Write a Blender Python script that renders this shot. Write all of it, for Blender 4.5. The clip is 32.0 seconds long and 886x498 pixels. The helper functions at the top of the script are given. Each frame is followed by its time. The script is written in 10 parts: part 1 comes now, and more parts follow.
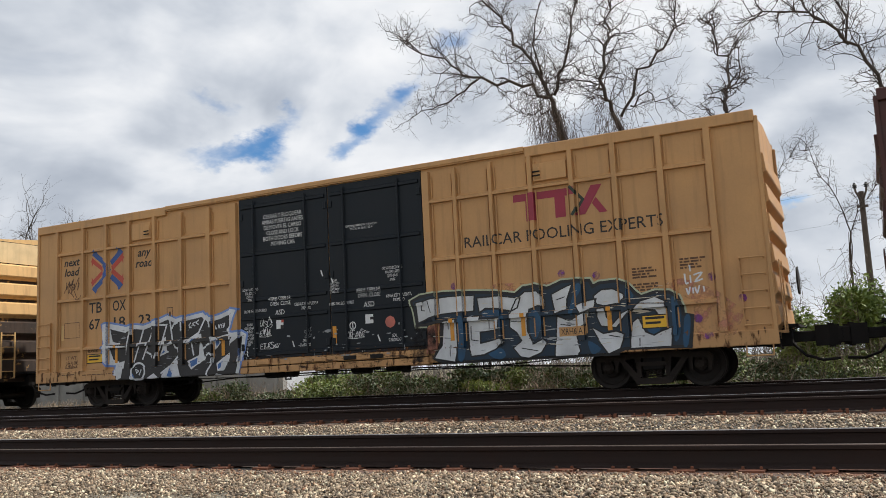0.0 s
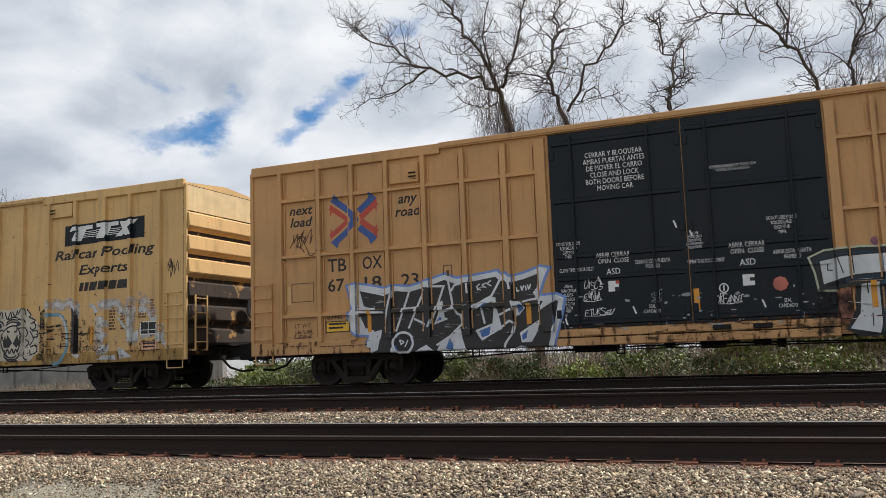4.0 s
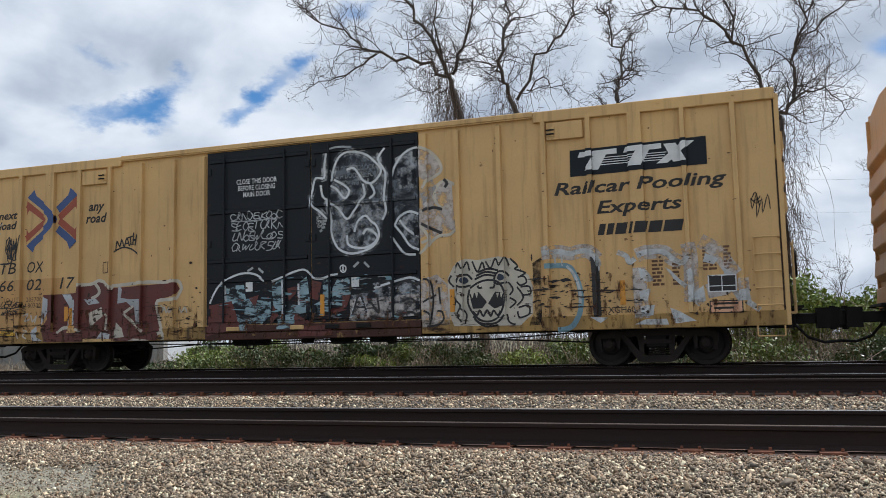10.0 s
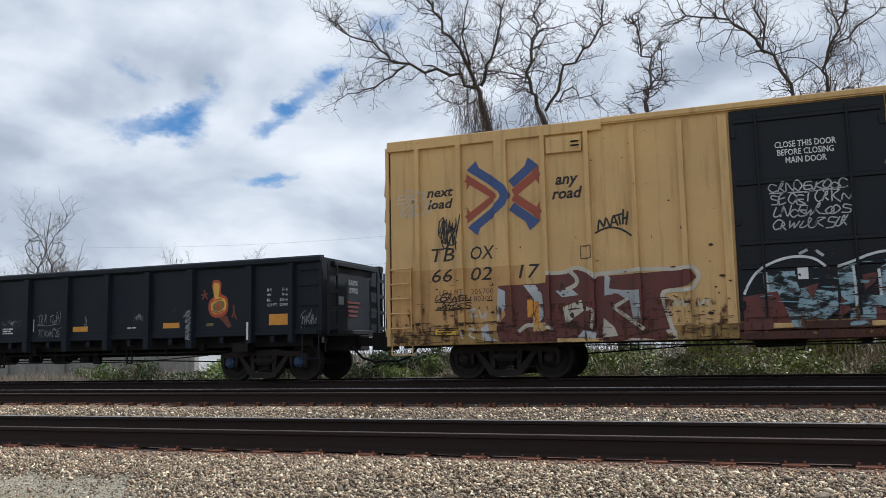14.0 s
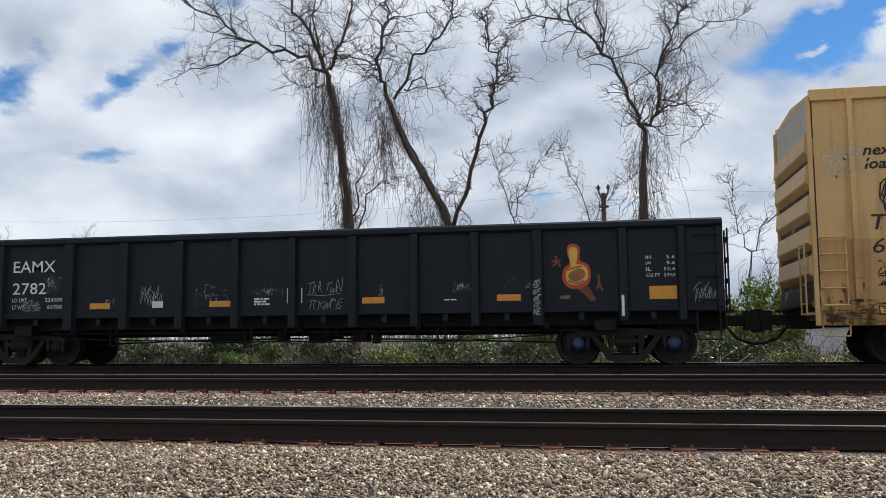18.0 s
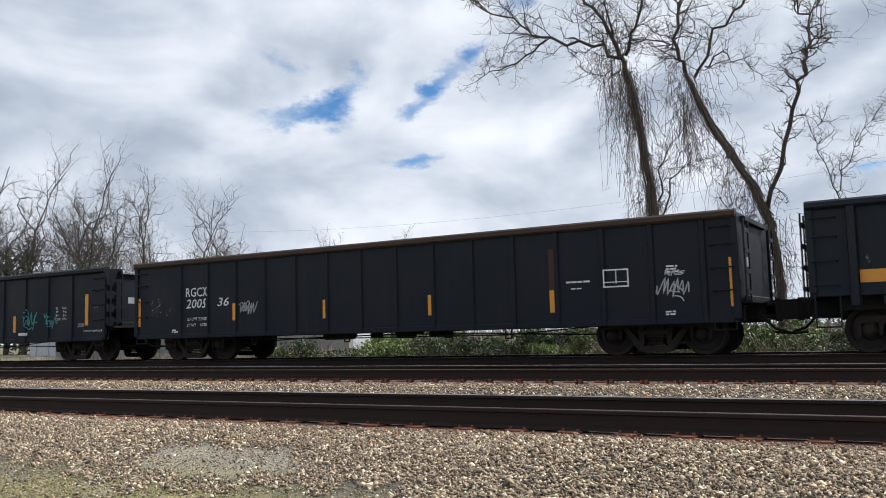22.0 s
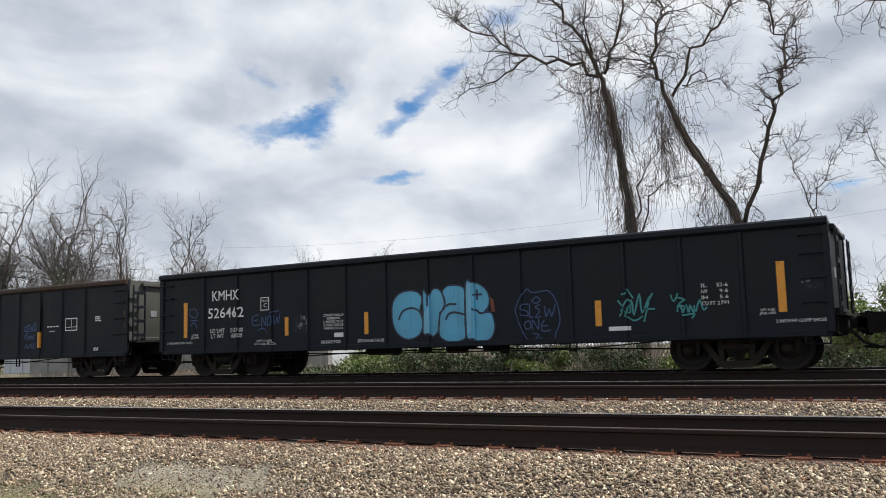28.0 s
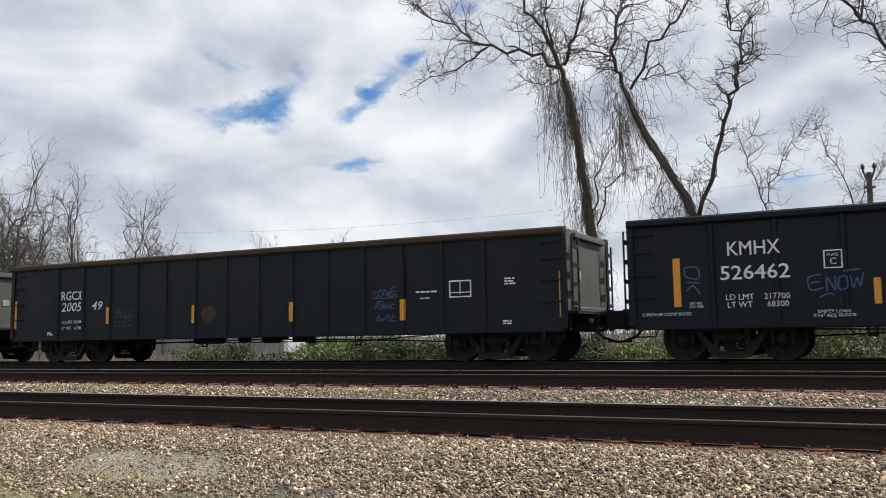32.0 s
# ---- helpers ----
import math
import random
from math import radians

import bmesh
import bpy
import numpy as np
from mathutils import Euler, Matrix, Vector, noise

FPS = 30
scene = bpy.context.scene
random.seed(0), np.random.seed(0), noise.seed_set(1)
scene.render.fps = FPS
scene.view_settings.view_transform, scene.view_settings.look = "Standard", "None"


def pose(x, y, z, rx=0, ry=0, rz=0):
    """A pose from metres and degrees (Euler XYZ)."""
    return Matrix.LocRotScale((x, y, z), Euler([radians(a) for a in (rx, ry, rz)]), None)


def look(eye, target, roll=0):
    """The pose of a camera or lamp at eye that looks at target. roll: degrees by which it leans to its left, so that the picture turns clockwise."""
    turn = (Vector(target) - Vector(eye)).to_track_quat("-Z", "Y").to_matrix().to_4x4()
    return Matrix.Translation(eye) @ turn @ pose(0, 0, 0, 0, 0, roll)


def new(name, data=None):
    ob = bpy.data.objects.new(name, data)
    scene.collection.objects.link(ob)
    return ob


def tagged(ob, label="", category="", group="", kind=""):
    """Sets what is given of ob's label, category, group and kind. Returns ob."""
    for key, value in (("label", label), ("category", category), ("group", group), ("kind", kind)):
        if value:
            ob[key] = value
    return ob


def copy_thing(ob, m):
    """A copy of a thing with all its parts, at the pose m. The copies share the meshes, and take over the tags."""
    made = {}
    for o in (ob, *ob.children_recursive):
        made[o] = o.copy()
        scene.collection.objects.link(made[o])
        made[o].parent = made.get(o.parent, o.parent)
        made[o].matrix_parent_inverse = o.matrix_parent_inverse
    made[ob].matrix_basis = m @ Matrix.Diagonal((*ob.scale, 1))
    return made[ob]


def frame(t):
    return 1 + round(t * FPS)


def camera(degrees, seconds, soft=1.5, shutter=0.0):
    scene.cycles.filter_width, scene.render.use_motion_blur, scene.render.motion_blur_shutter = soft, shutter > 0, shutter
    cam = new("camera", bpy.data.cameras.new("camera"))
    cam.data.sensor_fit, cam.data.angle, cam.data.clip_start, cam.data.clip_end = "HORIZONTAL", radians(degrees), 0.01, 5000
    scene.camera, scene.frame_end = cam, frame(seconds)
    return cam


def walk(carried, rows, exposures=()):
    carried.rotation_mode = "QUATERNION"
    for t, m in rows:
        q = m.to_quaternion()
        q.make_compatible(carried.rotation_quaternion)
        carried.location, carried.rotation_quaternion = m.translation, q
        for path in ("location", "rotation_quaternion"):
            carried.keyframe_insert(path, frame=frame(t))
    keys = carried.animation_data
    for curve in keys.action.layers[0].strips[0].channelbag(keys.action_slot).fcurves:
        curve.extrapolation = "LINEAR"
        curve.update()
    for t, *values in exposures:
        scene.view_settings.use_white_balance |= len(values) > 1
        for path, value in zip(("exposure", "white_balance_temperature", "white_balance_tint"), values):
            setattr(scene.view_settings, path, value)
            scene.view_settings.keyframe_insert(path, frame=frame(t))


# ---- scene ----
SECONDS = 32.0
EYE = (0.0, 0.0, 0.56)
PATH = [
    (0, 97.85, 2.84, 26.53),
    (0.5, 97.52, 2.82, 26.07),
    (1, 97.27, 3.00, 25.62),
    (1.5, 97.12, 3.42, 25.17),
    (2, 97.14, 3.51, 24.88),
    (2.5, 97.25, 3.49, 24.76),
    (3, 97.22, 3.51, 24.64),
    (3.5, 97.21, 2.94, 23.98),
    (5.5, 96.09, 0.35, 18.44),
    (6, 95.84, 0.64, 17.60),
    (6.5, 95.65, 0.48, 17.28),
    (7, 95.56, 0.34, 17.51),
    (7.5, 95.74, 0.52, 17.69),
    (8, 96.14, 0.80, 17.95),
    (8.5, 96.44, 0.90, 18.22),
    (9, 96.18, 0.89, 18.48),
    (9.5, 95.97, 1.15, 18.95),
    (10, 96.02, 1.25, 19.15),
    (10.5, 96.30, 1.32, 19.19),
    (11, 96.50, 1.15, 19.19),
    (11.5, 96.88, 1.33, 19.39),
    (12, 97.02, 1.27, 19.82),
    (12.5, 96.92, 1.34, 20.47),
    (13, 96.64, 1.20, 20.96),
    (13.5, 96.67, 1.15, 21.08),
    (15.5, 96.99, 0.16, 19.55),
    (16, 95.91, -0.67, 18.04),
    (16.5, 95.36, -0.52, 16.86),
    (17, 95.26, -0.10, 15.39),
    (17.5, 95.50, 0.24, 13.37),
    (18, 95.78, 0.47, 10.65),
    (18.5, 95.87, 0.36, 6.51),
    (19, 96.48, 0.74, 0.73),
    (19.5, 96.99, 1.59, -0.83),
    (20, 96.16, 1.35, 3.56),
    (20.5, 93.91, 1.17, 12.77),
    (21, 92.91, 2.10, 21.24),
    (21.5, 93.98, 2.79, 28.38),
    (22, 95.51, 1.55, 30.74),
    (22.5, 95.69, 1.22, 31.39),
    (23, 95.41, 1.72, 31.97),
    (23.5, 95.86, 1.63, 32.22),
    (24, 96.09, 1.07, 31.88),
    (24.5, 96.00, 1.08, 30.86),
    (25, 96.10, 1.34, 29.98),
    (25.5, 96.40, 1.61, 29.69),
    (27.5, 96.73, 1.70, 29.35),
    (28, 96.56, 1.55, 29.40),
    (28.5, 96.41, 1.40, 29.08),
    (29, 96.33, 1.24, 28.40),
    (29.5, 96.28, 0.94, 27.52),
    (30, 96.03, 0.60, 26.68),
    (30.5, 96.24, 0.63, 26.41),
    (31, 96.47, 0.79, 26.50),
    (31.5, 96.36, 0.77, 26.51),
    (32, 95.72, 0.98, 26.55),
]
cam = camera(54.0, SECONDS, soft=0.85, shutter=0.15)
walk(cam, [(t, pose(*EYE, a, b, c)) for t, a, b, c in PATH],
     exposures=[(0, 0.06, 6500, 10), (3.5, 0.06, 6500, 10), (5.5, 0.0, 6050, 9), (13.5, 0.0, 6000, 9), (17, -0.02, 6050, 10), (18.5, -0.08, 6100, 10), (19.5, -0.22, 6050, 9), (20.2, -0.28, 6050, 9),
                (21, 0.0, 6100, 10), (22, 0.08, 6150, 10), (24, 0.06, 6350, 10), (32, 0.06, 6400, 10)])

# how far the train has rolled at each time, in metres
RUN = [(0, 0.00), (0.5, 1.05), (1, 2.14), (2, 4.47), (3, 6.69), (3.5, 7.82), (5.5, 12.37), (6, 13.53), (7, 15.96), (8, 18.21), (9, 20.67), (10, 22.95), (11, 25.48), (12, 28.05), (13, 30.62), (13.5, 32.07), (15.5, 37.55), (16, 39.05), (17, 41.83), (18, 44.55), (19, 47.51), (20, 50.35), (21, 53.55), (22, 56.53), (23, 59.77), (24, 62.97), (25, 66.03), (25.5, 67.75), (27.5, 74.14), (28, 75.87), (29, 79.06), (30, 82.56), (31, 85.99), (32, 89.37)]

# ---- world, sun ----
SUN_EL, SUN_AZ = 48.0, 40.0          # azimuth from +y towards +x


def link(tree, *pairs):
    for a, b in pairs:
        tree.links.new(a, b)


def build_world():
    w = bpy.data.worlds.new("sky")
    scene.world = w
    w.use_nodes = True
    nt = w.node_tree
    nt.nodes.clear()
    N = nt.nodes.new
    out, bg = N("ShaderNodeOutputWorld"), N("ShaderNodeBackground")
    sky = N("ShaderNodeTexSky")
    sky.sky_type, sky.sun_disc = "NISHITA", False
    sky.sun_elevation, sky.sun_rotation = radians(SUN_EL), radians(SUN_AZ)
    sky.air_density, sky.dust_density, sky.ozone_density = 1.0, 0.0, 4.0
    tc = N("ShaderNodeTexCoord")
    sep = N("ShaderNodeSeparateXYZ")
    link(nt, (tc.outputs["Generated"], sep.inputs[0]))

    def maths(op, a, b=None, clamp=False):
        n = N("ShaderNodeMath")
        n.operation, n.use_clamp = op, clamp
        for i, v in enumerate((a, b)):
            if v is None:
                continue
            if isinstance(v, (int, float)):
                n.inputs[i].default_value = v
            else:
                nt.links.new(v, n.inputs[i])
        return n.outputs[0]

    # soft banks of cloud, twice as wide as high
    flat = N("ShaderNodeVectorMath")
    flat.operation = "MULTIPLY"
    flat.inputs[1].default_value = (1.0, 1.0, 1.75)
    nt.links.new(tc.outputs["Generated"], flat.inputs[0])

    def cloud(scale, detail, rough, shift, warp=0.0, colour=False):
        m = N("ShaderNodeMapping")
        m.inputs["Location"].default_value = shift
        n = N("ShaderNodeTexNoise")
        n.inputs["Scale"].default_value = scale
        n.inputs["Detail"].default_value = detail
        n.inputs["Roughness"].default_value = rough
        n.inputs["Distortion"].default_value = warp
        link(nt, (flat.outputs[0], m.inputs["Vector"]), (m.outputs[0], n.inputs["Vector"]))
        return n.outputs["Color" if colour else "Fac"]

    # ragged edges: the direction wanders before the openings are tested
    half, wander, bent = N("ShaderNodeVectorMath"), N("ShaderNodeVectorMath"), N("ShaderNodeVectorMath")
    half.operation, wander.operation, bent.operation = "SUBTRACT", "SCALE", "ADD"
    half.inputs[1].default_value = (0.5, 0.5, 0.5)
    wander.inputs["Scale"].default_value = 0.085
    link(nt, (cloud(13.0, 5.0, 0.6, (5.0, 1.0, 2.0), 0.0, True), half.inputs[0]), (half.outputs[0], wander.inputs[0]),
         (tc.outputs["Generated"], bent.inputs[0]), (wander.outputs[0], bent.inputs[1]))

    def gap(az, el, wide, high, tilt, depth):
        """An opening in the clouds towards one direction: an ellipse of half widths in degrees, tilted; a negative depth is a cloudlet."""
        a, e, q = radians(az), radians(el), radians(tilt)
        out_ = Vector((-math.sin(a) * math.cos(e), math.cos(a) * math.cos(e), math.sin(e)))
        east = Vector((math.cos(a), math.sin(a), 0.0))
        up = east.cross(out_)
        off = N("ShaderNodeVectorMath")
        off.operation = "SUBTRACT"
        off.inputs[1].default_value = out_
        nt.links.new(bent.outputs[0], off.inputs[0])
        total = None
        for axis, half_ in ((east * math.cos(q) + up * math.sin(q), wide), (up * math.cos(q) - east * math.sin(q), high)):
            d = N("ShaderNodeVectorMath")
            d.operation = "DOT_PRODUCT"
            d.inputs[1].default_value = axis / radians(half_)
            nt.links.new(off.outputs[0], d.inputs[0])
            sq = maths("MULTIPLY", d.outputs["Value"], d.outputs["Value"])
            total = sq if total is None else maths("ADD", total, sq)
        r = N("ShaderNodeMapRange")
        r.interpolation_type = "SMOOTHSTEP"
        r.inputs["From Min"].default_value, r.inputs["From Max"].default_value = 1.0, 0.0
        r.inputs["To Min"].default_value, r.inputs["To Max"].default_value = 0.0, depth
        nt.links.new(maths("SQRT", total), r.inputs["Value"])
        front = N("ShaderNodeVectorMath")
        front.operation = "DOT_PRODUCT"
        front.inputs[1].default_value = out_
        nt.links.new(bent.outputs[0], front.inputs[0])
        return maths("MULTIPLY", r.outputs[0], maths("GREATER_THAN", front.outputs["Value"], 0.0))

    bank = cloud(5.2, 5.0, 0.48, (3.1, 1.7, 0.0), 0.35)
    cover = maths("ADD", bank, 0.10)
    for g in GAPS:
        cover = maths("SUBTRACT", cover, gap(*g))
    ramp = N("ShaderNodeMapRange")
    ramp.interpolation_type = "SMOOTHSTEP"
    ramp.inputs["From Min"].default_value, ramp.inputs["From Max"].default_value = 0.13, 0.47
    nt.links.new(cover, ramp.inputs["Value"])
    body = N("ShaderNodeValToRGB")
    el = body.color_ramp.elements
    body.color_ramp.interpolation = "B_SPLINE"
    el[0].position, el[0].color = 0.24, (0.38, 0.425, 0.50, 1)
    el[1].position, el[1].color = 0.76, (0.95, 0.955, 0.965, 1)
    mid = el.new(0.49)
    mid.color = (0.625, 0.67, 0.735, 1)
    # lit upper rims and grey undersides: the bank against itself a little higher
    relief = maths("MULTIPLY", maths("SUBTRACT", bank, cloud(5.2, 5.0, 0.48, (3.08, 1.70, 0.055), 0.35)), 1.0)
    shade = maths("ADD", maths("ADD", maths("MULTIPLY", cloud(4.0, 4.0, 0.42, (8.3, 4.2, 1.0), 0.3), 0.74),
                  maths("MULTIPLY", cloud(12.0, 4.0, 0.5, (1.0, 9.0, 2.0)), 0.26)), relief)
    nt.links.new(shade, body.inputs[0])
    blue = N("ShaderNodeVectorMath")
    blue.operation = "MULTIPLY"
    blue.inputs[1].default_value = (0.060, 0.087, 0.104)
    nt.links.new(sky.outputs[0], blue.inputs[0])
    mix = N("ShaderNodeMix")
    mix.data_type = "RGBA"
    link(nt, (ramp.outputs[0], mix.inputs[0]), (blue.outputs[0], mix.inputs[6]), (body.outputs[0], mix.inputs[7]),
         (mix.outputs[2], bg.inputs["Color"]), (bg.outputs[0], out.inputs["Surface"]))
    bg.inputs["Strength"].default_value = 1.0


# openings of blue: azimuth (left positive), elevation, half width, half height and tilt in degrees, depth
GAPS = [(39.8, 14.3, 6.2, 2.2, 0, 0.50), (37.0, 15.8, 3.6, 1.6, 25, 0.34), (41.0, 17.6, 3.6, 1.4, 0, 0.26), (31.0, 16.2, 2.4, 1.5, 30, 0.40), (28.3, 18.3, 3.2, 1.8, 30, 0.42), (32.3, 14.5, 1.8, 1.3, 20, 0.32),
        (31.8, 11.5, 3.0, 1.2, 6, 0.34), (25.0, 21.0, 4.0, 1.6, 20, 0.30), (12.0, 14.8, 2.2, 1.1, 60, 0.16), (4.0, 8.9, 3.6, 1.0, 0, 0.34), (-2.0, 8.4, 2.6, 0.8, 0, 0.26), (-31, 8.5, 4.0, 1.2, 0, 0.30),
        (-13.5, 17.6, 7.0, 3.0, 12, 0.50), (-22, 18.2, 11.0, 4.2, 0, 0.60), (-34, 20.0, 14.0, 6.0, 0, 0.62), (-19.3, 17.8, 4.2, 1.5, 6, -0.62), (-12.8, 17.2, 1.7, 0.7, 20, -0.40), (-25.2, 16.9, 2.2, 1.0, 0, -0.40), (-29, 18.8, 2.6, 0.9, 0, -0.34)]
build_world()
sun = new("sun", bpy.data.lights.new("sun", "SUN"))
sun.data.energy, sun.data.angle, sun.data.color = 5.0, radians(1.5), (1.0, 0.94, 0.865)
a_, e_ = radians(SUN_AZ), radians(SUN_EL)
sun.matrix_world = look((60 * math.sin(a_) * math.cos(e_), 60 * math.cos(a_) * math.cos(e_), 60 * math.sin(e_)), (0, 0, 0))

# ---- materials ----
def mat(name, base, rough=0.6, metal=0.0, var=0.25, scale=3.0, fine=60.0, bump=0.15, spots=None, streak=None, rnd_cols=None, island=False, spec=0.5, thin=0.0, drag=None):
    """A procedural surface: base colour varied at two scales, optional spots (rust, wear) and vertical streaks of dirt.
    spots: (colour, amount 0..1, scale). streak: (colour, amount). rnd_cols: colours picked by object or by island."""
    m = bpy.data.materials.new(name)
    m.use_nodes = True
    nt = m.node_tree
    N = nt.nodes.new
    bsdf = nt.nodes["Principled BSDF"]
    bsdf.inputs["Metallic"].default_value = metal
    bsdf.inputs["Specular IOR Level"].default_value = spec
    tc = N("ShaderNodeTexCoord")

    def noise_at(sc, det=5.0, rough_=0.55, stretch=None):
        n = N("ShaderNodeTexNoise")
        n.inputs["Scale"].default_value, n.inputs["Detail"].default_value, n.inputs["Roughness"].default_value = sc, det, rough_
        if stretch:
            mp = N("ShaderNodeMapping")
            mp.inputs["Scale"].default_value = stretch
            link(nt, (tc.outputs["Object"], mp.inputs[0]), (mp.outputs[0], n.inputs["Vector"]))
        else:
            nt.links.new(tc.outputs["Object"], n.inputs["Vector"])
        return n.outputs["Fac"]

    def mixed(fac, a, b, mode="MIX"):
        x = N("ShaderNodeMix")
        x.data_type, x.blend_type = "RGBA", mode
        for sock, v in ((0, fac), (6, a), (7, b)):
            if isinstance(v, (int, float)):
                x.inputs[sock].default_value = v
            elif isinstance(v, tuple):
                x.inputs[sock].default_value = (*v[:3], 1)
            else:
                nt.links.new(v, x.inputs[sock])
        return x.outputs[2]

    def ranged(v, lo, hi, a=0.0, b=1.0):
        r = N("ShaderNodeMapRange")
        r.inputs["From Min"].default_value, r.inputs["From Max"].default_value = lo, hi
        r.inputs["To Min"].default_value, r.inputs["To Max"].default_value = a, b
        nt.links.new(v, r.inputs["Value"])
        return r.outputs[0]

    if rnd_cols:
        ramp = N("ShaderNodeValToRGB")
        ramp.color_ramp.interpolation = "LINEAR"
        els = ramp.color_ramp.elements
        while len(els) < len(rnd_cols):
            els.new(0.5)
        for i, c in enumerate(rnd_cols):
            els[i].position, els[i].color = i / max(1, len(rnd_cols) - 1), (*c, 1)
        if island:
            src = N("ShaderNodeNewGeometry").outputs["Random Per Island"]
        else:
            src = N("ShaderNodeObjectInfo").outputs["Random"]
        nt.links.new(src, ramp.inputs[0])
        col = ramp.outputs[0]
    else:
        col = base
    big, small = noise_at(scale), noise_at(fine, 3.0)
    dark = tuple(c * (1 - var) for c in base)
    if rnd_cols:
        col = mixed(ranged(big, 0.35, 0.65, 0.0, var), col, (0.02, 0.02, 0.02))
    else:
        lite = tuple(min(1, c * (1 + var * 0.5)) for c in base)
        col = mixed(ranged(big, 0.3, 0.7), dark, lite)
    col = mixed(ranged(small, 0.3, 0.7, 0.0, 0.35 * var + 0.04), col, tuple(c * 0.4 for c in base))
    if streak:
        st = noise_at(2.2, 4.0, 0.6, (3.0, 3.0, 0.22))
        col = mixed(ranged(st, 0.52, 0.75, 0.0, streak[1]), col, streak[0])
    if spots:
        sp = noise_at(spots[2], 6.0, 0.65)
        edge = 0.72 - 0.25 * spots[1]
        fac = ranged(sp, edge, edge + 0.05)
        col = mixed(fac, col, spots[0])
    nt.links.new(col, bsdf.inputs["Base Color"])
    nt.links.new(ranged(big, 0.3, 0.7, max(0.05, rough - 0.12), min(1, rough + 0.12)), bsdf.inputs["Roughness"])
    if thin:      # patchy cover of a thin coat
        nt.links.new(ranged(noise_at(5.0, 6.0, 0.65, drag), 0.5 - 0.25 * (1 - thin), (0.72 if drag is None else 0.60) - 0.25 * (1 - thin), 0.0, 0.9), bsdf.inputs["Alpha"])
    if bump:
        b = N("ShaderNodeBump")
        b.inputs["Strength"].default_value, b.inputs["Distance"].default_value = bump, 0.02
        nt.links.new(small, b.inputs["Height"])
        nt.links.new(b.outputs[0], bsdf.inputs["Normal"])
    return m


RUST = (0.10, 0.035, 0.015)
M_TAN = mat("orange_tan_paint", (0.54, 0.302, 0.130), 0.55, var=0.14, scale=0.8, fine=25, bump=0.05, spec=0.35,
            streak=((0.22, 0.13, 0.06), 0.4))
M_YEL = mat("faded_yellow_paint", (0.66, 0.425, 0.182), 0.55, var=0.16, scale=0.7, fine=25, bump=0.06, spec=0.35,
            streak=((0.22, 0.13, 0.055), 0.5), spots=(RUST, 0.10, 5.0))
M_YELPATCH = mat("orange_yellow_touch_up_paint", (0.56, 0.325, 0.125), 0.55, var=0.2, scale=1.2, fine=25, bump=0.06, spec=0.35, streak=((0.20, 0.10, 0.04), 0.6), spots=(RUST, 0.16, 6.0))
M_YELWORN = mat("rust_stained_yellow_paint", (0.44, 0.27, 0.09), 0.65, var=0.4, scale=1.5, fine=30, bump=0.1, spec=0.3,
                streak=((0.035, 0.022, 0.016), 0.95), spots=((0.06, 0.026, 0.014), 0.6, 1.6))
M_SILL = mat("maroon_rusted_sill", (0.085, 0.036, 0.026), 0.7, var=0.45, scale=2.0, fine=30, bump=0.15, spec=0.3, spots=((0.30, 0.19, 0.07), 0.35, 3.5))
M_SCUFF = mat("dark_rust_scuffs", (0.055, 0.030, 0.020), 0.75, var=0.4, scale=3.0, thin=1.12, drag=(0.45, 1.0, 2.6), spec=0.3)
M_SCUFF2 = mat("brown_rust_bleed", (0.13, 0.055, 0.025), 0.75, var=0.4, scale=3.0, thin=1.14, drag=(1.6, 1.0, 0.5), spec=0.3)
# grime and rust of the lower ribs, also painted shade in the rib gaps
M_END_GRIME_SHADE = mat("grimy_rusted_and_shaded_end_paint", (0.045, 0.030, 0.022), 0.75, var=0.5, scale=2.0, fine=30, bump=0.15, spec=0.3, spots=((0.33, 0.19, 0.065), 0.62, 2.2), streak=((0.012, 0.010, 0.009), 0.7))
# one pale end paint in two colours: sunlight in the cream, shade in the grey
M_PALE_SUNLIT = mat("sunlit_cream_end_panel", (0.70, 0.53, 0.29), 0.6, var=0.15, streak=((0.35, 0.22, 0.10), 0.3))
M_PALE_SHADED = mat("shaded_pale_end_panel", (0.46, 0.42, 0.36), 0.6, var=0.2, streak=((0.3, 0.2, 0.12), 0.4))
M_DOOR = mat("black_door_paint", (0.0075, 0.0120, 0.0180), 0.5, var=0.3, scale=1.2, fine=30, bump=0.05, spec=0.25, streak=((0.013, 0.014, 0.017), 0.4))
M_DOOR_RUST = mat("black_door_paint_with_rust", (0.0100, 0.0125, 0.0175), 0.55, var=0.3, scale=1.2, fine=30, bump=0.06, spec=0.25, spots=((0.05, 0.016, 0.011), 0.2, 2.6))
M_GON = mat("black_gondola_paint", (0.0056, 0.0092, 0.0158), 0.55, var=0.3, scale=1.0, fine=22, bump=0.08, spec=0.22, streak=((0.010, 0.014, 0.019), 0.45))
M_GON_OLD = mat("faded_black_gondola_paint", (0.0100, 0.0145, 0.0220), 0.6, var=0.35, scale=1.0, fine=22, bump=0.08, spec=0.25, streak=((0.016, 0.019, 0.025), 0.5))
M_GON_B = mat("grey_black_gondola_paint", (0.0072, 0.0108, 0.0178), 0.55, var=0.3, scale=1.0, fine=22, bump=0.08, spec=0.22, streak=((0.013, 0.017, 0.022), 0.5))
M_GON_RUST = mat("rusty_top_chord", (0.05, 0.028, 0.018), 0.75, var=0.5, scale=2.0, fine=30, bump=0.2)
M_GREYEND = mat("grey_gondola_end", (0.070, 0.074, 0.063), 0.65, var=0.2, scale=1.5, streak=((0.1, 0.08, 0.06), 0.5))
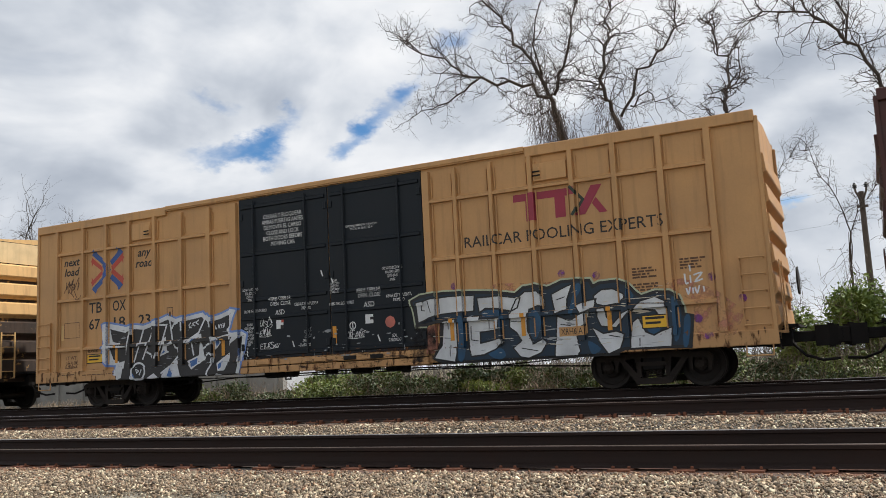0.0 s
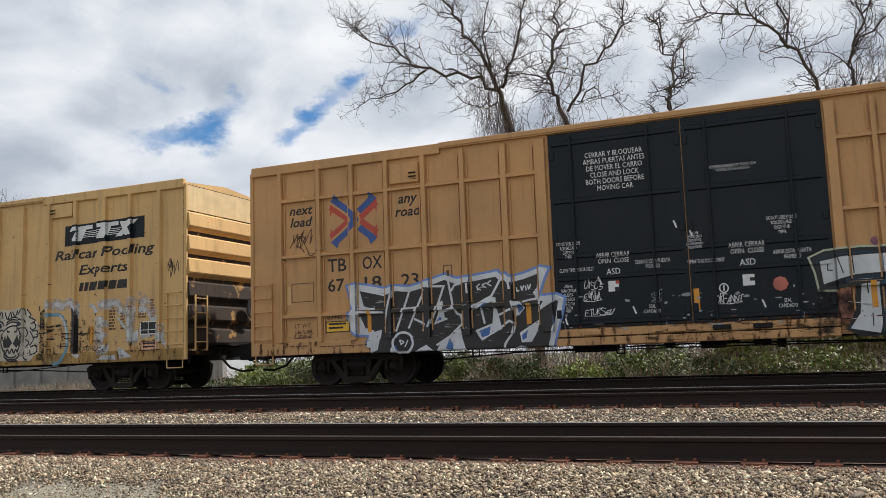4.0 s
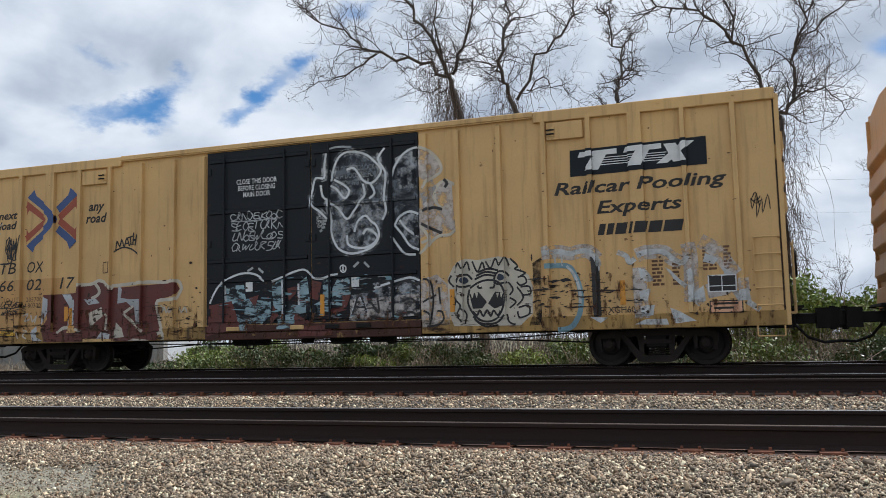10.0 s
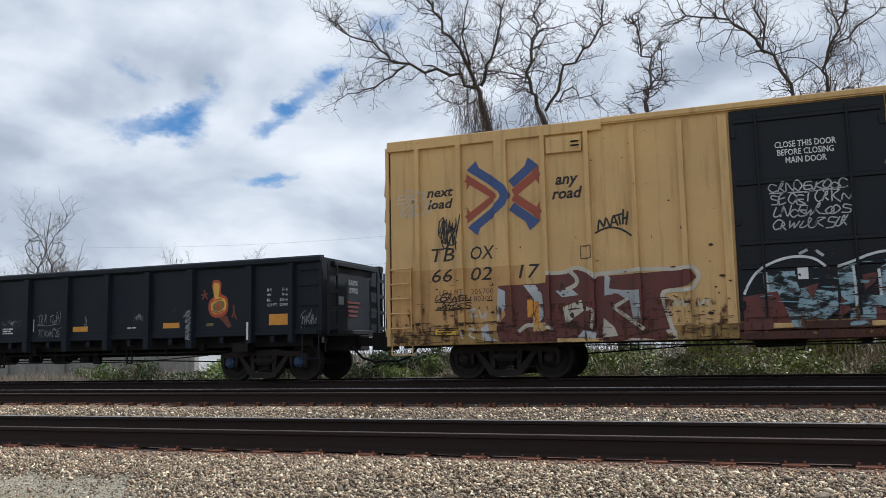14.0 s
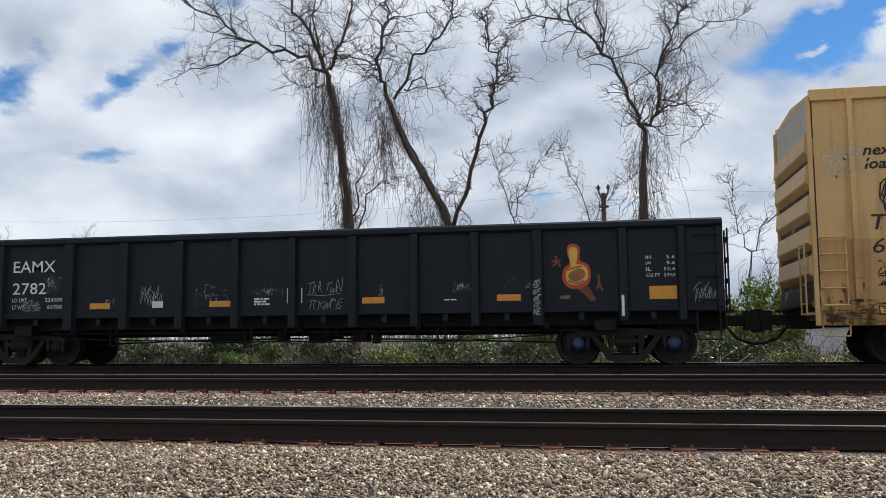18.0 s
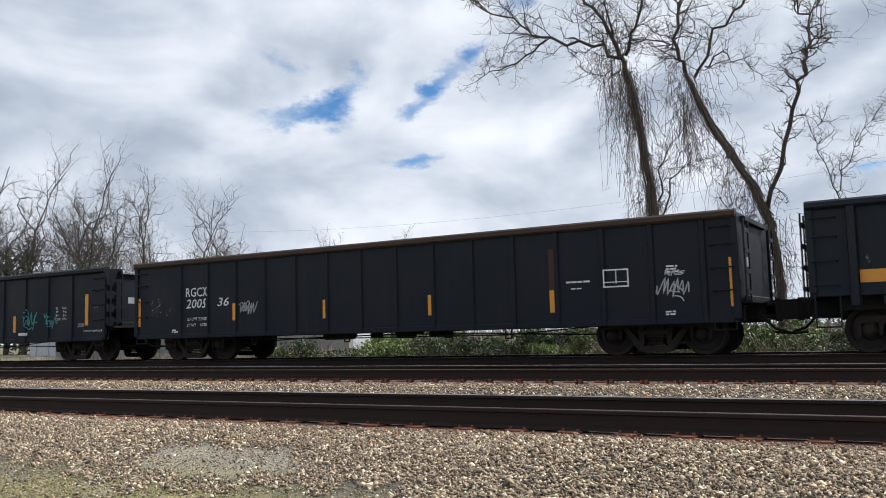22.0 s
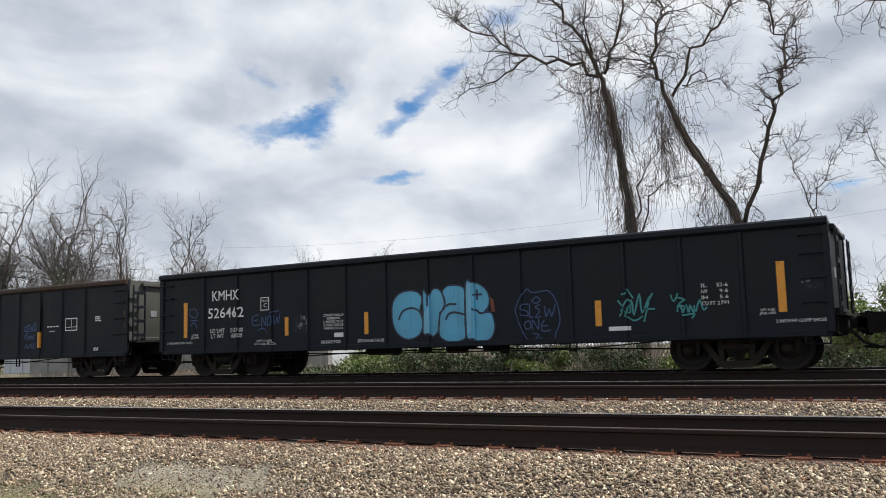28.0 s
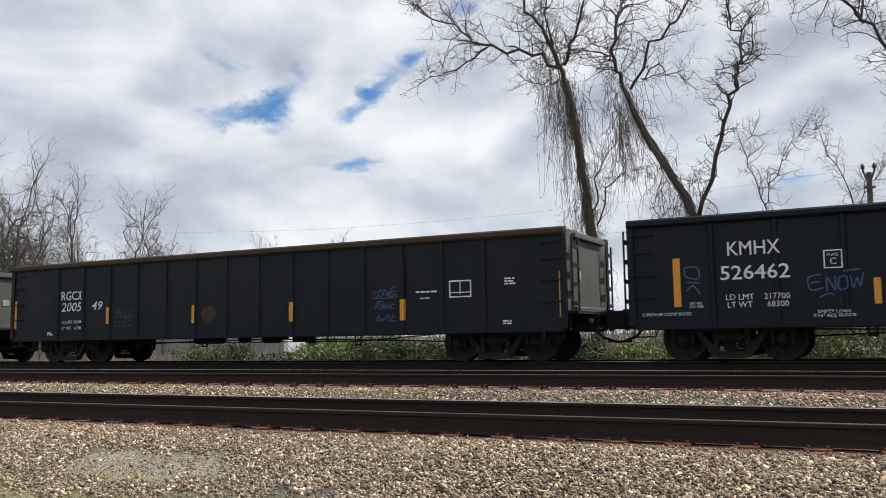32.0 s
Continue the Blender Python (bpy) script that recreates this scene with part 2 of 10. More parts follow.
M_MAROON = mat("maroon_paint", (0.06, 0.014, 0.012), 0.55, var=0.25, streak=((0.03, 0.015, 0.01), 0.4))
M_STEEL = mat("grimy_black_steel", (0.016, 0.0140, 0.0132), 0.75, var=0.4, scale=4, fine=50, bump=0.2, spec=0.25, spots=((0.022, 0.013, 0.009), 0.3, 6.0))
M_BOGIE = mat("brown_dusted_cast_steel", (0.034, 0.0260, 0.0215), 0.8, var=0.45, scale=4, fine=45, bump=0.3, spec=0.25)
M_WHEEL = mat("dark_wheel_steel", (0.026, 0.0200, 0.0168), 0.7, var=0.4, scale=5, fine=50, bump=0.15, spec=0.3)
M_BLUECAP = mat("blue_bearing_cap", (0.035, 0.07, 0.15), 0.5, var=0.3)
M_WHITE = mat("white_stencil_paint", (0.72, 0.73, 0.74), 0.6, var=0.12, scale=6)
M_BLACKP = mat("black_stencil_paint", (0.018, 0.016, 0.016), 0.6, var=0.2, scale=6)
M_BROWNP = mat("brown_stencil_paint", (0.12, 0.055, 0.025), 0.6, var=0.2)
M_AMBER = mat("amber_reflective_strip", (0.66, 0.28, 0.02), 0.35, var=0.08, scale=8, bump=0.02)
M_LBLYEL = mat("yellow_label", (0.78, 0.46, 0.03), 0.45, var=0.08)
M_LBLORG = mat("salmon_label", (0.75, 0.42, 0.25), 0.45, var=0.08)
M_RED = mat("crimson_emblem_paint", (0.30, 0.025, 0.055), 0.5, var=0.12)
M_XRED = mat("red_emblem_paint", (0.48, 0.06, 0.035), 0.5, var=0.12)
M_XBLUE = mat("blue_emblem_paint", (0.03, 0.085, 0.30), 0.5, var=0.12)
M_XREDF = mat("faded_red_emblem_paint", (0.33, 0.07, 0.035), 0.55, var=0.15)
M_XBLUEF = mat("faded_blue_emblem_paint", (0.045, 0.085, 0.24), 0.55, var=0.15)
M_GRN = mat("dark_green_emblem_paint", (0.02, 0.035, 0.02), 0.5)
G_WHITE = mat("spray_white", (0.47, 0.49, 0.51), 0.6, var=0.30, scale=2.2)
G_GREY = mat("spray_grey", (0.33, 0.35, 0.37), 0.6, var=0.3, scale=2.5)
G_HAZE = mat("thin_spray_grey", (0.44, 0.46, 0.49), 0.6, var=0.3, scale=3.5, thin=0.75)
G_BLUE = mat("spray_deep_blue", (0.012, 0.075, 0.16), 0.5, var=0.45, scale=2.0)
G_LBLUE = mat("spray_light_blue", (0.17, 0.28, 0.62), 0.55, var=0.2)
G_SKYPALE = mat("spray_pale_sky_blue", (0.17, 0.46, 0.66), 0.55, var=0.2, scale=1.5)
G_COBALT = mat("spray_cobalt_blue", (0.06, 0.16, 0.42), 0.55, var=0.25, scale=3.0)
G_EDGEWHITE = mat("fresh_spray_white", (0.66, 0.68, 0.71), 0.55, var=0.22, scale=3.0)
G_OLIVE = mat("spray_olive", (0.20, 0.17, 0.06), 0.6, var=0.35, scale=6.0)
G_RUSTSPRAY = mat("thin_spray_rust_red", (0.17, 0.045, 0.02), 0.6, var=0.3, scale=6.0)
G_SKY = mat("spray_sky_blue", (0.10, 0.38, 0.58), 0.55, var=0.2, scale=1.5, streak=((0.04, 0.16, 0.28), 0.6))
G_NAVY = mat("spray_navy", (0.018, 0.03, 0.06), 0.55, var=0.3)
G_BLACK = mat("spray_black", (0.014, 0.014, 0.016), 0.55, var=0.3)
G_CHAR = mat("spray_charcoal", (0.030, 0.028, 0.030), 0.55, var=0.7, scale=2.0)
G_MAROON = mat("spray_maroon", (0.13, 0.030, 0.024), 0.55, var=0.25)
G_CREAM = mat("spray_cream", (0.58, 0.53, 0.44), 0.55, var=0.22, scale=3.0)
G_PALEWASH = mat("pale_grey_pink_wash", (0.60, 0.55, 0.52), 0.6, var=0.25, scale=3.0, thin=0.45)
G_CHALK = mat("worn_chalky_white_spray", (0.62, 0.65, 0.66), 0.6, var=0.35, scale=4.0, thin=0.10)
G_BLUSH = mat("thin_salmon_overspray", (0.62, 0.27, 0.18), 0.6, var=0.2, scale=2.0, thin=0.85)
G_INK = mat("spray_ink_blue", (0.007, 0.026, 0.052), 0.5, var=0.5, scale=2.0)
G_PALEGREY = mat("spray_pale_grey", (0.64, 0.66, 0.68), 0.6, var=0.22, scale=2.2)
G_SALMON = mat("spray_salmon", (0.50, 0.20, 0.13), 0.6, var=0.3, scale=2.0)
G_TEAL = mat("spray_teal", (0.05, 0.26, 0.27), 0.55, var=0.2)
G_DULL = mat("spray_dull_blue", (0.040, 0.080, 0.20), 0.55, var=0.25)
G_ICE = mat("spray_ice_blue", (0.20, 0.34, 0.40), 0.6, var=0.3, scale=3.0)
G_ICETHIN = mat("worn_spray_ice_blue", (0.32, 0.46, 0.52), 0.6, var=0.3, scale=3.0, thin=0.72, drag=(0.6, 1.0, 1.6))
G_MIST = mat("thin_grey_overspray", (0.16, 0.18, 0.21), 0.6, var=0.4, scale=3.0, thin=0.62)
M_SMOKE = mat("black_soot_smear", (0.022, 0.016, 0.014), 0.7, var=0.4, scale=3.0, thin=0.6, spec=0.3)
G_PINK = mat("spray_pink", (0.55, 0.16, 0.12), 0.6, var=0.3)
G_PURPLE = mat("faint_spray_purple", (0.22, 0.05, 0.26), 0.6, var=0.2, thin=0.62)
G_YELLOW = mat("spray_yellow", (0.75, 0.42, 0.06), 0.55, var=0.2)
G_ORANGE = mat("spray_orange_red", (0.45, 0.07, 0.02), 0.55, var=0.2)
G_LIME = mat("spray_pale_green", (0.46, 0.50, 0.36), 0.55, var=0.2)
M_RAIL = mat("brown_rail_side", (0.026, 0.0155, 0.0125), 0.75, metal=0.0, var=0.3, scale=3, fine=40, bump=0.15, spec=0.25)
M_RAILTOP = mat("polished_rail_head", (0.45, 0.43, 0.42), 0.32, metal=1.0, var=0.15, scale=2.0, bump=0.02)
M_RAILTOP_OLD = mat("brown_running_surface", (0.16, 0.12, 0.10), 0.42, metal=0.8, var=0.3, scale=2.0, bump=0.03)
M_TIE = mat("weathered_timber_tie", (0.11, 0.075, 0.055), 0.9, var=0.4, scale=3, fine=30, bump=0.4)
M_PLATE = mat("orange_rusted_tie_plate", (0.19, 0.070, 0.036), 0.9, var=0.5, scale=5, fine=40, bump=0.3)
STONES = [(0.098, 0.077, 0.056), (0.218, 0.170, 0.119), (0.367, 0.280, 0.191), (0.178, 0.122, 0.076), (0.299, 0.237, 0.167), (0.900, 0.824, 0.590), (0.253, 0.162, 0.097),
          (0.098, 0.081, 0.064), (0.494, 0.373, 0.243), (0.144, 0.115, 0.084), (0.345, 0.232, 0.134), (0.081, 0.059, 0.041), (0.850, 0.654, 0.443), (0.195, 0.155, 0.111)]
M_STONE = mat("mixed_ballast_stone", (0.22, 0.2, 0.18), 0.85, var=0.25, scale=12, fine=90, bump=0.25, rnd_cols=STONES, island=True)
M_RUSTSTONE = mat("rust_stained_stone", (0.22, 0.12, 0.07), 0.9, var=0.35, scale=12, fine=90, bump=0.25, rnd_cols=[(0.20, 0.085, 0.042), (0.33, 0.15, 0.075), (0.26, 0.16, 0.105), (0.44, 0.28, 0.17), (0.15, 0.09, 0.06)], island=True)
M_BARK = mat("grey_brown_bark", (0.070, 0.056, 0.047), 0.9, var=0.4, scale=4, fine=30, bump=0.5)
M_TWIG = mat("dark_twig_bark", (0.060, 0.045, 0.038), 0.9, var=0.3, scale=4, bump=0.0)
M_VINE = mat("dry_vine", (0.125, 0.096, 0.078), 0.9, var=0.4, scale=6, bump=0.0)
M_FARBARK = mat("distant_bark", (0.090, 0.077, 0.068), 0.9, var=0.3, scale=1, bump=0.0)
M_LEAF = mat("spring_leaf", (0.12, 0.2, 0.04), 0.6, var=0.2, bump=0.0, rnd_cols=[(0.045, 0.08, 0.018), (0.10, 0.155, 0.03), (0.16, 0.22, 0.045), (0.075, 0.12, 0.025)], island=True)
# the spring leaf again, with sun shining through it put into a brighter colour
M_LEAF_SUNLIT = mat("sunlit_spring_leaf", (0.17, 0.25, 0.05), 0.6, var=0.15, bump=0.0, rnd_cols=[(0.10, 0.16, 0.03), (0.19, 0.27, 0.05), (0.26, 0.34, 0.08), (0.14, 0.21, 0.04)], island=True)
M_LEAFD = mat("dark_evergreen_leaf", (0.04, 0.08, 0.025), 0.6, var=0.2, bump=0.0, rnd_cols=[(0.022, 0.05, 0.014), (0.045, 0.085, 0.02), (0.07, 0.11, 0.03), (0.05, 0.06, 0.025)], island=True)
M_DRY = mat("dry_brush_stem", (0.24, 0.19, 0.13), 0.9, var=0.3, bump=0.0, rnd_cols=[(0.085, 0.065, 0.047), (0.18, 0.14, 0.10), (0.34, 0.28, 0.21), (0.12, 0.09, 0.065)], island=True)
M_GRASS = mat("grass_blade", (0.12, 0.16, 0.04), 0.7, var=0.2, bump=0.0, rnd_cols=[(0.09, 0.14, 0.03), (0.17, 0.2, 0.06), (0.3, 0.26, 0.12), (0.12, 0.17, 0.04)], island=True)
M_WALLW = mat("white_metal_siding", (0.50, 0.52, 0.55), 0.5, var=0.12, scale=0.6, streak=((0.4, 0.4, 0.4), 0.3))
M_CONC = mat("grey_concrete_wall", (0.25, 0.245, 0.235), 0.85, var=0.3, scale=0.8, fine=12)
M_POLE = mat("weathered_pole_timber", (0.11, 0.085, 0.07), 0.9, var=0.3)
M_WIRE = mat("dark_wire", (0.02, 0.02, 0.02), 0.6)


# ---- mesh helpers ----
def mesh_of(name, verts, faces, material, smooth=False):
    me = bpy.data.meshes.new(name)
    me.from_pydata(verts, [], faces)
    me.materials.append(material)
    if smooth:
        me.polygons.foreach_set("use_smooth", [True] * len(me.polygons))
    me.update()
    return me


class Shape:
    """Collects solids into one mesh."""

    def __init__(self):
        self.v, self.f, self.mi, self.k = [], [], [], 0

    def add(self, verts, faces):
        n = len(self.v)
        self.v += [tuple(p) for p in verts]
        self.f += [tuple(i + n for i in fc) for fc in faces]
        self.mi += [self.k] * len(faces)
        return self

    def box(self, x0, x1, y0, y1, z0, z1, c=0.0):
        """A box; c cuts its long edges back."""
        if c <= 0:
            v = [(x, y, z) for x in (x0, x1) for y in (y0, y1) for z in (z0, z1)]
            return self.add(v, [(0, 1, 3, 2), (4, 6, 7, 5), (0, 4, 5, 1), (2, 3, 7, 6), (0, 2, 6, 4), (1, 5, 7, 3)])
        bm = bmesh.new()
        bmesh.ops.create_cube(bm, size=1.0)
        for q in bm.verts:
            q.co = ((x0 + x1) / 2 + q.co.x * (x1 - x0), (y0 + y1) / 2 + q.co.y * (y1 - y0), (z0 + z1) / 2 + q.co.z * (z1 - z0))
        bmesh.ops.bevel(bm, geom=bm.edges[:], offset=c, segments=1, affect="EDGES")
        bm.verts.index_update()
        self.add([q.co for q in bm.verts], [[q.index for q in fc.verts] for fc in bm.faces])
        bm.free()
        return self

    def prism(self, outline, axis, a, b):
        """An outline of 2D points pushed along an axis from a to b."""
        def at(p, h):
            return {"x": (h, p[0], p[1]), "y": (p[0], h, p[1]), "z": (p[0], p[1], h)}[axis]
        n = len(outline)
        v = [at(p, a) for p in outline] + [at(p, b) for p in outline]
        f = [tuple(range(n))[::-1], tuple(range(n, 2 * n))] + [(i, (i + 1) % n, n + (i + 1) % n, n + i) for i in range(n)]
        return self.add(v, f)

    def tube(self, pts, r0, r1=None, n=6, cap=True):
        """A tapering tube along points."""
        r1 = r0 if r1 is None else r1
        pts = [Vector(p) for p in pts]
        rings, up = [], Vector((0.31, 0.9, 0.29)).normalized()
        for i, p in enumerate(pts):
            d = (pts[min(i + 1, len(pts) - 1)] - pts[max(i - 1, 0)])
            d = d.normalized() if d.length > 1e-9 else Vector((0, 0, 1))
            s = d.cross(up)
            if s.length < 0.05:
                s = d.cross(Vector((1, 0, 0)))
            s.normalize()
            t = d.cross(s)
            r = r0 + (r1 - r0) * i / max(1, len(pts) - 1)
            rings.append([p + (s * math.cos(2 * math.pi * k / n) + t * math.sin(2 * math.pi * k / n)) * r for k in range(n)])
        v = [q for ring in rings for q in ring]
        f = [(i * n + k, i * n + (k + 1) % n, (i + 1) * n + (k + 1) % n, (i + 1) * n + k) for i in range(len(pts) - 1) for k in range(n)]
        if cap:
            f += [tuple(range(n))[::-1], tuple(range(len(v) - n, len(v)))]
        return self.add(v, f)

    def disc(self, centre, axis, prof, n=20):
        """A body turned about an axis through centre: prof holds (along, radius)."""
        v, c = [], Vector(centre)
        for a, r in prof:
            for k in range(n):
                u, w = r * math.cos(2 * math.pi * k / n), r * math.sin(2 * math.pi * k / n)
                v.append(c + Vector({"x": (a, u, w), "y": (u, a, w), "z": (u, w, a)}[axis]))
        m = len(prof)
        f = [(i * n + k, i * n + (k + 1) % n, (i + 1) * n + (k + 1) % n, (i + 1) * n + k) for i in range(m - 1) for k in range(n)]
        f += [tuple(range(n))[::-1], tuple(range((m - 1) * n, m * n))]
        return self.add(v, f)

    def mesh(self, name, *mats, smooth=False):
        me = bpy.data.meshes.new(name)
        me.from_pydata([tuple(p) for p in self.v], [], self.f)
        for m in mats:
            me.materials.append(m)
        if any(self.mi):
            me.polygons.foreach_set("material_index", self.mi)
        bm = bmesh.new()
        bm.from_mesh(me)
        bmesh.ops.recalc_face_normals(bm, faces=bm.faces[:])
        bm.to_mesh(me)
        bm.free()
        if smooth:
            me.polygons.foreach_set("use_smooth", [True] * len(me.polygons))
        me.update()
        return me


def part(name, data, parent, label="", at=None):
    ob = new(name, data)
    ob.parent = parent
    if at is not None:
        ob.matrix_basis = at
    if label:
        ob["label"] = label
    return ob


def thing(name, label, category, group="", kind="", data=None, at=None):
    ob = tagged(new(name, data), label, category, group, kind)
    if at is not None:
        ob.matrix_basis = at
    return ob


# ---- paint on the side of a wagon: flat shapes laid over its posts and panels ----
class Side:
    """The near side of a wagon: panel depth y, and raised strips (x0, x1, z0, z1, proud)."""

    def __init__(self, car, y):
        self.car, self.y, self.strips, self.n = car, y, [], 0

    def depth(self, x, z):
        return max([0.0] + [p for a, b, c, d, p in self.strips if a <= x <= b and c <= z <= d])

    def lay(self, name, bm, material, layer=0, label=""):
        """bm: flat faces in x and z (as co.x, co.y)."""
        if not bm.verts:
            bm.free()
            return None
        xs, zs = [v.co.x for v in bm.verts], [v.co.y for v in bm.verts]
        x0, x1, z0, z1 = min(xs), max(xs), min(zs), max(zs)
        cx, cz = set(), set()
        for a, b, c, d, _ in self.strips:
            if a < x1 and b > x0 and c < z1 and d > z0:
                cx |= {q for q in (a, b) if x0 < q < x1}
                cz |= {q for q in (c, d) if z0 < q < z1 and d - c < 1.0}
        for q in sorted(cx):
            bmesh.ops.bisect_plane(bm, geom=bm.verts[:] + bm.edges[:] + bm.faces[:], plane_co=(q, 0, 0), plane_no=(1, 0, 0))
        for q in sorted(cz):
            bmesh.ops.bisect_plane(bm, geom=bm.verts[:] + bm.edges[:] + bm.faces[:], plane_co=(0, q, 0), plane_no=(0, 1, 0))
        off = 0.004 + 0.0016 * layer + 0.00005 * (self.n % 9)
        self.n += 1
        v, f = [], []
        at = {}
        for fc in bm.faces:
            c = fc.calc_center_median()
            at[fc] = self.y - self.depth(c.x, c.y) - off
        # the paint runs on over the flanks of posts and rails
        for ed in bm.edges if cx or cz else ():
            if len(ed.link_faces) == 2:
                y0, y1 = at[ed.link_faces[0]], at[ed.link_faces[1]]
                if abs(y0 - y1) > 0.006:
                    p, q = ed.verts[0].co, ed.verts[1].co
                    f.append(tuple(range(len(v), len(v) + 4)))
                    v += [(p.x, y0, p.y), (q.x, y0, q.y), (q.x, y1, q.y), (p.x, y1, p.y)]
        for fc in bm.faces:
            y = at[fc]
            f.append(tuple(range(len(v), len(v) + len(fc.verts))))
            q = [(w.co.x, y, w.co.y) for w in fc.verts]
            v += q if fc.normal.z > 0 else q[::-1]
        bm.free()
        ob = part(name, mesh_of(name, v, f, material), self.car, label)
        if name in ("rust_scuff", "spray_haze", "soot_smear"):
            ob["kind"] = "stuff"
        return ob

    def text(self, words, x0, z0, x1, z1, material, slant=0.0, bold=0.0, name="lettering", layer=0, track=1.0):
        """Words that fill the box x0..x1, z0..z1 (baseline to cap height of the whole block)."""
        cu = bpy.data.curves.new("t", "FONT")
        cu.body, cu.shear, cu.offset, cu.resolution_u, cu.align_x, cu.space_character = words, slant, bold, 2, "CENTER", track
        cu.space_line = cu_step = 0.92
        ob = bpy.data.objects.new("t", cu)
        me = bpy.data.meshes.new_from_object(ob)
        bpy.data.objects.remove(ob)
        bpy.data.curves.remove(cu)
        bm = bmesh.new()
        bm.from_mesh(me)
        bpy.data.meshes.remove(me)
        if not bm.verts:
            bm.free()
            return None
        xs, ys = [v.co.x for v in bm.verts], [v.co.y for v in bm.verts]
        a, b, c, d = min(xs), max(xs), min(ys), max(ys)
        for v in bm.verts:
            v.co = (x0 + (v.co.x - a) / (b - a) * (x1 - x0), z0 + (v.co.y - c) / (d - c) * (z1 - z0), 0)
        bm.normal_update()
        if "\n" not in words:
            return self.lay(name, bm, material, layer)
        # each line of a block is a part of its own: letters go to the line whose middle is nearest
        step = cu_step * (z1 - z0) / (d - c)
        rows, seen = {}, set()
        for v in bm.verts:
            if v in seen:
                continue
            isle, todo = [], [v]
            seen.add(v)
            while todo:
                w = todo.pop()
                isle.append(w)
                for e in w.link_edges:
                    o = e.other_vert(w)
                    if o not in seen:
                        seen.add(o)
                        todo.append(o)
            mid = (min(w.co.y for w in isle) + max(w.co.y for w in isle)) / 2
            rows.setdefault(round((z1 - 0.36 * step - mid) / step), set()).update(isle)
        for row in rows.values():
            one = bm.copy()
            one.verts.ensure_lookup_table()
            bm.verts.index_update()
            keep = {w.index for w in row}
            bmesh.ops.delete(one, geom=[w for w in one.verts if w.index not in keep], context="VERTS")
            self.lay(name, one, material, layer)
        bm.free()

    def fill(self, outline, material, layer=0, name="painted_shape", label=""):
        bm = bmesh.new()
        fc = bm.faces.new([bm.verts.new((x, z, 0)) for x, z in outline])
        bmesh.ops.triangulate(bm, faces=[fc])
        bm.normal_update()
        return self.lay(name, bm, material, layer, label)

    def rect(self, x0, z0, x1, z1, material, layer=0, name="painted_bar", label=""):
        return self.fill([(x0, z0), (x1, z0), (x1, z1), (x0, z1)], material, layer, name, label)

    def strokes(self, lines, width, material, layer=0, name="spray_line", closed=False, label="", smooth=False):
        """Ribbons along polylines, mitred."""
        if name in ("pen_tag", "chalk_tag"):
            width *= 0.72
        if len(lines) > 1 and name in ("tag_line", "tag_edge", "letter_line", "flame_tag", "round_mark", "chalk_mark", "emblem_arrow"):
            return [self.strokes([ln], width, material, layer, name, closed, label, smooth) for ln in lines][0]
        bm = bmesh.new()
        for pts in lines:
            p = [Vector((x, z, 0)) for x, z in pts]
            if smooth:
                p = soften(p, closed)
            n = len(p)
            left, right = [], []
            for i in range(n):
                a = p[(i - 1) % n] if closed or i else p[i]
                b = p[(i + 1) % n] if closed or i < n - 1 else p[i]
                d1, d2 = (p[i] - a), (b - p[i])
                d1 = d1.normalized() if d1.length > 1e-6 else d2.normalized()
                d2 = d2.normalized() if d2.length > 1e-6 else d1
                t = (d1 + d2)
                t = t.normalized() if t.length > 1e-3 else d1
                m = Vector((-t.y, t.x, 0))
                k = max(0.55, m.dot(Vector((-d1.y, d1.x, 0))))
                m = m * (width / 2 / k)
                left.append(bm.verts.new(p[i] + m))
                right.append(bm.verts.new(p[i] - m))
            for i in range(n if closed else n - 1):
                j = (i + 1) % n
                bm.faces.new((right[i], right[j], left[j], left[i]))
        bm.normal_update()
        return self.lay(name, bm, material, layer, label)


def soften(p, closed=False, steps=4):
    """Points of a smooth curve through the given ones."""
    n, out = len(p), []
    for i in range(n if closed else n - 1):
        a, b, c, d = (p[(i + k) % n] if closed else p[min(max(i + k, 0), n - 1)] for k in (-1, 0, 1, 2))
        for s in range(steps):
            t = s / steps
            out.append(0.5 * ((2 * b) + (c - a) * t + (2 * a - 5 * b + 4 * c - d) * t * t + (3 * b - a - 3 * c + d) * t ** 3))
    if not closed:
        out.append(p[-1])
    return out


def curvy(pts):
    """A rounded outline through a few (x, z) points."""
    return [(q.x, q.y) for q in soften([Vector((x, z, 0)) for x, z in pts], True, 3)]


GLYPHS = [[[(0.0, 0.1), (0.1, 0.9), (0.25, 1.0), (0.3, 0.6), (0.1, 0.5), (0.6, 0.0)]], [[(0.9, 0.8), (0.4, 1.0), (0.05, 0.5), (0.4, 0.0), (0.9, 0.2)]],
          [[(0.0, 0.0), (0.35, 1.0), (0.7, 0.0)], [(0.1, 0.35), (0.75, 0.4)]], [[(0.9, 0.9), (0.2, 1.0), (0.15, 0.6), (0.8, 0.45), (0.8, 0.05), (0.1, 0.0)]],
          [[(0.0, 1.0), (0.15, 0.1), (0.45, 0.7), (0.6, 0.05), (0.95, 1.0)]], [[(0.5, 0.0), (0.05, 0.4), (0.4, 0.95), (0.85, 0.5), (0.5, 0.0)]]]
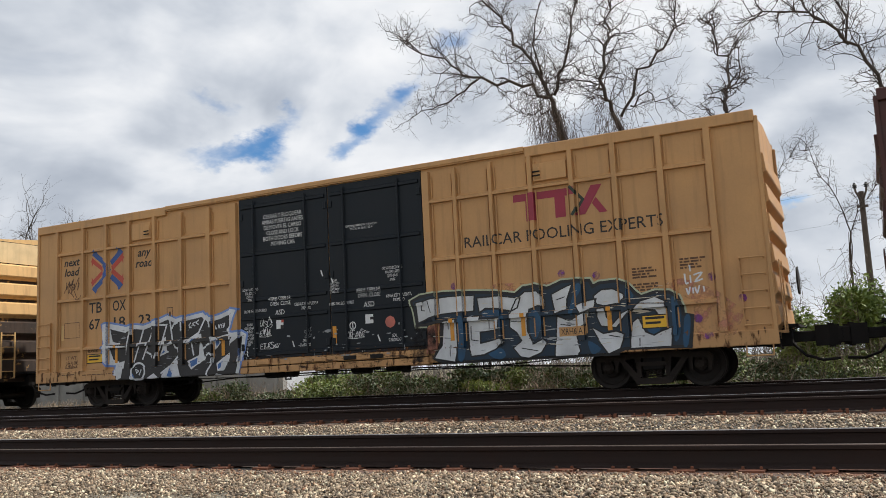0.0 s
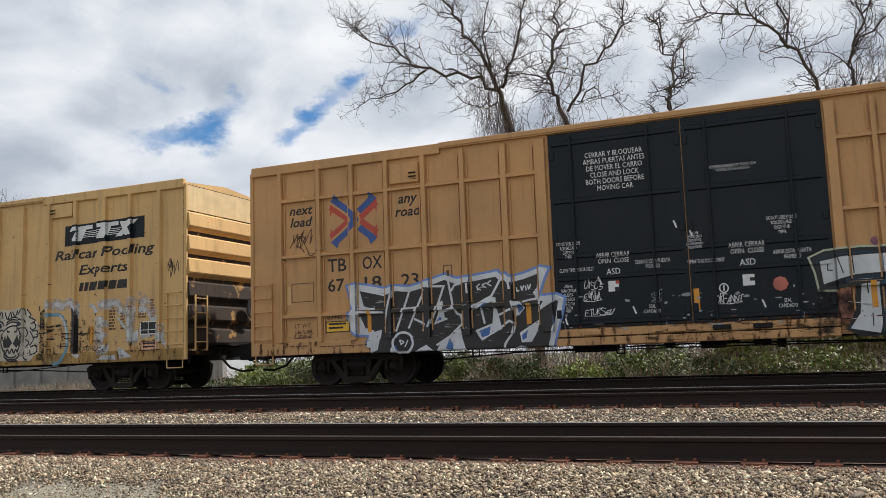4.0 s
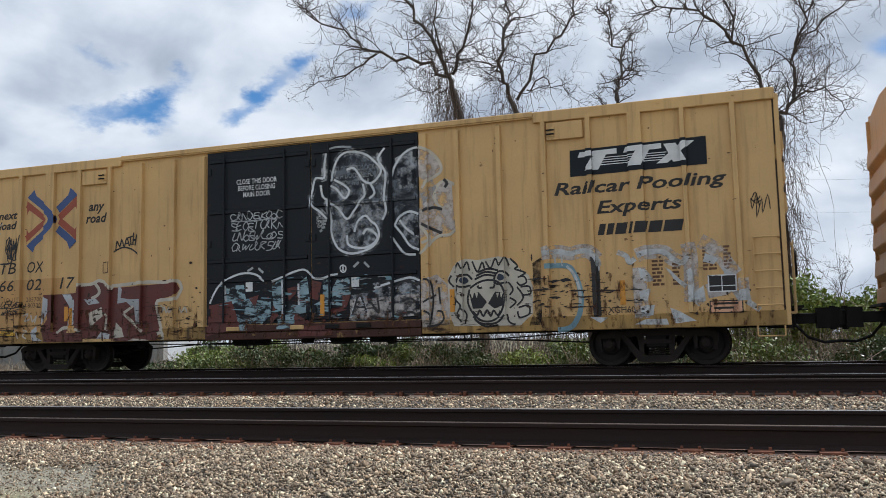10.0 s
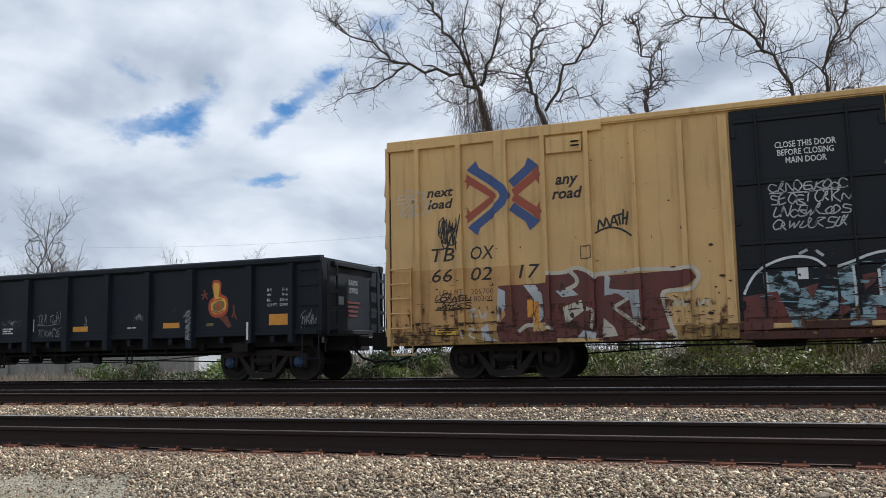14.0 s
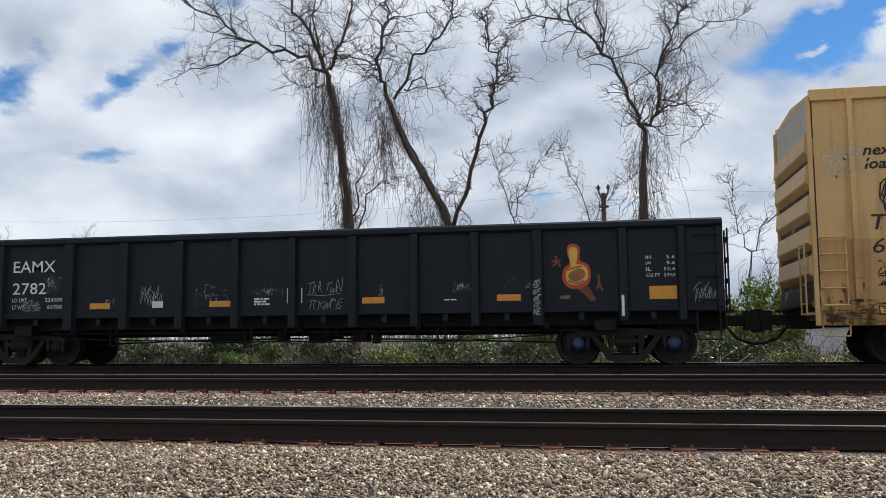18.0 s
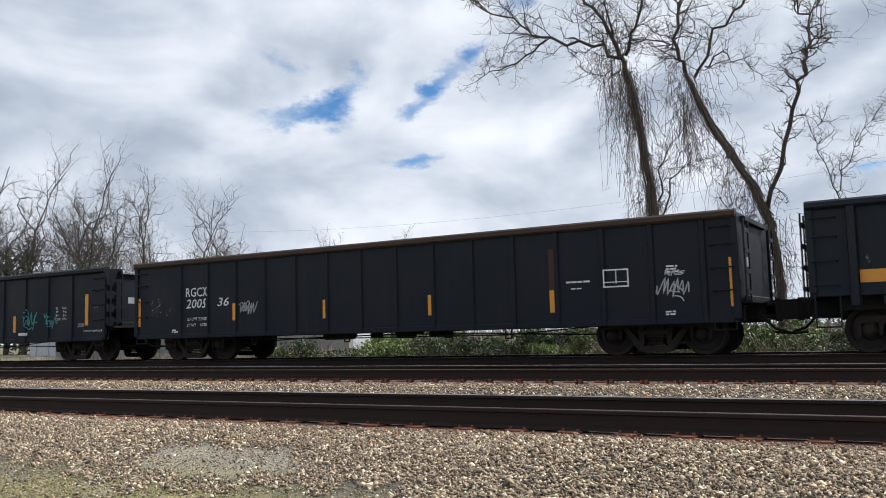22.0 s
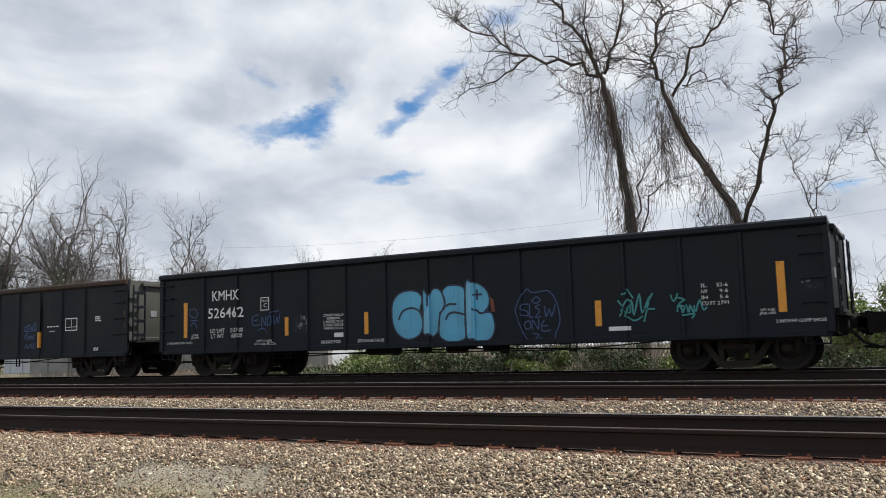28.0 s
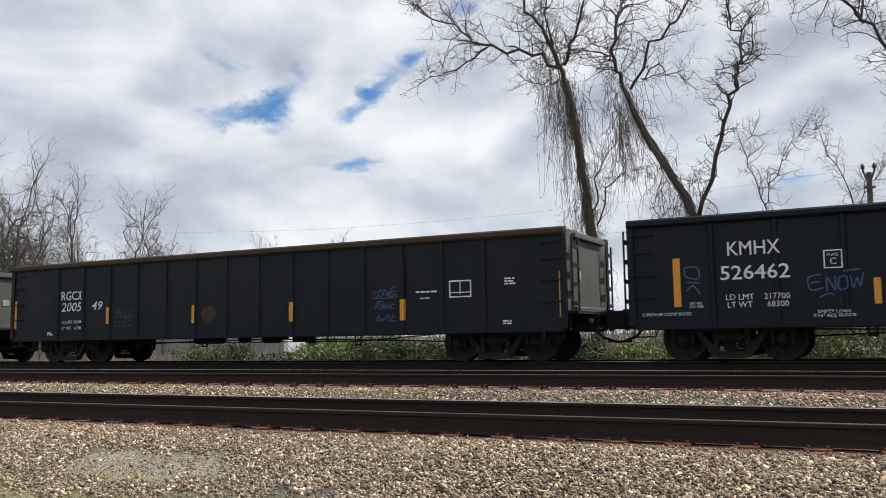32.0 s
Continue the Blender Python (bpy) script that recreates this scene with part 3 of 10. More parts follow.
GLYPHS += [[[(0.1, 0.0), (0.15, 1.0)], [(0.85, 1.0), (0.2, 0.5), (0.9, 0.0)]], [[(0.0, 0.9), (0.95, 1.0)], [(0.45, 0.95), (0.4, 0.0)]],
          [[(0.1, 1.0), (0.1, 0.2), (0.45, 0.0), (0.8, 0.3), (0.85, 1.0)]], [[(0.1, 0.0), (0.1, 0.95), (0.8, 0.05), (0.85, 1.05)]],
          [[(0.8, 1.0), (0.1, 0.95), (0.1, 0.0), (0.9, 0.05)], [(0.1, 0.5), (0.7, 0.55)]]]


def scribble(seed, x0, z0, x1, z1, rows=1, per=7):
    """Loose tag writing in a box: quick slanted letters that run into each other, row by row."""
    r = random.Random(seed)
    lines, h, n = [], (z1 - z0) / rows, max(2, per)
    for j in range(rows):
        w, lean = (x1 - x0) / n, r.uniform(0.15, 0.5)
        last = None
        for i in range(n):
            gx, k = x0 + (i + r.uniform(-0.18, 0.18)) * w, r.uniform(0.55, 1.15)
            gz, turn = z1 - (j + 0.92) * h + r.uniform(-0.06, 0.14) * h, r.uniform(-0.25, 0.25)
            for stroke in r.choice(GLYPHS):
                pts = [Vector((gx + (a * 1.2 + lean * b + turn * b * b) * w, gz + (b * 0.9 * k + turn * a * 0.5) * h * 0.9, 0)) for a, b in stroke]
                if last is not None and r.random() < 0.55 and (pts[0] - last).length < 1.2 * w:
                    pts.insert(0, last)
                lines.append([(q.x, q.y) for q in soften(pts, False, 4)])
                last = pts[-1]
        if r.random() < 0.4:
            lines.append([(x0, z1 - (j + 0.97) * h), ((x0 + x1) / 2, z1 - (j + 1.04) * h), (x1, z1 - (j + 0.9) * h)])
    return lines


def scrawl(seed, x0, z0, x1, z1, n=9):
    """One quick jagged signature with a few crossing strokes."""
    r = random.Random(seed)
    w, h, pts = x1 - x0, z1 - z0, []
    for i in range(n):
        b = r.uniform(0.0, 0.35) if i % 2 else r.uniform(0.6, 1.0)
        pts.append(Vector((x0 + w * ((i + r.uniform(-0.5, 0.5)) / n + 0.18 * b), z0 + h * b, 0)))
    lines = [[(q.x, q.y) for q in soften(pts, False, 3)]]
    for _ in range(3):
        a, b = r.uniform(0, 0.6), r.uniform(0.1, 0.8)
        arc = [Vector((x0 + w * a, z0 + h * b, 0)), Vector((x0 + w * (a + 0.2), z0 + h * (b + r.uniform(-0.3, 0.35)), 0)), Vector((x0 + w * (a + r.uniform(0.25, 0.5)), z0 + h * (b + r.uniform(-0.4, 0.4)), 0))]
        lines.append([(q.x, q.y) for q in soften(arc, False, 3)])
    return lines


def chips(S, n, x0, z0, x1, z1, size, mtl, seed, skip=None, layer=6, name="rust_chips"):
    """Flakes and scabs too many to count, as one part."""
    r, bm = random.Random(seed), bmesh.new()
    for _ in range(n):
        x, z = r.uniform(x0, x1), z0 + (z1 - z0) * r.random() ** 1.5
        if skip and skip[0] < x < skip[1]:
            continue
        w, h = size * r.lognormvariate(0, 0.7), size * r.lognormvariate(-0.7, 0.7)
        m = r.randint(5, 8)
        bm.faces.new([bm.verts.new((x + w * math.cos(6.283 * k / m) * r.uniform(0.4, 1), z + h * math.sin(6.283 * k / m) * r.uniform(0.4, 1), 0)) for k in range(m)])
    bm.normal_update()
    ob = S.lay(name, bm, mtl, layer)
    ob["kind"] = "stuff"


def slivers(S, n, x0, z0, x1, z1, mtl, seed, layer=6, name="scrape", wide=0.22, high=0.014):
    """Scrapes along the side, too many to count, as one part."""
    r, bm = random.Random(seed), bmesh.new()
    for _ in range(n):
        x, z, w, h = r.uniform(x0, x1), r.uniform(z0, z1), wide * r.lognormvariate(-0.5, 0.6), high * r.lognormvariate(0, 0.5)
        w, t = min(w, x1 - x), r.uniform(-0.02, 0.02)
        pts = [(x, z), (x + w * 0.3, z - h * r.uniform(0.2, 1)), (x + w * 0.8, z - h * r.uniform(0.2, 1) + t), (x + w, z + t), (x + w * 0.6, z + h * r.uniform(0.2, 1) + t), (x + w * 0.2, z + h * r.uniform(0.2, 1))]
        bm.faces.new([bm.verts.new((a, b, 0)) for a, b in pts])
    bm.normal_update()
    ob = S.lay(name, bm, mtl, layer)
    ob["kind"] = "stuff"

# ---- the large structure: ground, ballast, tracks ----
TRACK_Y = 17.85
TRACKS = [("near", 8.30, -0.17), ("middle", 13.75, -0.065), ("far", TRACK_Y, 0.0)]


def ground_height(x, y):
    """Lie of the land: falls from the ballast shoulder towards the eye, a low bed under the tracks, then scrub."""
    pts = [(-60, -1.15), (0, -1.1), (3.0, -1.0), (4.6, -0.72), (6.3, -0.42), (6.8, -0.375), (9.8, -0.375), (10.8, -0.42), (12.0, -0.30), (15.5, -0.275),
           (16.6, -0.245), (19.6, -0.26), (21.5, -0.65), (26, -0.75), (60, -0.9), (4000, -1.0)]
    for (a, za), (b, zb) in zip(pts, pts[1:]):
        if y <= b:
            t = max(0.0, (y - a) / (b - a))
            z = za + (zb - za) * t
            break
    else:
        z = pts[-1][1]
    if y < 30:
        z += 0.05 * noise.noise(Vector((x * 0.5, y * 0.5, 0.3))) * (1.0 if y < 7 or y > 20 else 0.3)
    return z


# a bare patch of fine gravel by the eye: centre x, y and half widths
PATCH = (-5.9, 5.75, 1.35, 0.62)


def build_ground():
    xs = [-4000, -800, -200, -80] + [-50 + i * 0.5 for i in range(141)] + [30, 60, 200, 800, 4000]
    ys = [-300, -40, -10, -4, 0] + [2 + i * 0.25 for i in range(97)] + [28, 34, 45, 70, 120, 300, 1000, 4000]
    v = [(x, y, ground_height(x, y)) for y in ys for x in xs]
    n = len(xs)
    f = [(j * n + i, j * n + i + 1, (j + 1) * n + i + 1, (j + 1) * n + i) for j in range(len(ys) - 1) for i in range(n - 1)]
    # soil with gravel, a pale dusty track and grassy patches by the eye, green scrub floor beyond the line
    m = bpy.data.materials.new("trackside_soil")
    m.use_nodes = True
    nt = m.node_tree
    N = nt.nodes.new
    bsdf = nt.nodes["Principled BSDF"]
    bsdf.inputs["Roughness"].default_value = 0.95
    tc, sep = N("ShaderNodeTexCoord"), N("ShaderNodeSeparateXYZ")
    link(nt, (tc.outputs["Object"], sep.inputs[0]))

    def nz(sc, det=6):
        q = N("ShaderNodeTexNoise")
        q.inputs["Scale"].default_value, q.inputs["Detail"].default_value = sc, det
        nt.links.new(tc.outputs["Object"], q.inputs["Vector"])
        return q.outputs["Fac"]

    def rng(val, lo, hi, a=0.0, b=1.0):
        q = N("ShaderNodeMapRange")
        for k, w in (("From Min", lo), ("From Max", hi), ("To Min", a), ("To Max", b)):
            q.inputs[k].default_value = w
        nt.links.new(val, q.inputs["Value"])
        return q.outputs[0]

    def mx(fac, a, b):
        q = N("ShaderNodeMix")
        q.data_type = "RGBA"
        for s, w in ((0, fac), (6, a), (7, b)):
            if isinstance(w, tuple):
                q.inputs[s].default_value = (*w, 1)
            else:
                nt.links.new(w, q.inputs[s])
        return q.outputs[2]

    grit = N("ShaderNodeTexVoronoi")
    grit.inputs["Scale"].default_value = 55
    nt.links.new(tc.outputs["Object"], grit.inputs["Vector"])
    gritcol = N("ShaderNodeValToRGB")
    for e_, (p, c) in zip((gritcol.color_ramp.elements[0], gritcol.color_ramp.elements[1]), ((0.0, (0.11, 0.10, 0.08, 1)), (1.0, (0.36, 0.33, 0.26, 1)))):
        e_.position, e_.color = p, c
    nt.links.new(grit.outputs["Color"], gritcol.inputs[0])
    soil = mx(rng(nz(1.3), 0.35, 0.65), (0.18, 0.168, 0.125), (0.28, 0.26, 0.19))
    base = mx(rng(nz(6), 0.35, 0.6), soil, gritcol.outputs[0])
    green = mx(rng(nz(9), 0.3, 0.7), (0.15, 0.165, 0.055), (0.31, 0.25, 0.13))
    near_grass = N("ShaderNodeMath")
    near_grass.operation = "MULTIPLY"
    nt.links.new(rng(nz(0.9, 8), 0.36, 0.52), near_grass.inputs[0])
    nt.links.new(rng(sep.outputs["Y"], 5.75, 5.1), near_grass.inputs[1])
    col = mx(near_grass.outputs[0], base, green)
    # bed colour darkened as shade between the ballast stones, rust dust along the rails
    bed = mx(rng(nz(30), 0.35, 0.65), (0.030, 0.027, 0.024), (0.085, 0.078, 0.068))
    away = N("ShaderNodeMath")
    away.operation = "MULTIPLY"
    nt.links.new(rng(sep.outputs["Y"], 4.9, 5.5), away.inputs[0])
    hollow = N("ShaderNodeVectorMath")
    hollow.operation = "MULTIPLY_ADD"
    hollow.inputs[1].default_value = (1 / PATCH[2], 1 / PATCH[3], 0.0)
    hollow.inputs[2].default_value = (-PATCH[0] / PATCH[2], -PATCH[1] / PATCH[3], 0.0)
    rad = N("ShaderNodeVectorMath")
    rad.operation = "LENGTH"
    link(nt, (tc.outputs["Object"], hollow.inputs[0]), (hollow.outputs[0], rad.inputs[0]))
    nt.links.new(rng(rad.outputs["Value"], 0.5, 1.2), away.inputs[1])
    col = mx(away.outputs[0], col, bed)
    for yr in (7.50, 13.0):
        off = N("ShaderNodeMath")
        off.operation = "ABSOLUTE"
        d_ = N("ShaderNodeMath")
        d_.operation = "SUBTRACT"
        d_.inputs[1].default_value = yr
        link(nt, (sep.outputs["Y"], d_.inputs[0]), (d_.outputs[0], off.inputs[0]))
        dust = N("ShaderNodeMath")
        dust.operation = "MULTIPLY"
        link(nt, (rng(off.outputs[0], 0.55, 0.15), dust.inputs[0]), (rng(nz(2.2, 6), 0.35, 0.65, 0.05, 0.9), dust.inputs[1]))
        col = mx(dust.outputs[0], col, (0.15, 0.060, 0.032))
    far = mx(rng(nz(0.7, 8), 0.35, 0.65), (0.07, 0.075, 0.03), (0.17, 0.14, 0.09))
    col = mx(rng(sep.outputs["Y"], 19.6, 21.0), col, far)
    nt.links.new(col, bsdf.inputs["Base Color"])
    b = N("ShaderNodeBump")
    b.inputs["Strength"].default_value, b.inputs["Distance"].default_value = 0.3, 0.02
    link(nt, (grit.outputs["Distance"], b.inputs["Height"]), (b.outputs[0], bsdf.inputs["Normal"]))
    ob = new("ground", mesh_of("ground", v, f, m, True))
    tagged(ob, "gritty trackside ground with gravel and thin grass", "ground", kind="structure")


def stone_field(name, label, areas, seed, mtl=None, keep_patch=True):
    """Loose angular stones, joined: areas are (x0, x1, y0, y1, how many, size)."""
    rs = np.random.RandomState(seed)
    # a wedge with three-cornered ends, bent out of true for each stone
    ico = np.array([(-0.9, -0.55, -0.5), (0.9, -0.55, -0.5), (-0.9, 0.75, -0.4), (0.9, 0.65, -0.4), (-0.75, 0.0, 0.65), (0.75, 0.1, 0.65)]) * 0.95
    tri = np.array([(0, 2, 4), (1, 5, 3), (0, 4, 5), (0, 5, 1), (2, 3, 5), (2, 5, 4), (0, 1, 3), (0, 3, 2)])
    vs = []
    for x0, x1, y0, y1, n, size in areas:
        px, py = rs.uniform(x0, x1, n), rs.uniform(y0, y1, n)
        ok = (px > -1.62 * py - 0.4) & (px < 0.80 * py + 0.6)
        px, py = px[ok], py[ok]
        n = len(px)
        if keep_patch:      # none on the fine gravel, few on the grassy verge
            wob = 0.14 * np.sin(px * 5.1 + 1.0) * np.sin(py * 6.3) + 0.10 * np.sin(px * 13.0 + py * 9.0)
            out = np.hypot((px - PATCH[0]) / PATCH[2], (py - PATCH[1]) / PATCH[3]) + wob
            verge = (py < 5.22 + 0.25 * np.sin(px * 1.3) + wob) & (px < -3.6)
            ok = (rs.uniform(0, 1, n) < np.clip((out - 0.55) / 0.6, 0.03, 1.0)) & (~verge | (rs.uniform(0, 1, n) < 0.06))
            px, py = px[ok], py[ok]
            n = len(px)
        s = size * rs.lognormal(0, 0.27, n)
        gx, gy = np.linspace(x0, x1, max(2, int((x1 - x0) / 0.5))), np.linspace(y0, y1, max(3, int((y1 - y0) / 0.15)))
        H = np.array([[ground_height(a, b) for b in gy] for a in gx])
        fx, fy = (px - x0) / (x1 - x0) * (len(gx) - 1), (py - y0) / (y1 - y0) * (len(gy) - 1)
        ix, iy = np.minimum(fx.astype(int), len(gx) - 2), np.minimum(fy.astype(int), len(gy) - 2)
        fx, fy = fx - ix, fy - iy
        hz = (H[ix, iy] * (1 - fx) + H[ix + 1, iy] * fx) * (1 - fy) + (H[ix, iy + 1] * (1 - fx) + H[ix + 1, iy + 1] * fx) * fy
        sh = ico[None] * rs.uniform(0.45, 1.3, (n, 6, 3)) * rs.uniform(0.6, 1.3, (n, 1, 3))
        sh[:, :, 2] *= 0.74
        # turn each stone by its own angles
        a, b = rs.uniform(0, 6.28, n), rs.normal(0, 0.55, n)
        ca, sa, cb, sb = np.cos(a)[:, None], np.sin(a)[:, None], np.cos(b)[:, None], np.sin(b)[:, None]
        X, Y, Z = sh[..., 0], sh[..., 1], sh[..., 2]
        X, Z = X * cb - Z * sb, X * sb + Z * cb
        X, Y = X * ca - Y * sa, X * sa + Y * ca
        q = np.stack([X, Y, Z], -1) * s[:, None, None] / 2
        q += np.stack([px, py, hz + s * rs.uniform(0.0, 0.42, n)], -1)[:, None]
        vs.append(q)
    V = np.concatenate(vs)
    n = len(V)
    F = (tri[None] + 6 * np.arange(n)[:, None, None]).reshape(-1, 3)
    me = bpy.data.meshes.new(name)
    me.vertices.add(n * 6)
    me.vertices.foreach_set("co", V.reshape(-1).astype(np.float32))
    me.loops.add(len(F) * 3)
    me.loops.foreach_set("vertex_index", F.reshape(-1).astype(np.int32))
    me.polygons.add(len(F))
    me.polygons.foreach_set("loop_start", np.arange(0, len(F) * 3, 3, dtype=np.int32))
    me.polygons.foreach_set("loop_total", np.full(len(F), 3, dtype=np.int32))
    me.materials.append(mtl or M_STONE)
    me.update()
    me.validate()
    tagged(new(name, me), label, "gravel", kind="stuff")


def rail_outline(top):
    """Half a flat-bottomed rail mirrored: head, web and foot, from the top down."""
    h = [(0.020, 0.0), (0.034, -0.004), (0.037, -0.012), (0.036, -0.036), (0.010, -0.048), (0.0085, -0.10), (0.011, -0.150), (0.070, -0.170), (0.074, -0.186)]
    return [(a, top + b) for a, b in h] + [(-a, top + b) for a, b in h[::-1]]


def build_track(i, where, yc, top, x0, x1, head):
    words = {"near": "empty", "middle": "empty", "far": "occupied"}[where]
    track = thing("track_%d" % (i + 1), "%s railway track of brown steel rails on timber ties" % words, "railway track", "railway tracks", "structure")
    for sgn in (-1, 1):
        yy = yc + sgn * 0.7525
        band = -0.012 if sgn > 0 else 0.006
        o = [(yy + a, b) for a, b in rail_outline(top)]
        s = Shape()
        s.prism(o, "x", -300, 300)
        # polished running band on the head
        s.k = 1
        s.add([(-300, yy - 0.026, top + 0.0012), (300, yy - 0.026, top + 0.0012), (300, yy - band, top + 0.0012), (-300, yy - band, top + 0.0012)], [(0, 1, 2, 3)])
        s.add([(-300, yy - 0.0352, top - 0.0065), (300, yy - 0.0352, top - 0.0065), (300, yy - 0.027, top + 0.0006), (-300, yy - 0.027, top + 0.0006)], [(0, 1, 2, 3)])
        part("rail", s.mesh("rail", M_RAIL, head if sgn > 0 or i == 2 else M_RAILTOP_OLD), track)
    rnd = random.Random(40 + i)
    tie_v = [Shape().box(-0.115 - d, 0.115 + d * 0.5, -1.32 + d, 1.30, -0.18, 0.0, 0.012).mesh("tie", M_TIE) for d in (0.0, 0.012, -0.01)]
    pl = Shape().box(-0.10, 0.10, -0.185, 0.185, 0, 0.022, 0.004)
    for a, b in ((-0.07, -0.1), (0.07, -0.1), (-0.07, 0.1), (0.07, 0.1)):
        pl.box(a - 0.012, a + 0.012, b - 0.012, b + 0.012, 0.02, 0.045, 0.004)
    pl = pl.mesh("tie_plate", M_PLATE)
    # spikes and clip anchors that stand against the rail foot
    an = Shape().box(-0.02, 0.02, -0.10, 0.03, -0.05, 0.03, 0.006).mesh("rail_anchor", M_PLATE)
    x = x0
    while x < x1:
        tie = part("tie", rnd.choice(tie_v), track, at=pose(x, yc, top - 0.207, 0, 0, rnd.uniform(-1.2, 1.2)))
        for sgn in (-1, 1):
            if i == 2 and sgn == 1:
                continue
            part("tie_plate", pl, track, at=pose(x, yc + sgn * 0.7525, top - 0.208, 0, 0, rnd.uniform(-2, 2)))
        if i == 1:
            part("rail_anchor", an, track, at=pose(x + 0.15, yc - 0.7525 - 0.03, top - 0.19))
        x += 0.53 + rnd.uniform(-0.03, 0.03)
    return track


build_ground()
for i_, (where_, yc_, top_) in enumerate(TRACKS):
    lo, hi = ((-16, 7), (-24, 9), (-34, 12))[i_]
    build_track(i_, where_, yc_, top_, lo, hi, M_RAILTOP if i_ < 2 else M_RAILTOP)


# ---- running gear, built once and shared ----
WHEEL_R = 0.42


def gear_meshes():
    g = {}
    w = Shape()
    for s in (-1, 1):
        y = s * 0.70
        prof = [(y + s * 0.085, 0.10), (y + s * 0.085, 0.17), (y + s * 0.05, 0.21), (y + s * 0.045, 0.31), (y + s * 0.075, 0.345), (y + s * 0.08, WHEEL_R - 0.012), (y + s * 0.07, WHEEL_R - 0.002),
                (y - s * 0.02, WHEEL_R), (y - s * 0.035, WHEEL_R + 0.02), (y - s * 0.055, WHEEL_R + 0.02), (y - s * 0.06, 0.35), (y - s * 0.02, 0.31), (y - s * 0.03, 0.2), (y - s * 0.07, 0.15), (y - s * 0.07, 0.1)]
        w.disc((0, 0, 0), "y", prof, 28)
        # cast marks on the wheel plate
        w.box(-0.04, 0.04, y + s * 0.05, y + s * 0.062, 0.23, 0.26).box(0.22, 0.26, y + s * 0.05, y + s * 0.062, -0.05, 0.03)
    w.disc((0, 0, 0), "y", [(-1.0, 0.075), (1.0, 0.075)], 12)
    g["wheelset"] = w.mesh("wheelset", M_WHEEL)
    c = Shape()
    c.disc((0, 0, 0), "y", [(-0.055, 0.02), (-0.05, 0.075), (-0.02, 0.095), (0.0, 0.12), (0.05, 0.125)], 14)
    for k in range(3):
        a = k * 2.094 + 0.5
        c.box(0.05 * math.cos(a) - 0.014, 0.05 * math.cos(a) + 0.014, -0.072, -0.05, 0.05 * math.sin(a) - 0.014, 0.05 * math.sin(a) + 0.014)
    g["cap"], g["cap_blue"] = c.mesh("bearing_cap", M_BOGIE), c.mesh("bearing_cap", M_BLUECAP)
    # side frame: arched top member, two slanting struts, spring seat, pedestals
    f = Shape()
    y0, y1 = -0.07, 0.07
    top = [(-1.12, 0.58), (-1.02, 0.64), (-0.62, 0.66), (-0.33, 0.70), (0.33, 0.70), (0.62, 0.66), (1.02, 0.64), (1.12, 0.58), (1.12, 0.50), (0.98, 0.53), (0.60, 0.545), (0.34, 0.57), (-0.34, 0.57), (-0.60, 0.545), (-0.98, 0.53), (-1.12, 0.50)]
    f.prism(top, "y", y0, y1)
    for s in (-1, 1):
        f.prism([(s * 0.66, 0.55), (s * 0.54, 0.55), (s * 0.25, 0.20), (s * 0.36, 0.12)][::s], "y", y0 + 0.01, y1 - 0.01)
        f.prism([(s * 0.35, 0.58), (s * 0.23, 0.58), (s * 0.23, 0.22), (s * 0.31, 0.22)][::s], "y", y0 + 0.005, y1)
        f.prism([(s * 1.12, 0.56), (s * 1.03, 0.56), (s * 1.02, 0.30), (s * 1.08, 0.30)][::s], "y", y0 + 0.01, y1)
        f.prism([(s * 0.75, 0.56), (s * 0.66, 0.56), (s * 0.69, 0.32), (s * 0.74, 0.32)][::s], "y", y0 + 0.01, y1)
    f.prism([(-0.38, 0.20), (0.38, 0.20), (0.34, 0.10), (0.22, 0.07), (-0.22, 0.07), (-0.34, 0.10)], "y", y0 - 0.02, y1)
    f.prism([(-0.30, 0.50), (0.30, 0.50), (0.26, 0.42), (-0.26, 0.42)], "y", y0 - 0.03, y1)
    g["side_frame"] = f.mesh("side_frame", M_BOGIE)
    sp = Shape()
    for k in range(5):
        for r in range(3):
            sp.disc((-0.11 + r * 0.11, 0, 0.225 + k * 0.042), "z", [(-0.014, 0.040), (0.0, 0.053), (0.014, 0.040)], 8)
        sp.box(-0.12, 0.12, 0.0, 0.05, 0.21 + k * 0.042, 0.245 + k * 0.042)
    g["springs"] = sp.mesh("spring_nest", M_BOGIE)
    b = Shape()
    b.box(-0.20, 0.20, -1.05, 1.05, 0.34, 0.60, 0.03).box(-0.3, 0.3, -0.3, 0.3, 0.6, 0.72, 0.02)
    for s in (-1, 1):
        b.box(s * 0.47 - 0.05, s * 0.47 + 0.05, -0.85, 0.85, 0.30, 0.38)
        for yy in (-0.70, 0.70):
            b.box(s * 0.44 - 0.03, s * 0.44 + 0.03, yy - 0.06, yy + 0.06, 0.26, 0.5, 0.01)
    g["bolster"] = b.mesh("bolster", M_STEEL)
    # coupler: shank, head, knuckle, uncoupling rod, hose
    k = Shape()
    k.box(0, 0.62, -0.10, 0.10, 0.73, 0.93, 0.015)
    k.prism([(0.56, -0.18), (0.80, -0.22), (0.98, -0.12), (0.92, 0.02), (0.84, 0.05), (0.84, 0.20), (0.56, 0.16)], "z", 0.64, 1.02)
    k.disc((0.84, -0.13, 0.83), "z", [(-0.22, 0.06), (0.22, 0.06)], 10)
    k.box(0.84, 1.03, -0.14, 0.10, 0.68, 0.98, 0.02)
    g["coupler"] = k.mesh("coupler", M_STEEL)
    h = Shape()
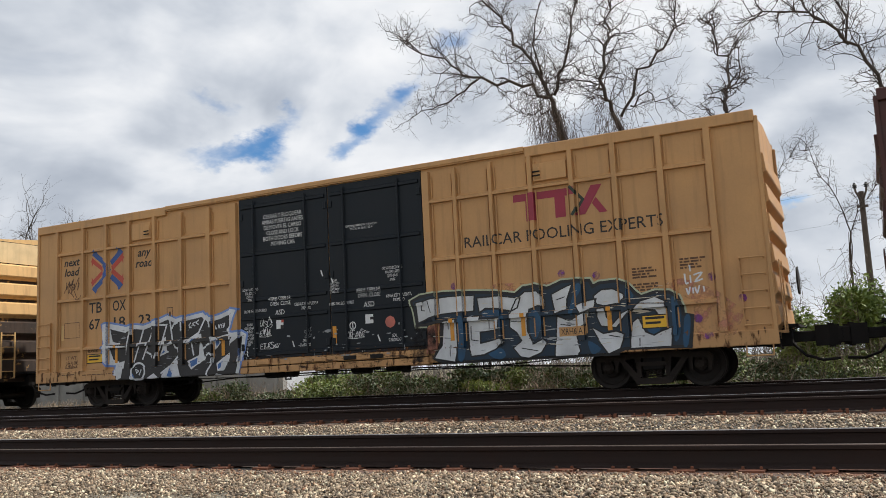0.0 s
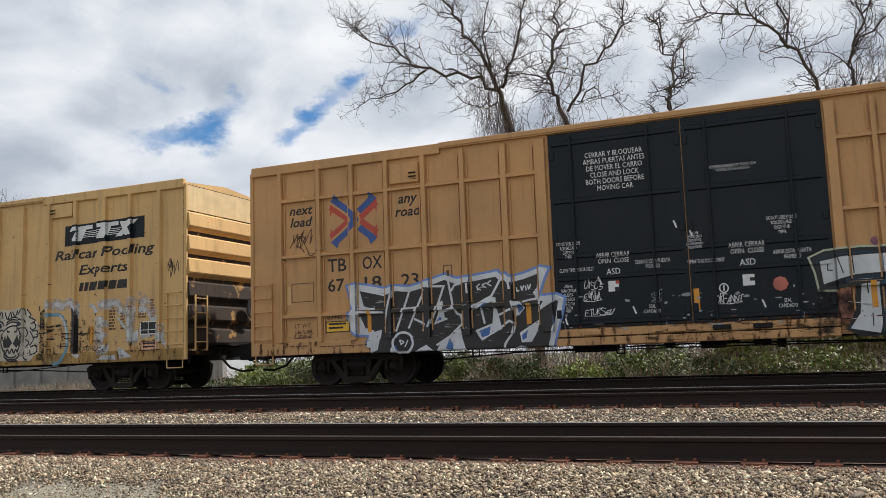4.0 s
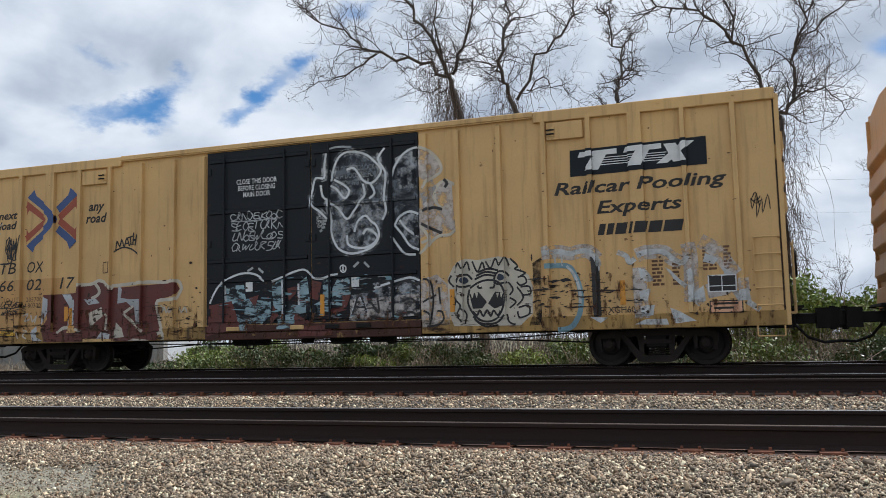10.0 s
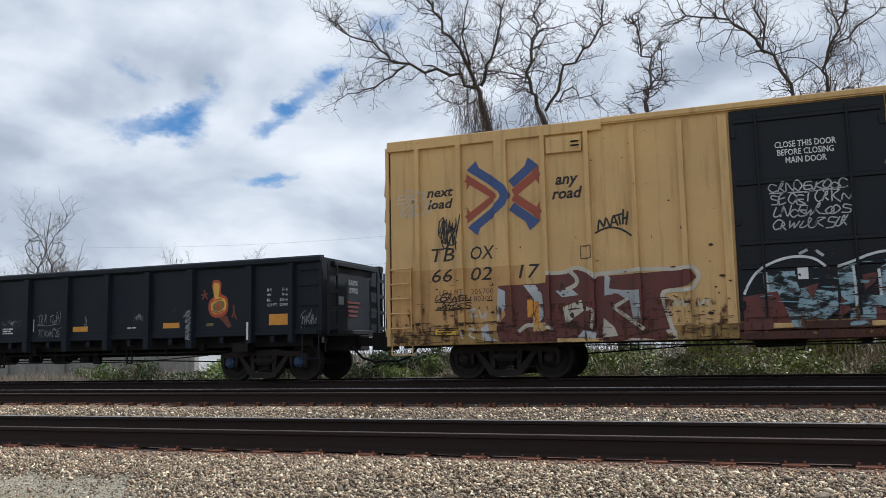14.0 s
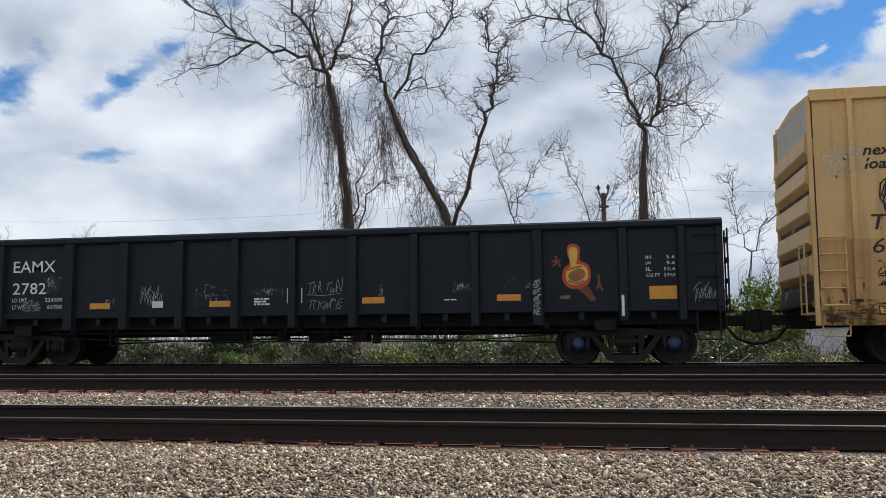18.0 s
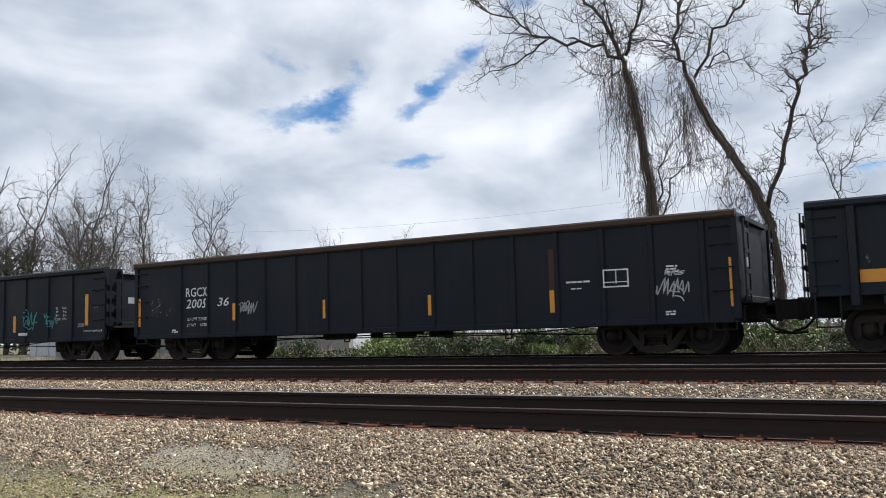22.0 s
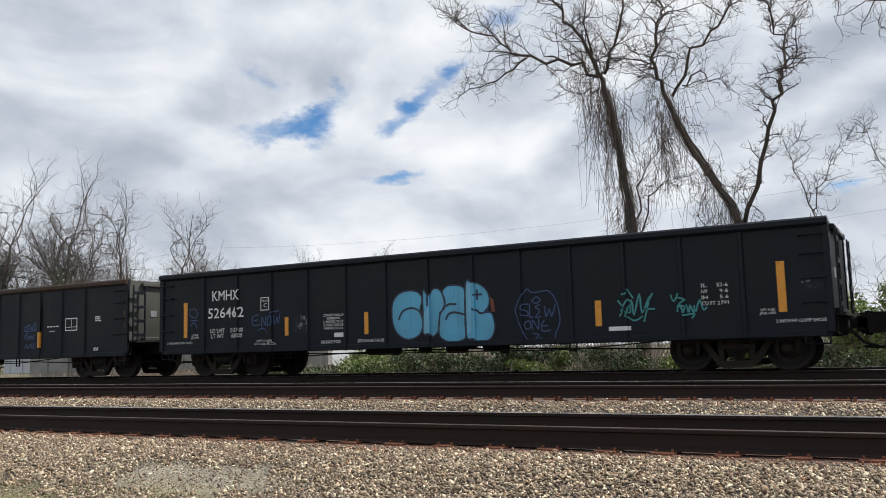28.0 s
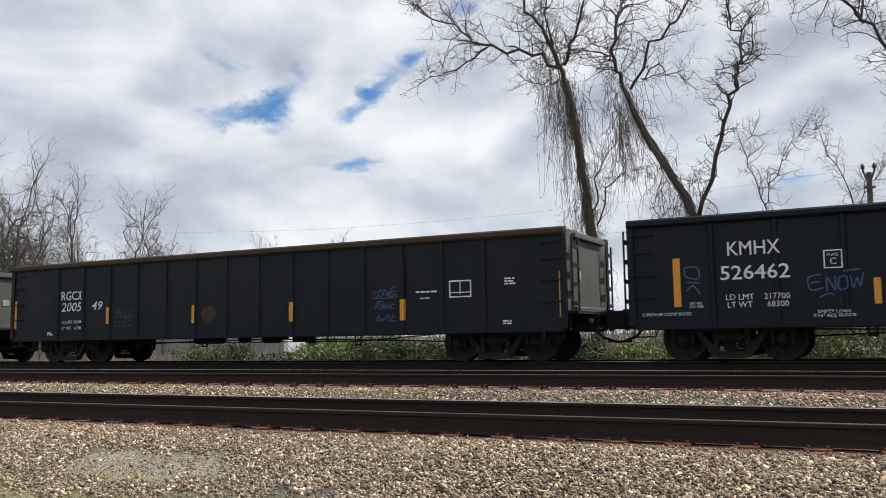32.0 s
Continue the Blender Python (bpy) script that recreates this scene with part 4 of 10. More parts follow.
    h.tube([(0.1, -0.35, 0.80), (0.22, -0.38, 0.66), (0.38, -0.34, 0.48), (0.66, -0.26, 0.38), (0.95, -0.2, 0.40)], 0.028, n=8)
    h.disc((0.1, -0.35, 0.80), "z", [(-0.05, 0.045), (0.05, 0.045)], 8)
    g["hose"] = h.mesh("air_hose", M_STEEL)
    u = Shape()
    u.tube([(0.06, -1.45, 0.66), (0.06, -1.40, 0.90), (0.10, -0.5, 0.94), (0.30, -0.22, 1.0), (0.42, -0.1, 1.0)], 0.014, n=6)
    u.tube([(0.06, -1.45, 0.66), (0.1, -1.5, 0.62)], 0.018, n=6)
    g["rod"] = u.mesh("uncoupling_rod", M_STEEL)
    return g


GEAR = gear_meshes()
WHEELSETS = []      # (wheelset, its place on the bogie, x of the axle at the start)


def add_bogie(car, xc, blue=False, rolls=True):
    bogie = part("bogie", GEAR["bolster"], car, at=pose(xc, 0, 0))
    for s in (-1, 1):
        sf = part("side_frame", GEAR["side_frame"], bogie, at=pose(0, s * 0.98, 0))
        part("spring_nest", GEAR["springs"], bogie, at=pose(0, s * 0.99, 0, 0, 0, 0 if s < 0 else 180))
        for x in (-0.889, 0.889):
            part("bearing_cap", GEAR["cap_blue" if blue and s < 0 else "cap"], bogie, at=pose(x, s * 1.03, WHEEL_R, 0, 0, 0 if s < 0 else 180))
    for x in (-0.889, 0.889):
        ws = part("wheelset", GEAR["wheelset"], bogie, at=pose(x, 0, WHEEL_R))
        if rolls:
            WHEELSETS.append((ws, x))
    return bogie


def add_coupler(car, L, right):
    t = pose(L, 0, 0) if right else pose(0, 0, 0, 0, 0, 180)
    part("coupler", GEAR["coupler"], car, at=t)
    part("air_hose", GEAR["hose"], car, at=t)
    part("uncoupling_rod", GEAR["rod"], car, at=pose(L, 0, 0) if right else Matrix.Translation((0, 0, 0)) @ Matrix.Rotation(math.pi, 4, "Z"))


def underframe(car, L, z, seed, clearance=2.9):
    """Centre sill, cross-bearers, brake rods, cylinder and reservoir under the floor."""
    part("centre_sill", Shape().box(0.3, L - 0.3, -0.17, 0.17, z - 0.12, z + 0.12, 0.01).mesh("centre_sill", M_STEEL), car)
    for k in range(5):
        x = clearance + 0.6 + (L - 2 * clearance - 1.2) * k / 4
        part("cross_bearer", Shape().box(x - 0.06, x + 0.06, -1.3, 1.3, z - 0.02, z + 0.14).mesh("cross_bearer", M_STEEL), car)
    for s_ in (-1, 1):
        x = L / 2 + s_ * (L / 2 - clearance + 0.5)
        part("body_bolster", Shape().box(x - 0.2, x + 0.2, -1.4, 1.4, z - 0.06, z + 0.14).mesh("body_bolster", M_STEEL), car)
    r, q = random.Random(seed), Shape()
    q.tube([(clearance - 0.2, -0.35, 0.42), (L * 0.32, -0.5, z - 0.20), (L * 0.5, -0.5, z - 0.16)], 0.016)
    q.tube([(L - clearance + 0.2, -0.35, 0.42), (L * 0.68, -0.45, z - 0.22), (L * 0.5, -0.45, z - 0.16)], 0.016)
    q.tube([(clearance, -1.15, z - 0.03), (L - clearance, -1.15, z - 0.05)], 0.02)
    for k in range(6):
        x = clearance + 1 + r.random() * (L - 2 * clearance - 2)
        q.tube([(x, -1.15, z + 0.1), (x, -1.15, z - 0.14)], 0.018)
    part("brake_rod", q.mesh("brake_rod", M_STEEL), car)
    for k, f_ in enumerate((0.27, 0.43, 0.70)):      # loops that carry the rods
        x, lo_ = L * f_ + r.uniform(-0.4, 0.4), z - r.uniform(0.26, 0.36)
        h = Shape()
        for a in (-0.07, 0.07):
            h.box(x + a - 0.012, x + a + 0.012, -1.32, -1.29, lo_, z + 0.06)
        h.box(x - 0.082, x + 0.082, -1.32, -1.29, lo_, lo_ + 0.03)
        part("rod_hanger", h.mesh("rod_hanger", M_STEEL), car)
    part("pull_rod", Shape().tube([(clearance + 0.4, -1.30, z - 0.14), (L * 0.4, -1.30, z - 0.22), (L * 0.7, -1.30, z - 0.24), (L - clearance - 0.4, -1.30, z - 0.12)], 0.013).mesh("pull_rod", M_STEEL), car)
    t = Shape()
    x = L * 0.40
    t.disc((x, -0.75, z - 0.12), "x", [(-0.46, 0.05), (-0.42, 0.14), (0.42, 0.14), (0.46, 0.05)], 14)
    part("air_reservoir", t.mesh("air_reservoir", M_STEEL), car)
    t = Shape()
    x = L * 0.52
    t.disc((x, -0.7, z - 0.12), "x", [(-0.25, 0.14), (0.2, 0.14), (0.22, 0.05), (0.45, 0.04)], 12)
    part("brake_cylinder", t.mesh("brake_cylinder", M_STEEL), car)
    part("brake_valve", Shape().box(x + 0.7, x + 1.0, -0.9, -0.5, z - 0.24, z + 0.02, 0.03).mesh("brake_valve", M_STEEL), car)
    part("slack_adjuster", Shape().box(x - 0.9, x - 0.72, -0.95, -0.6, z - 0.22, z + 0.0, 0.03).mesh("slack_adjuster", M_STEEL), car)
    part("pipe_bracket", Shape().box(x + 1.1, x + 1.25, -0.85, -0.7, z - 0.28, z).mesh("pipe_bracket", M_STEEL), car)


def ladder(car, x0, x1, y, zs, mtl, out=0.10):
    """Grab irons: bent bars that stand off the wall, one part each."""
    for z in zs:
        s = Shape()
        s.tube([(x0, y, z - 0.02), (x0, y - out, z), (x1, y - out, z), (x1, y, z - 0.02)], 0.015, n=6)
        part("grab_iron", s.mesh("grab_iron", mtl), car)


def step_stirrup(car, x0, x1, y, z0, z1, mtl):
    s = Shape()
    for p, q in (((x0, y, z1), (x0, y, z0)), ((x1, y, z1), (x1, y, z0)), ((x0, y, z0), (x1, y, z0))):
        s.tube([p, q], 0.014, n=6)
    part("step_stirrup", s.mesh("step_stirrup", mtl), car)


def boxcar(label, left, L, paint, endpaint, doorpaint, posts, girts, door, pale=True, end_dirty=True, posts_proud=0.085, wide=()):
    """An end-ribbed high-cube boxcar. posts: (x0, x1); girts: heights of the horizontal members."""
    car = thing("boxcar", label, "boxcar", "boxcars in the train")
    YS, ZB, ZT = 1.53, 0.80, 4.83
    s = Shape().box(0.05, L - 0.05, -YS, YS, ZB + 0.05, ZT)
    part("body", s.mesh("body", paint), car)
    # roof with raised seams
    r = Shape()
    r.prism([(-1.60, ZT), (-1.60, ZT + 0.03), (0, ZT + 0.16), (1.60, ZT + 0.03), (1.60, ZT)], "x", 0.0, L)
    for k in range(14):
        x = 0.7 + k * (L - 1.4) / 13
        r.prism([(-1.61, ZT + 0.025), (-1.61, ZT + 0.055), (0, ZT + 0.19), (1.61, ZT + 0.055), (1.61, ZT + 0.025)], "x", x - 0.03, x + 0.03)
    part("roof", r.mesh("roof", paint), car)
    side = Side(car, -YS)
    side.strips += [(-0.01, door[0], ZB - 0.10, ZB + 0.17, 0.036), (door[1], L + 0.01, ZB - 0.10, ZB + 0.17, 0.036),
                    (door[0], door[1], ZB - 0.13, ZB + 0.02, 0.076), (door[0], door[1], ZB + 0.04, ZB + 0.18, 0.076)]
    for sgn in (-1, 1):
        t = Shape()
        a, b = sorted((sgn * 1.50, sgn * 1.60))
        t.box(0.0, door[0] - 2.3, a, b + 0.0, ZT - 0.10, ZT + 0.115, 0.012)
        t.box(door[1] + 2.4, L, a, b, ZT - 0.10, ZT + 0.115, 0.012)
        a, b = sorted((sgn * 1.45, sgn * 1.62))
        t.box(door[0] - 2.3, door[1] + 2.4, a, b, ZT + 0.02, ZT + 0.125, 0.012)
        part("top_chord", t.mesh("top_chord", paint), car)
        a, b = sorted((sgn * 1.40, sgn * (YS + 0.035)))
        worn = paint is M_YEL
        part("side_sill", Shape().box(0.0, door[0], a, b, ZB - 0.10, ZB + 0.17, 0.012).mesh("side_sill", M_YELWORN if worn else paint), car)
        part("side_sill", Shape().box(door[1], L, a, b, ZB - 0.10, ZB + 0.17, 0.012).mesh("side_sill", M_YELWORN if worn else paint), car)
        a, b = sorted((sgn * 1.40, sgn * (YS + 0.075)))
        part("door_sill", Shape().box(door[0], door[1], a, b, ZB - 0.13, ZB + 0.02, 0.012).mesh("door_sill", M_SILL if worn else paint), car)
        part("door_track", Shape().box(door[0], door[1], a, b - 0.03 * (sgn < 0), ZB + 0.04, ZB + 0.18, 0.01).mesh("door_track", M_SILL if worn else paint), car)
    for x0, x1 in posts:
        s = Shape().prism([(x0, -YS + 0.01), (x0 + 0.012, -YS - posts_proud), (x1 - 0.012, -YS - posts_proud), (x1, -YS + 0.01)], "z", ZB + 0.17, ZT - 0.08)
        part("side_post", s.mesh("side_post", paint), car)
        side.strips.append((x0 - 0.003, x1 + 0.003, ZB + 0.17, ZT - 0.08, posts_proud))
    for x0, x1 in posts[::3]:
        s = Shape().box(x0, x1, YS - 0.01, YS + posts_proud, ZB + 0.17, ZT - 0.08)
        part("side_post", s.mesh("side_post", paint), car)
    # horizontal members between neighbouring posts
    ps = sorted(posts)
    for (a0, a1), (b0, b1) in zip(ps, ps[1:]):
        if a1 < door[1] and b0 > door[0]:
            continue
        for z in girts:
            s = Shape().prism([(-YS + 0.01, z - 0.05), (-YS - 0.075, z - 0.045), (-YS - 0.075, z + 0.005), (-YS + 0.01, z + 0.05)], "x", a1 - 0.02, b0 + 0.02)
            part("girt", s.mesh("girt", paint), car)
            side.strips.append((a1, b0, z - 0.05, z + 0.03, 0.076))
        if girts:
            # shallow pressed frame on each panel
            zz = [ZB + 0.22] + list(girts) + [ZT - 0.12]
            for q0, q1 in zip(zz, zz[1:]):
                for xa in (a1 + 0.03, b0 - 0.055):
                    part("panel_pressing", Shape().box(xa, xa + 0.025, -YS - 0.03, -YS, q0 + 0.08, q1 - 0.08).mesh("panel_pressing", paint), car)
    # doors
    dm = (door[0] + door[1]) / 2
    for k, (x0, x1) in enumerate(((door[0], dm + 0.06), (dm + 0.06, door[1]))):
        d = Shape().box(x0 + 0.01, x1 - 0.01, -YS - 0.03, -YS + 0.005, ZB + 0.2, ZT - 0.02, 0.006)
        dr = part("door", d.mesh("door", doorpaint), car, "black plug door with raised ribs")
        for z in (1.10, 1.95, 2.38, 3.46, 4.60):
            part("door_rib", Shape().prism([(-YS - 0.028, z - 0.05), (-YS - 0.06, z - 0.03), (-YS - 0.06, z + 0.03), (-YS - 0.028, z + 0.05)], "x", x0 + 0.08, x1 - 0.08).mesh("door_rib", doorpaint), dr)
            side.strips.append((x0 + 0.08, x1 - 0.08, z - 0.04, z + 0.04, 0.06))
        for x in (x0 + (x1 - x0) * 0.18, x0 + (x1 - x0) * 0.76):
            part("locking_bar", Shape().tube([(x, -YS - 0.075, ZB + 0.25), (x, -YS - 0.075, ZT - 0.1)], 0.022, n=8).mesh("locking_bar", doorpaint), dr)
        for z in (1.2, 2.7, 4.3):
            for xb in (x0 + 0.03, x1 - 0.12):
                part("door_bracket", Shape().box(xb, xb + 0.09, -YS - 0.055, -YS, z, z + 0.16, 0.008).mesh("door_bracket", doorpaint), dr)
        side.strips.append((x0 + 0.012, x1 - 0.012, ZB + 0.2, ZT - 0.02, 0.031))
    for x in (door[0] + 0.55, door[0] + 2.1, dm + 0.4, door[1] - 1.4):
        part("door_track_bracket", Shape().box(x, x + 0.32, -YS - 0.11, -YS - 0.03, ZB + 0.06, ZB + 0.15, 0.012).mesh("door_track_bracket", M_STEEL if x > dm else paint), car)
    # ends: rows of horizontal ribs
    for k, x in ((-1, 0.0), (1, L)):
        e = Shape().box(min(x, x - k * 0.05), max(x, x - k * 0.05), -YS, YS, ZB, ZT)
        # on the yellow car the dark wall colour stands for shade between the ribs
        end = part("end_wall", e.mesh("end_wall", M_END_GRIME_SHADE if worn else endpaint), car)
        if pale:
            # right panel coloured as sunlit, left one as shaded
            part("upper_end_panel", Shape().box(min(x, x + k * 0.012), max(x, x + k * 0.012), -YS + 0.04, YS - 0.1, ZT - 0.62, ZT - 0.02).mesh("upper_end_panel", M_PALE_SUNLIT if k > 0 else M_PALE_SHADED), end)
        for n in range(6):
            z = ZB + 0.10 + n * 0.55
            o = [(x, z + 0.07), (x + k * 0.10, z + 0.16), (x + k * 0.115, z + 0.19), (x + k * 0.09, z + 0.48), (x, z + 0.53)]
            part("end_rib", Shape().prism(o, "y", -YS + 0.03, YS - 0.12).mesh("end_rib", M_END_GRIME_SHADE if worn and n < (3 if k > 0 else 1) else paint), end)
        for sy in (-1, 1):
            part("corner_post", Shape().box(min(x - k * 0.02, x + k * 0.06), max(x - k * 0.02, x + k * 0.06), sy * YS - 0.035, sy * YS + 0.035, ZB - 0.1, ZT, 0.01).mesh("corner_post", paint), end)
        # end ladder and walkway
        s = Shape()
        for yy in (-1.35, -0.92):
            s.box(min(x, x + k * 0.17), max(x, x + k * 0.17), yy - 0.015, yy + 0.015, ZB + 0.1, ZB + 0.14).box(x + k * 0.16 - 0.012, x + k * 0.16 + 0.012, yy - 0.02, yy + 0.02, ZB + 0.1, 2.2)
        for n in range(4):
            s.tube([(x + k * 0.16, -1.35, 1.1 + n * 0.34), (x + k * 0.16, -0.92, 1.1 + n * 0.34)], 0.012)
        part("end_ladder", s.mesh("end_ladder", paint), end)
        part("end_platform", Shape().box(min(x, x + k * 0.32), max(x, x + k * 0.32), -0.75, 0.75, 1.02, 1.06).mesh("end_platform", M_STEEL), end)
        part("end_sill", Shape().box(min(x - k * 0.3, x + k * 0.18), max(x - k * 0.3, x + k * 0.18), -0.45, 0.45, 0.66, 1.0, 0.02).mesh("end_sill", M_STEEL), car)
        if k > 0:
            part("hand_brake_wheel", Shape().disc((x + k * 0.30, 0.75, 1.95), "x", [(-0.015, 0.25), (-0.015, 0.28), (0.015, 0.28), (0.015, 0.25)], 20).mesh("hand_brake_wheel", M_STEEL), end)
        a, b = (0.05, 0.5) if k < 0 else (L - 0.5, L - 0.05)
        ladder(car, a + 0.02, b - 0.02, -YS - 0.01, (1.06, 1.36, 1.66, 1.96, 2.26), paint)
        step_stirrup(car, a, b, -YS - 0.02, 0.52, ZB - 0.08, paint)
        part("ladder_rail", Shape().box(a if k > 0 else b - 0.02, a + 0.02 if k > 0 else b, -YS - 0.05, -YS, 0.98, 2.3).mesh("ladder_rail", paint), car)
        add_coupler(car, L, k > 0)
    underframe(car, L, 0.80, int(L * 100) + int(left))
    for x in (2.3, L - 2.3):
        add_bogie(car, x)
    return car, side


def gondola(label, L, paint, posts, low, chord, endpaint, wide_post=0.2, proud=0.1, seed=1, blue=False, group="gondolas in the train"):
    """An open gondola; low: bottom of the side sheets. posts: (x0, x1)."""
    car = thing("gondola", label, "gondola wagon", group)
    YS, ZT = 1.50, 2.55
    t = 0.06
    part("side_sheet", Shape().box(0.02, L - 0.02, -YS, -YS + t, low, ZT).mesh("side_sheet", paint), car)
    part("side_sheet", Shape().box(0.02, L - 0.02, YS - t, YS, low, ZT).mesh("side_sheet", paint), car)
    part("floor_plate", Shape().box(0.02, L - 0.02, -YS + t, YS - t, 1.0, 1.08).mesh("floor_plate", paint), car)
    for sgn in (-1, 1):
        c = Shape()
        o = [(sgn * (YS - 0.09), ZT - 0.02), (sgn * (YS + 0.05), ZT - 0.02), (sgn * (YS + 0.09), ZT + 0.02), (sgn * (YS + 0.09), ZT + 0.10), (sgn * (YS + 0.05), ZT + 0.135), (sgn * (YS - 0.09), ZT + 0.135)]
        c.prism(o, "x", -0.02, L + 0.02)
        part("top_chord", c.mesh("top_chord", chord), car)
        a, b = sorted((sgn * (YS - 0.1), sgn * (YS + 0.02)))
        part("side_sill", Shape().box(0.1, L - 0.1, a, b, low - 0.02, low + 0.10, 0.012).mesh("side_sill", paint), car)
    side = Side(car, -YS)
    for x0, x1 in posts:
        d = min(0.03, (x1 - x0) * 0.2)
        z0 = low - 0.25 if wide_post > 0.15 and 3.0 < x0 < L - 3.0 else (low - 0.18 if wide_post > 0.15 else low)
        part("side_post", Shape().prism([(x0, -YS + 0.01), (x0 + d, -YS - proud), (x1 - d, -YS - proud), (x1, -YS + 0.01)], "z", z0, ZT - 0.01).mesh("side_post", paint), car)
        side.strips.append((x0 - 0.003, x1 + 0.003, z0, ZT, proud))
        part("side_post", Shape().box(x0, x1, YS - 0.01, YS + proud, z0, ZT - 0.01).mesh("side_post", paint), car)
    # gussets under the floor between the posts
    if wide_post > 0.15:
        part("inner_sill", Shape().box(0.4, L - 0.4, -1.16, -1.08, low - 0.26, low + 0.04).mesh("inner_sill", M_STEEL), car)
        for (a0, a1), (b0, b1) in zip(posts, posts[1:]):
            xm = (a1 + b0) / 2
            part("floor_gusset", Shape().box(xm - 0.05, xm + 0.05, -YS + 0.02, -YS + 0.2, low - 0.16, low + 0.02).mesh("floor_gusset", paint), car)
    for k, x in ((-1, 0.0), (1, L)):
        end = part("end_wall", Shape().box(min(x - k * 0.06, x), max(x - k * 0.06, x), -YS + 0.01, YS - 0.01, 0.98, ZT + 0.10).mesh("end_wall", endpaint), car)
        for z in (1.05, ZT):
            part("end_rib", Shape().box(min(x, x + k * 0.09), max(x, x + k * 0.09), -YS + 0.45, YS - 0.45, z - 0.05, z + 0.05, 0.01).mesh("end_rib", endpaint), end)
        for sy in (-1, 1):
            part("corner_post", Shape().box(min(x - k * 0.1, x + k * 0.03), max(x - k * 0.1, x + k * 0.03), sy * YS - 0.04, sy * YS + 0.04, low + 0.05, ZT + 0.10, 0.01).mesh("corner_post", paint), end)
            q = Shape()
            for yy in (sy * 1.42, sy * 1.02):
                q.box(x + k * 0.12 - 0.015, x + k * 0.12 + 0.015, yy - 0.02, yy + 0.02, 1.0, 2.5)
            for n in range(4):
                q.box(x + k * 0.12 - 0.02, x + k * 0.12 + 0.02, sy * 1.22 - 0.2, sy * 1.22 + 0.2, 1.12 + n * 0.38, 1.20 + n * 0.38)
            part("end_ladder", q.mesh("end_ladder", paint), end)
        part("data_plate", Shape().box(min(x, x + k * 0.012), max(x, x + k * 0.012), -0.72, -0.50, 1.66, 1.84).mesh("data_plate", G_GREY), end)
        part("end_sill", Shape().box(min(x - k * 0.5, x + k * 0.15), max(x - k * 0.5, x + k * 0.15), -0.5, 0.5, 0.64, 1.02, 0.02).mesh("end_sill", M_STEEL), car)
        part("end_platform", Shape().box(min(x, x + k * 0.2), max(x, x + k * 0.2), -1.35, 1.35, 0.96, 1.01).mesh("end_platform", M_STEEL), end)
        a, b = (0.06, 0.46) if k < 0 else (L - 0.46, L - 0.06)
        ladder(car, a, b, -YS - 0.01, (1.2, 1.62, 2.05, 2.38), paint, 0.06)
        step_stirrup(car, a, b, -YS - 0.02, 0.48, low + 0.02, paint)
        add_coupler(car, L, k > 0)

    underframe(car, L, 0.72, seed, 2.6)
    for x in (1.73, L - 1.73):
        add_bogie(car, x, blue and x > L / 2)
    return car, side

# ---- the train ----
CARS = []      # (car, x of its left end at the start)


def pairs(*v):
    return [(v[i], v[i + 1]) for i in range(0, len(v), 2)]


b1_posts = pairs(0.69, 0.80, 1.67, 1.78, 2.49, 2.60, 3.32, 3.43, 4.18, 4.30, 5.05, 5.17, 5.93, 6.07, 6.65, 6.88,
                 11.92, 12.10, 12.64, 12.74, 13.46, 13.56, 14.33, 14.44, 15.19, 15.30, 16.05, 16.17, 16.93, 17.06, 17.82, 17.96)
box1, S1 = boxcar("orange-tan boxcar with black doors, large grey and blue graffiti", -20.34, 18.74, M_TAN, M_TAN, M_DOOR, b1_posts, (1.55, 2.86, 4.11), (6.93, 11.90), pale=False)
CARS.append((box1, -20.34))
b2_posts = pairs(0.61, 0.72, 1.51, 1.64, 2.32, 2.60, 3.27, 3.38, 4.13, 4.24, 5.00, 5.11, 5.87, 5.99, 6.60, 6.78,
                 11.84, 12.01, 12.58, 12.70, 13.45, 13.56, 14.35, 14.46, 15.22, 15.33, 16.01, 16.28, 16.96, 17.06, 17.84, 17.95)
box2, S2 = boxcar("faded yellow boxcar with black doors, rust and many tags", -40.87, 18.62, M_YEL, M_YELWORN, M_DOOR_RUST, b2_posts, (), (6.80, 11.82))
CARS.append((box2, -40.87))
box0, S0 = boxcar("maroon boxcar coupled ahead in the train", 0.41, 15.6, M_MAROON, M_MAROON, M_MAROON, pairs(1, 1.1, 2.5, 2.6, 4, 4.1, 5.5, 5.6, 10, 10.1, 11.5, 11.6, 13, 13.1, 14.5, 14.6), (), (5.7, 9.9), pale=False)
CARS.append((box0, 0.41))
g1_posts = pairs(0.62, 0.80, 1.55, 1.76, 3.13, 3.38, 4.38, 4.61, 5.61, 5.83, 6.82, 7.02, 8.02, 8.22, 9.25, 9.46, 10.48, 10.68, 11.66, 11.86, 12.84, 13.06, 14.42, 14.62, 15.48, 15.65)
gon1, T1 = gondola("black gondola wagon with heavy posts and a red flame tag", 16.27, M_GON_OLD, g1_posts, 1.02, M_GON_OLD, M_GON_OLD, 0.22, 0.11, 11, True)
CARS.append((gon1, -58.75))


def thin(L, first, last, n, w=0.11):
    return [(first + (last - first) * i / (n - 1) - w / 2, first + (last - first) * i / (n - 1) + w / 2) for i in range(n)]


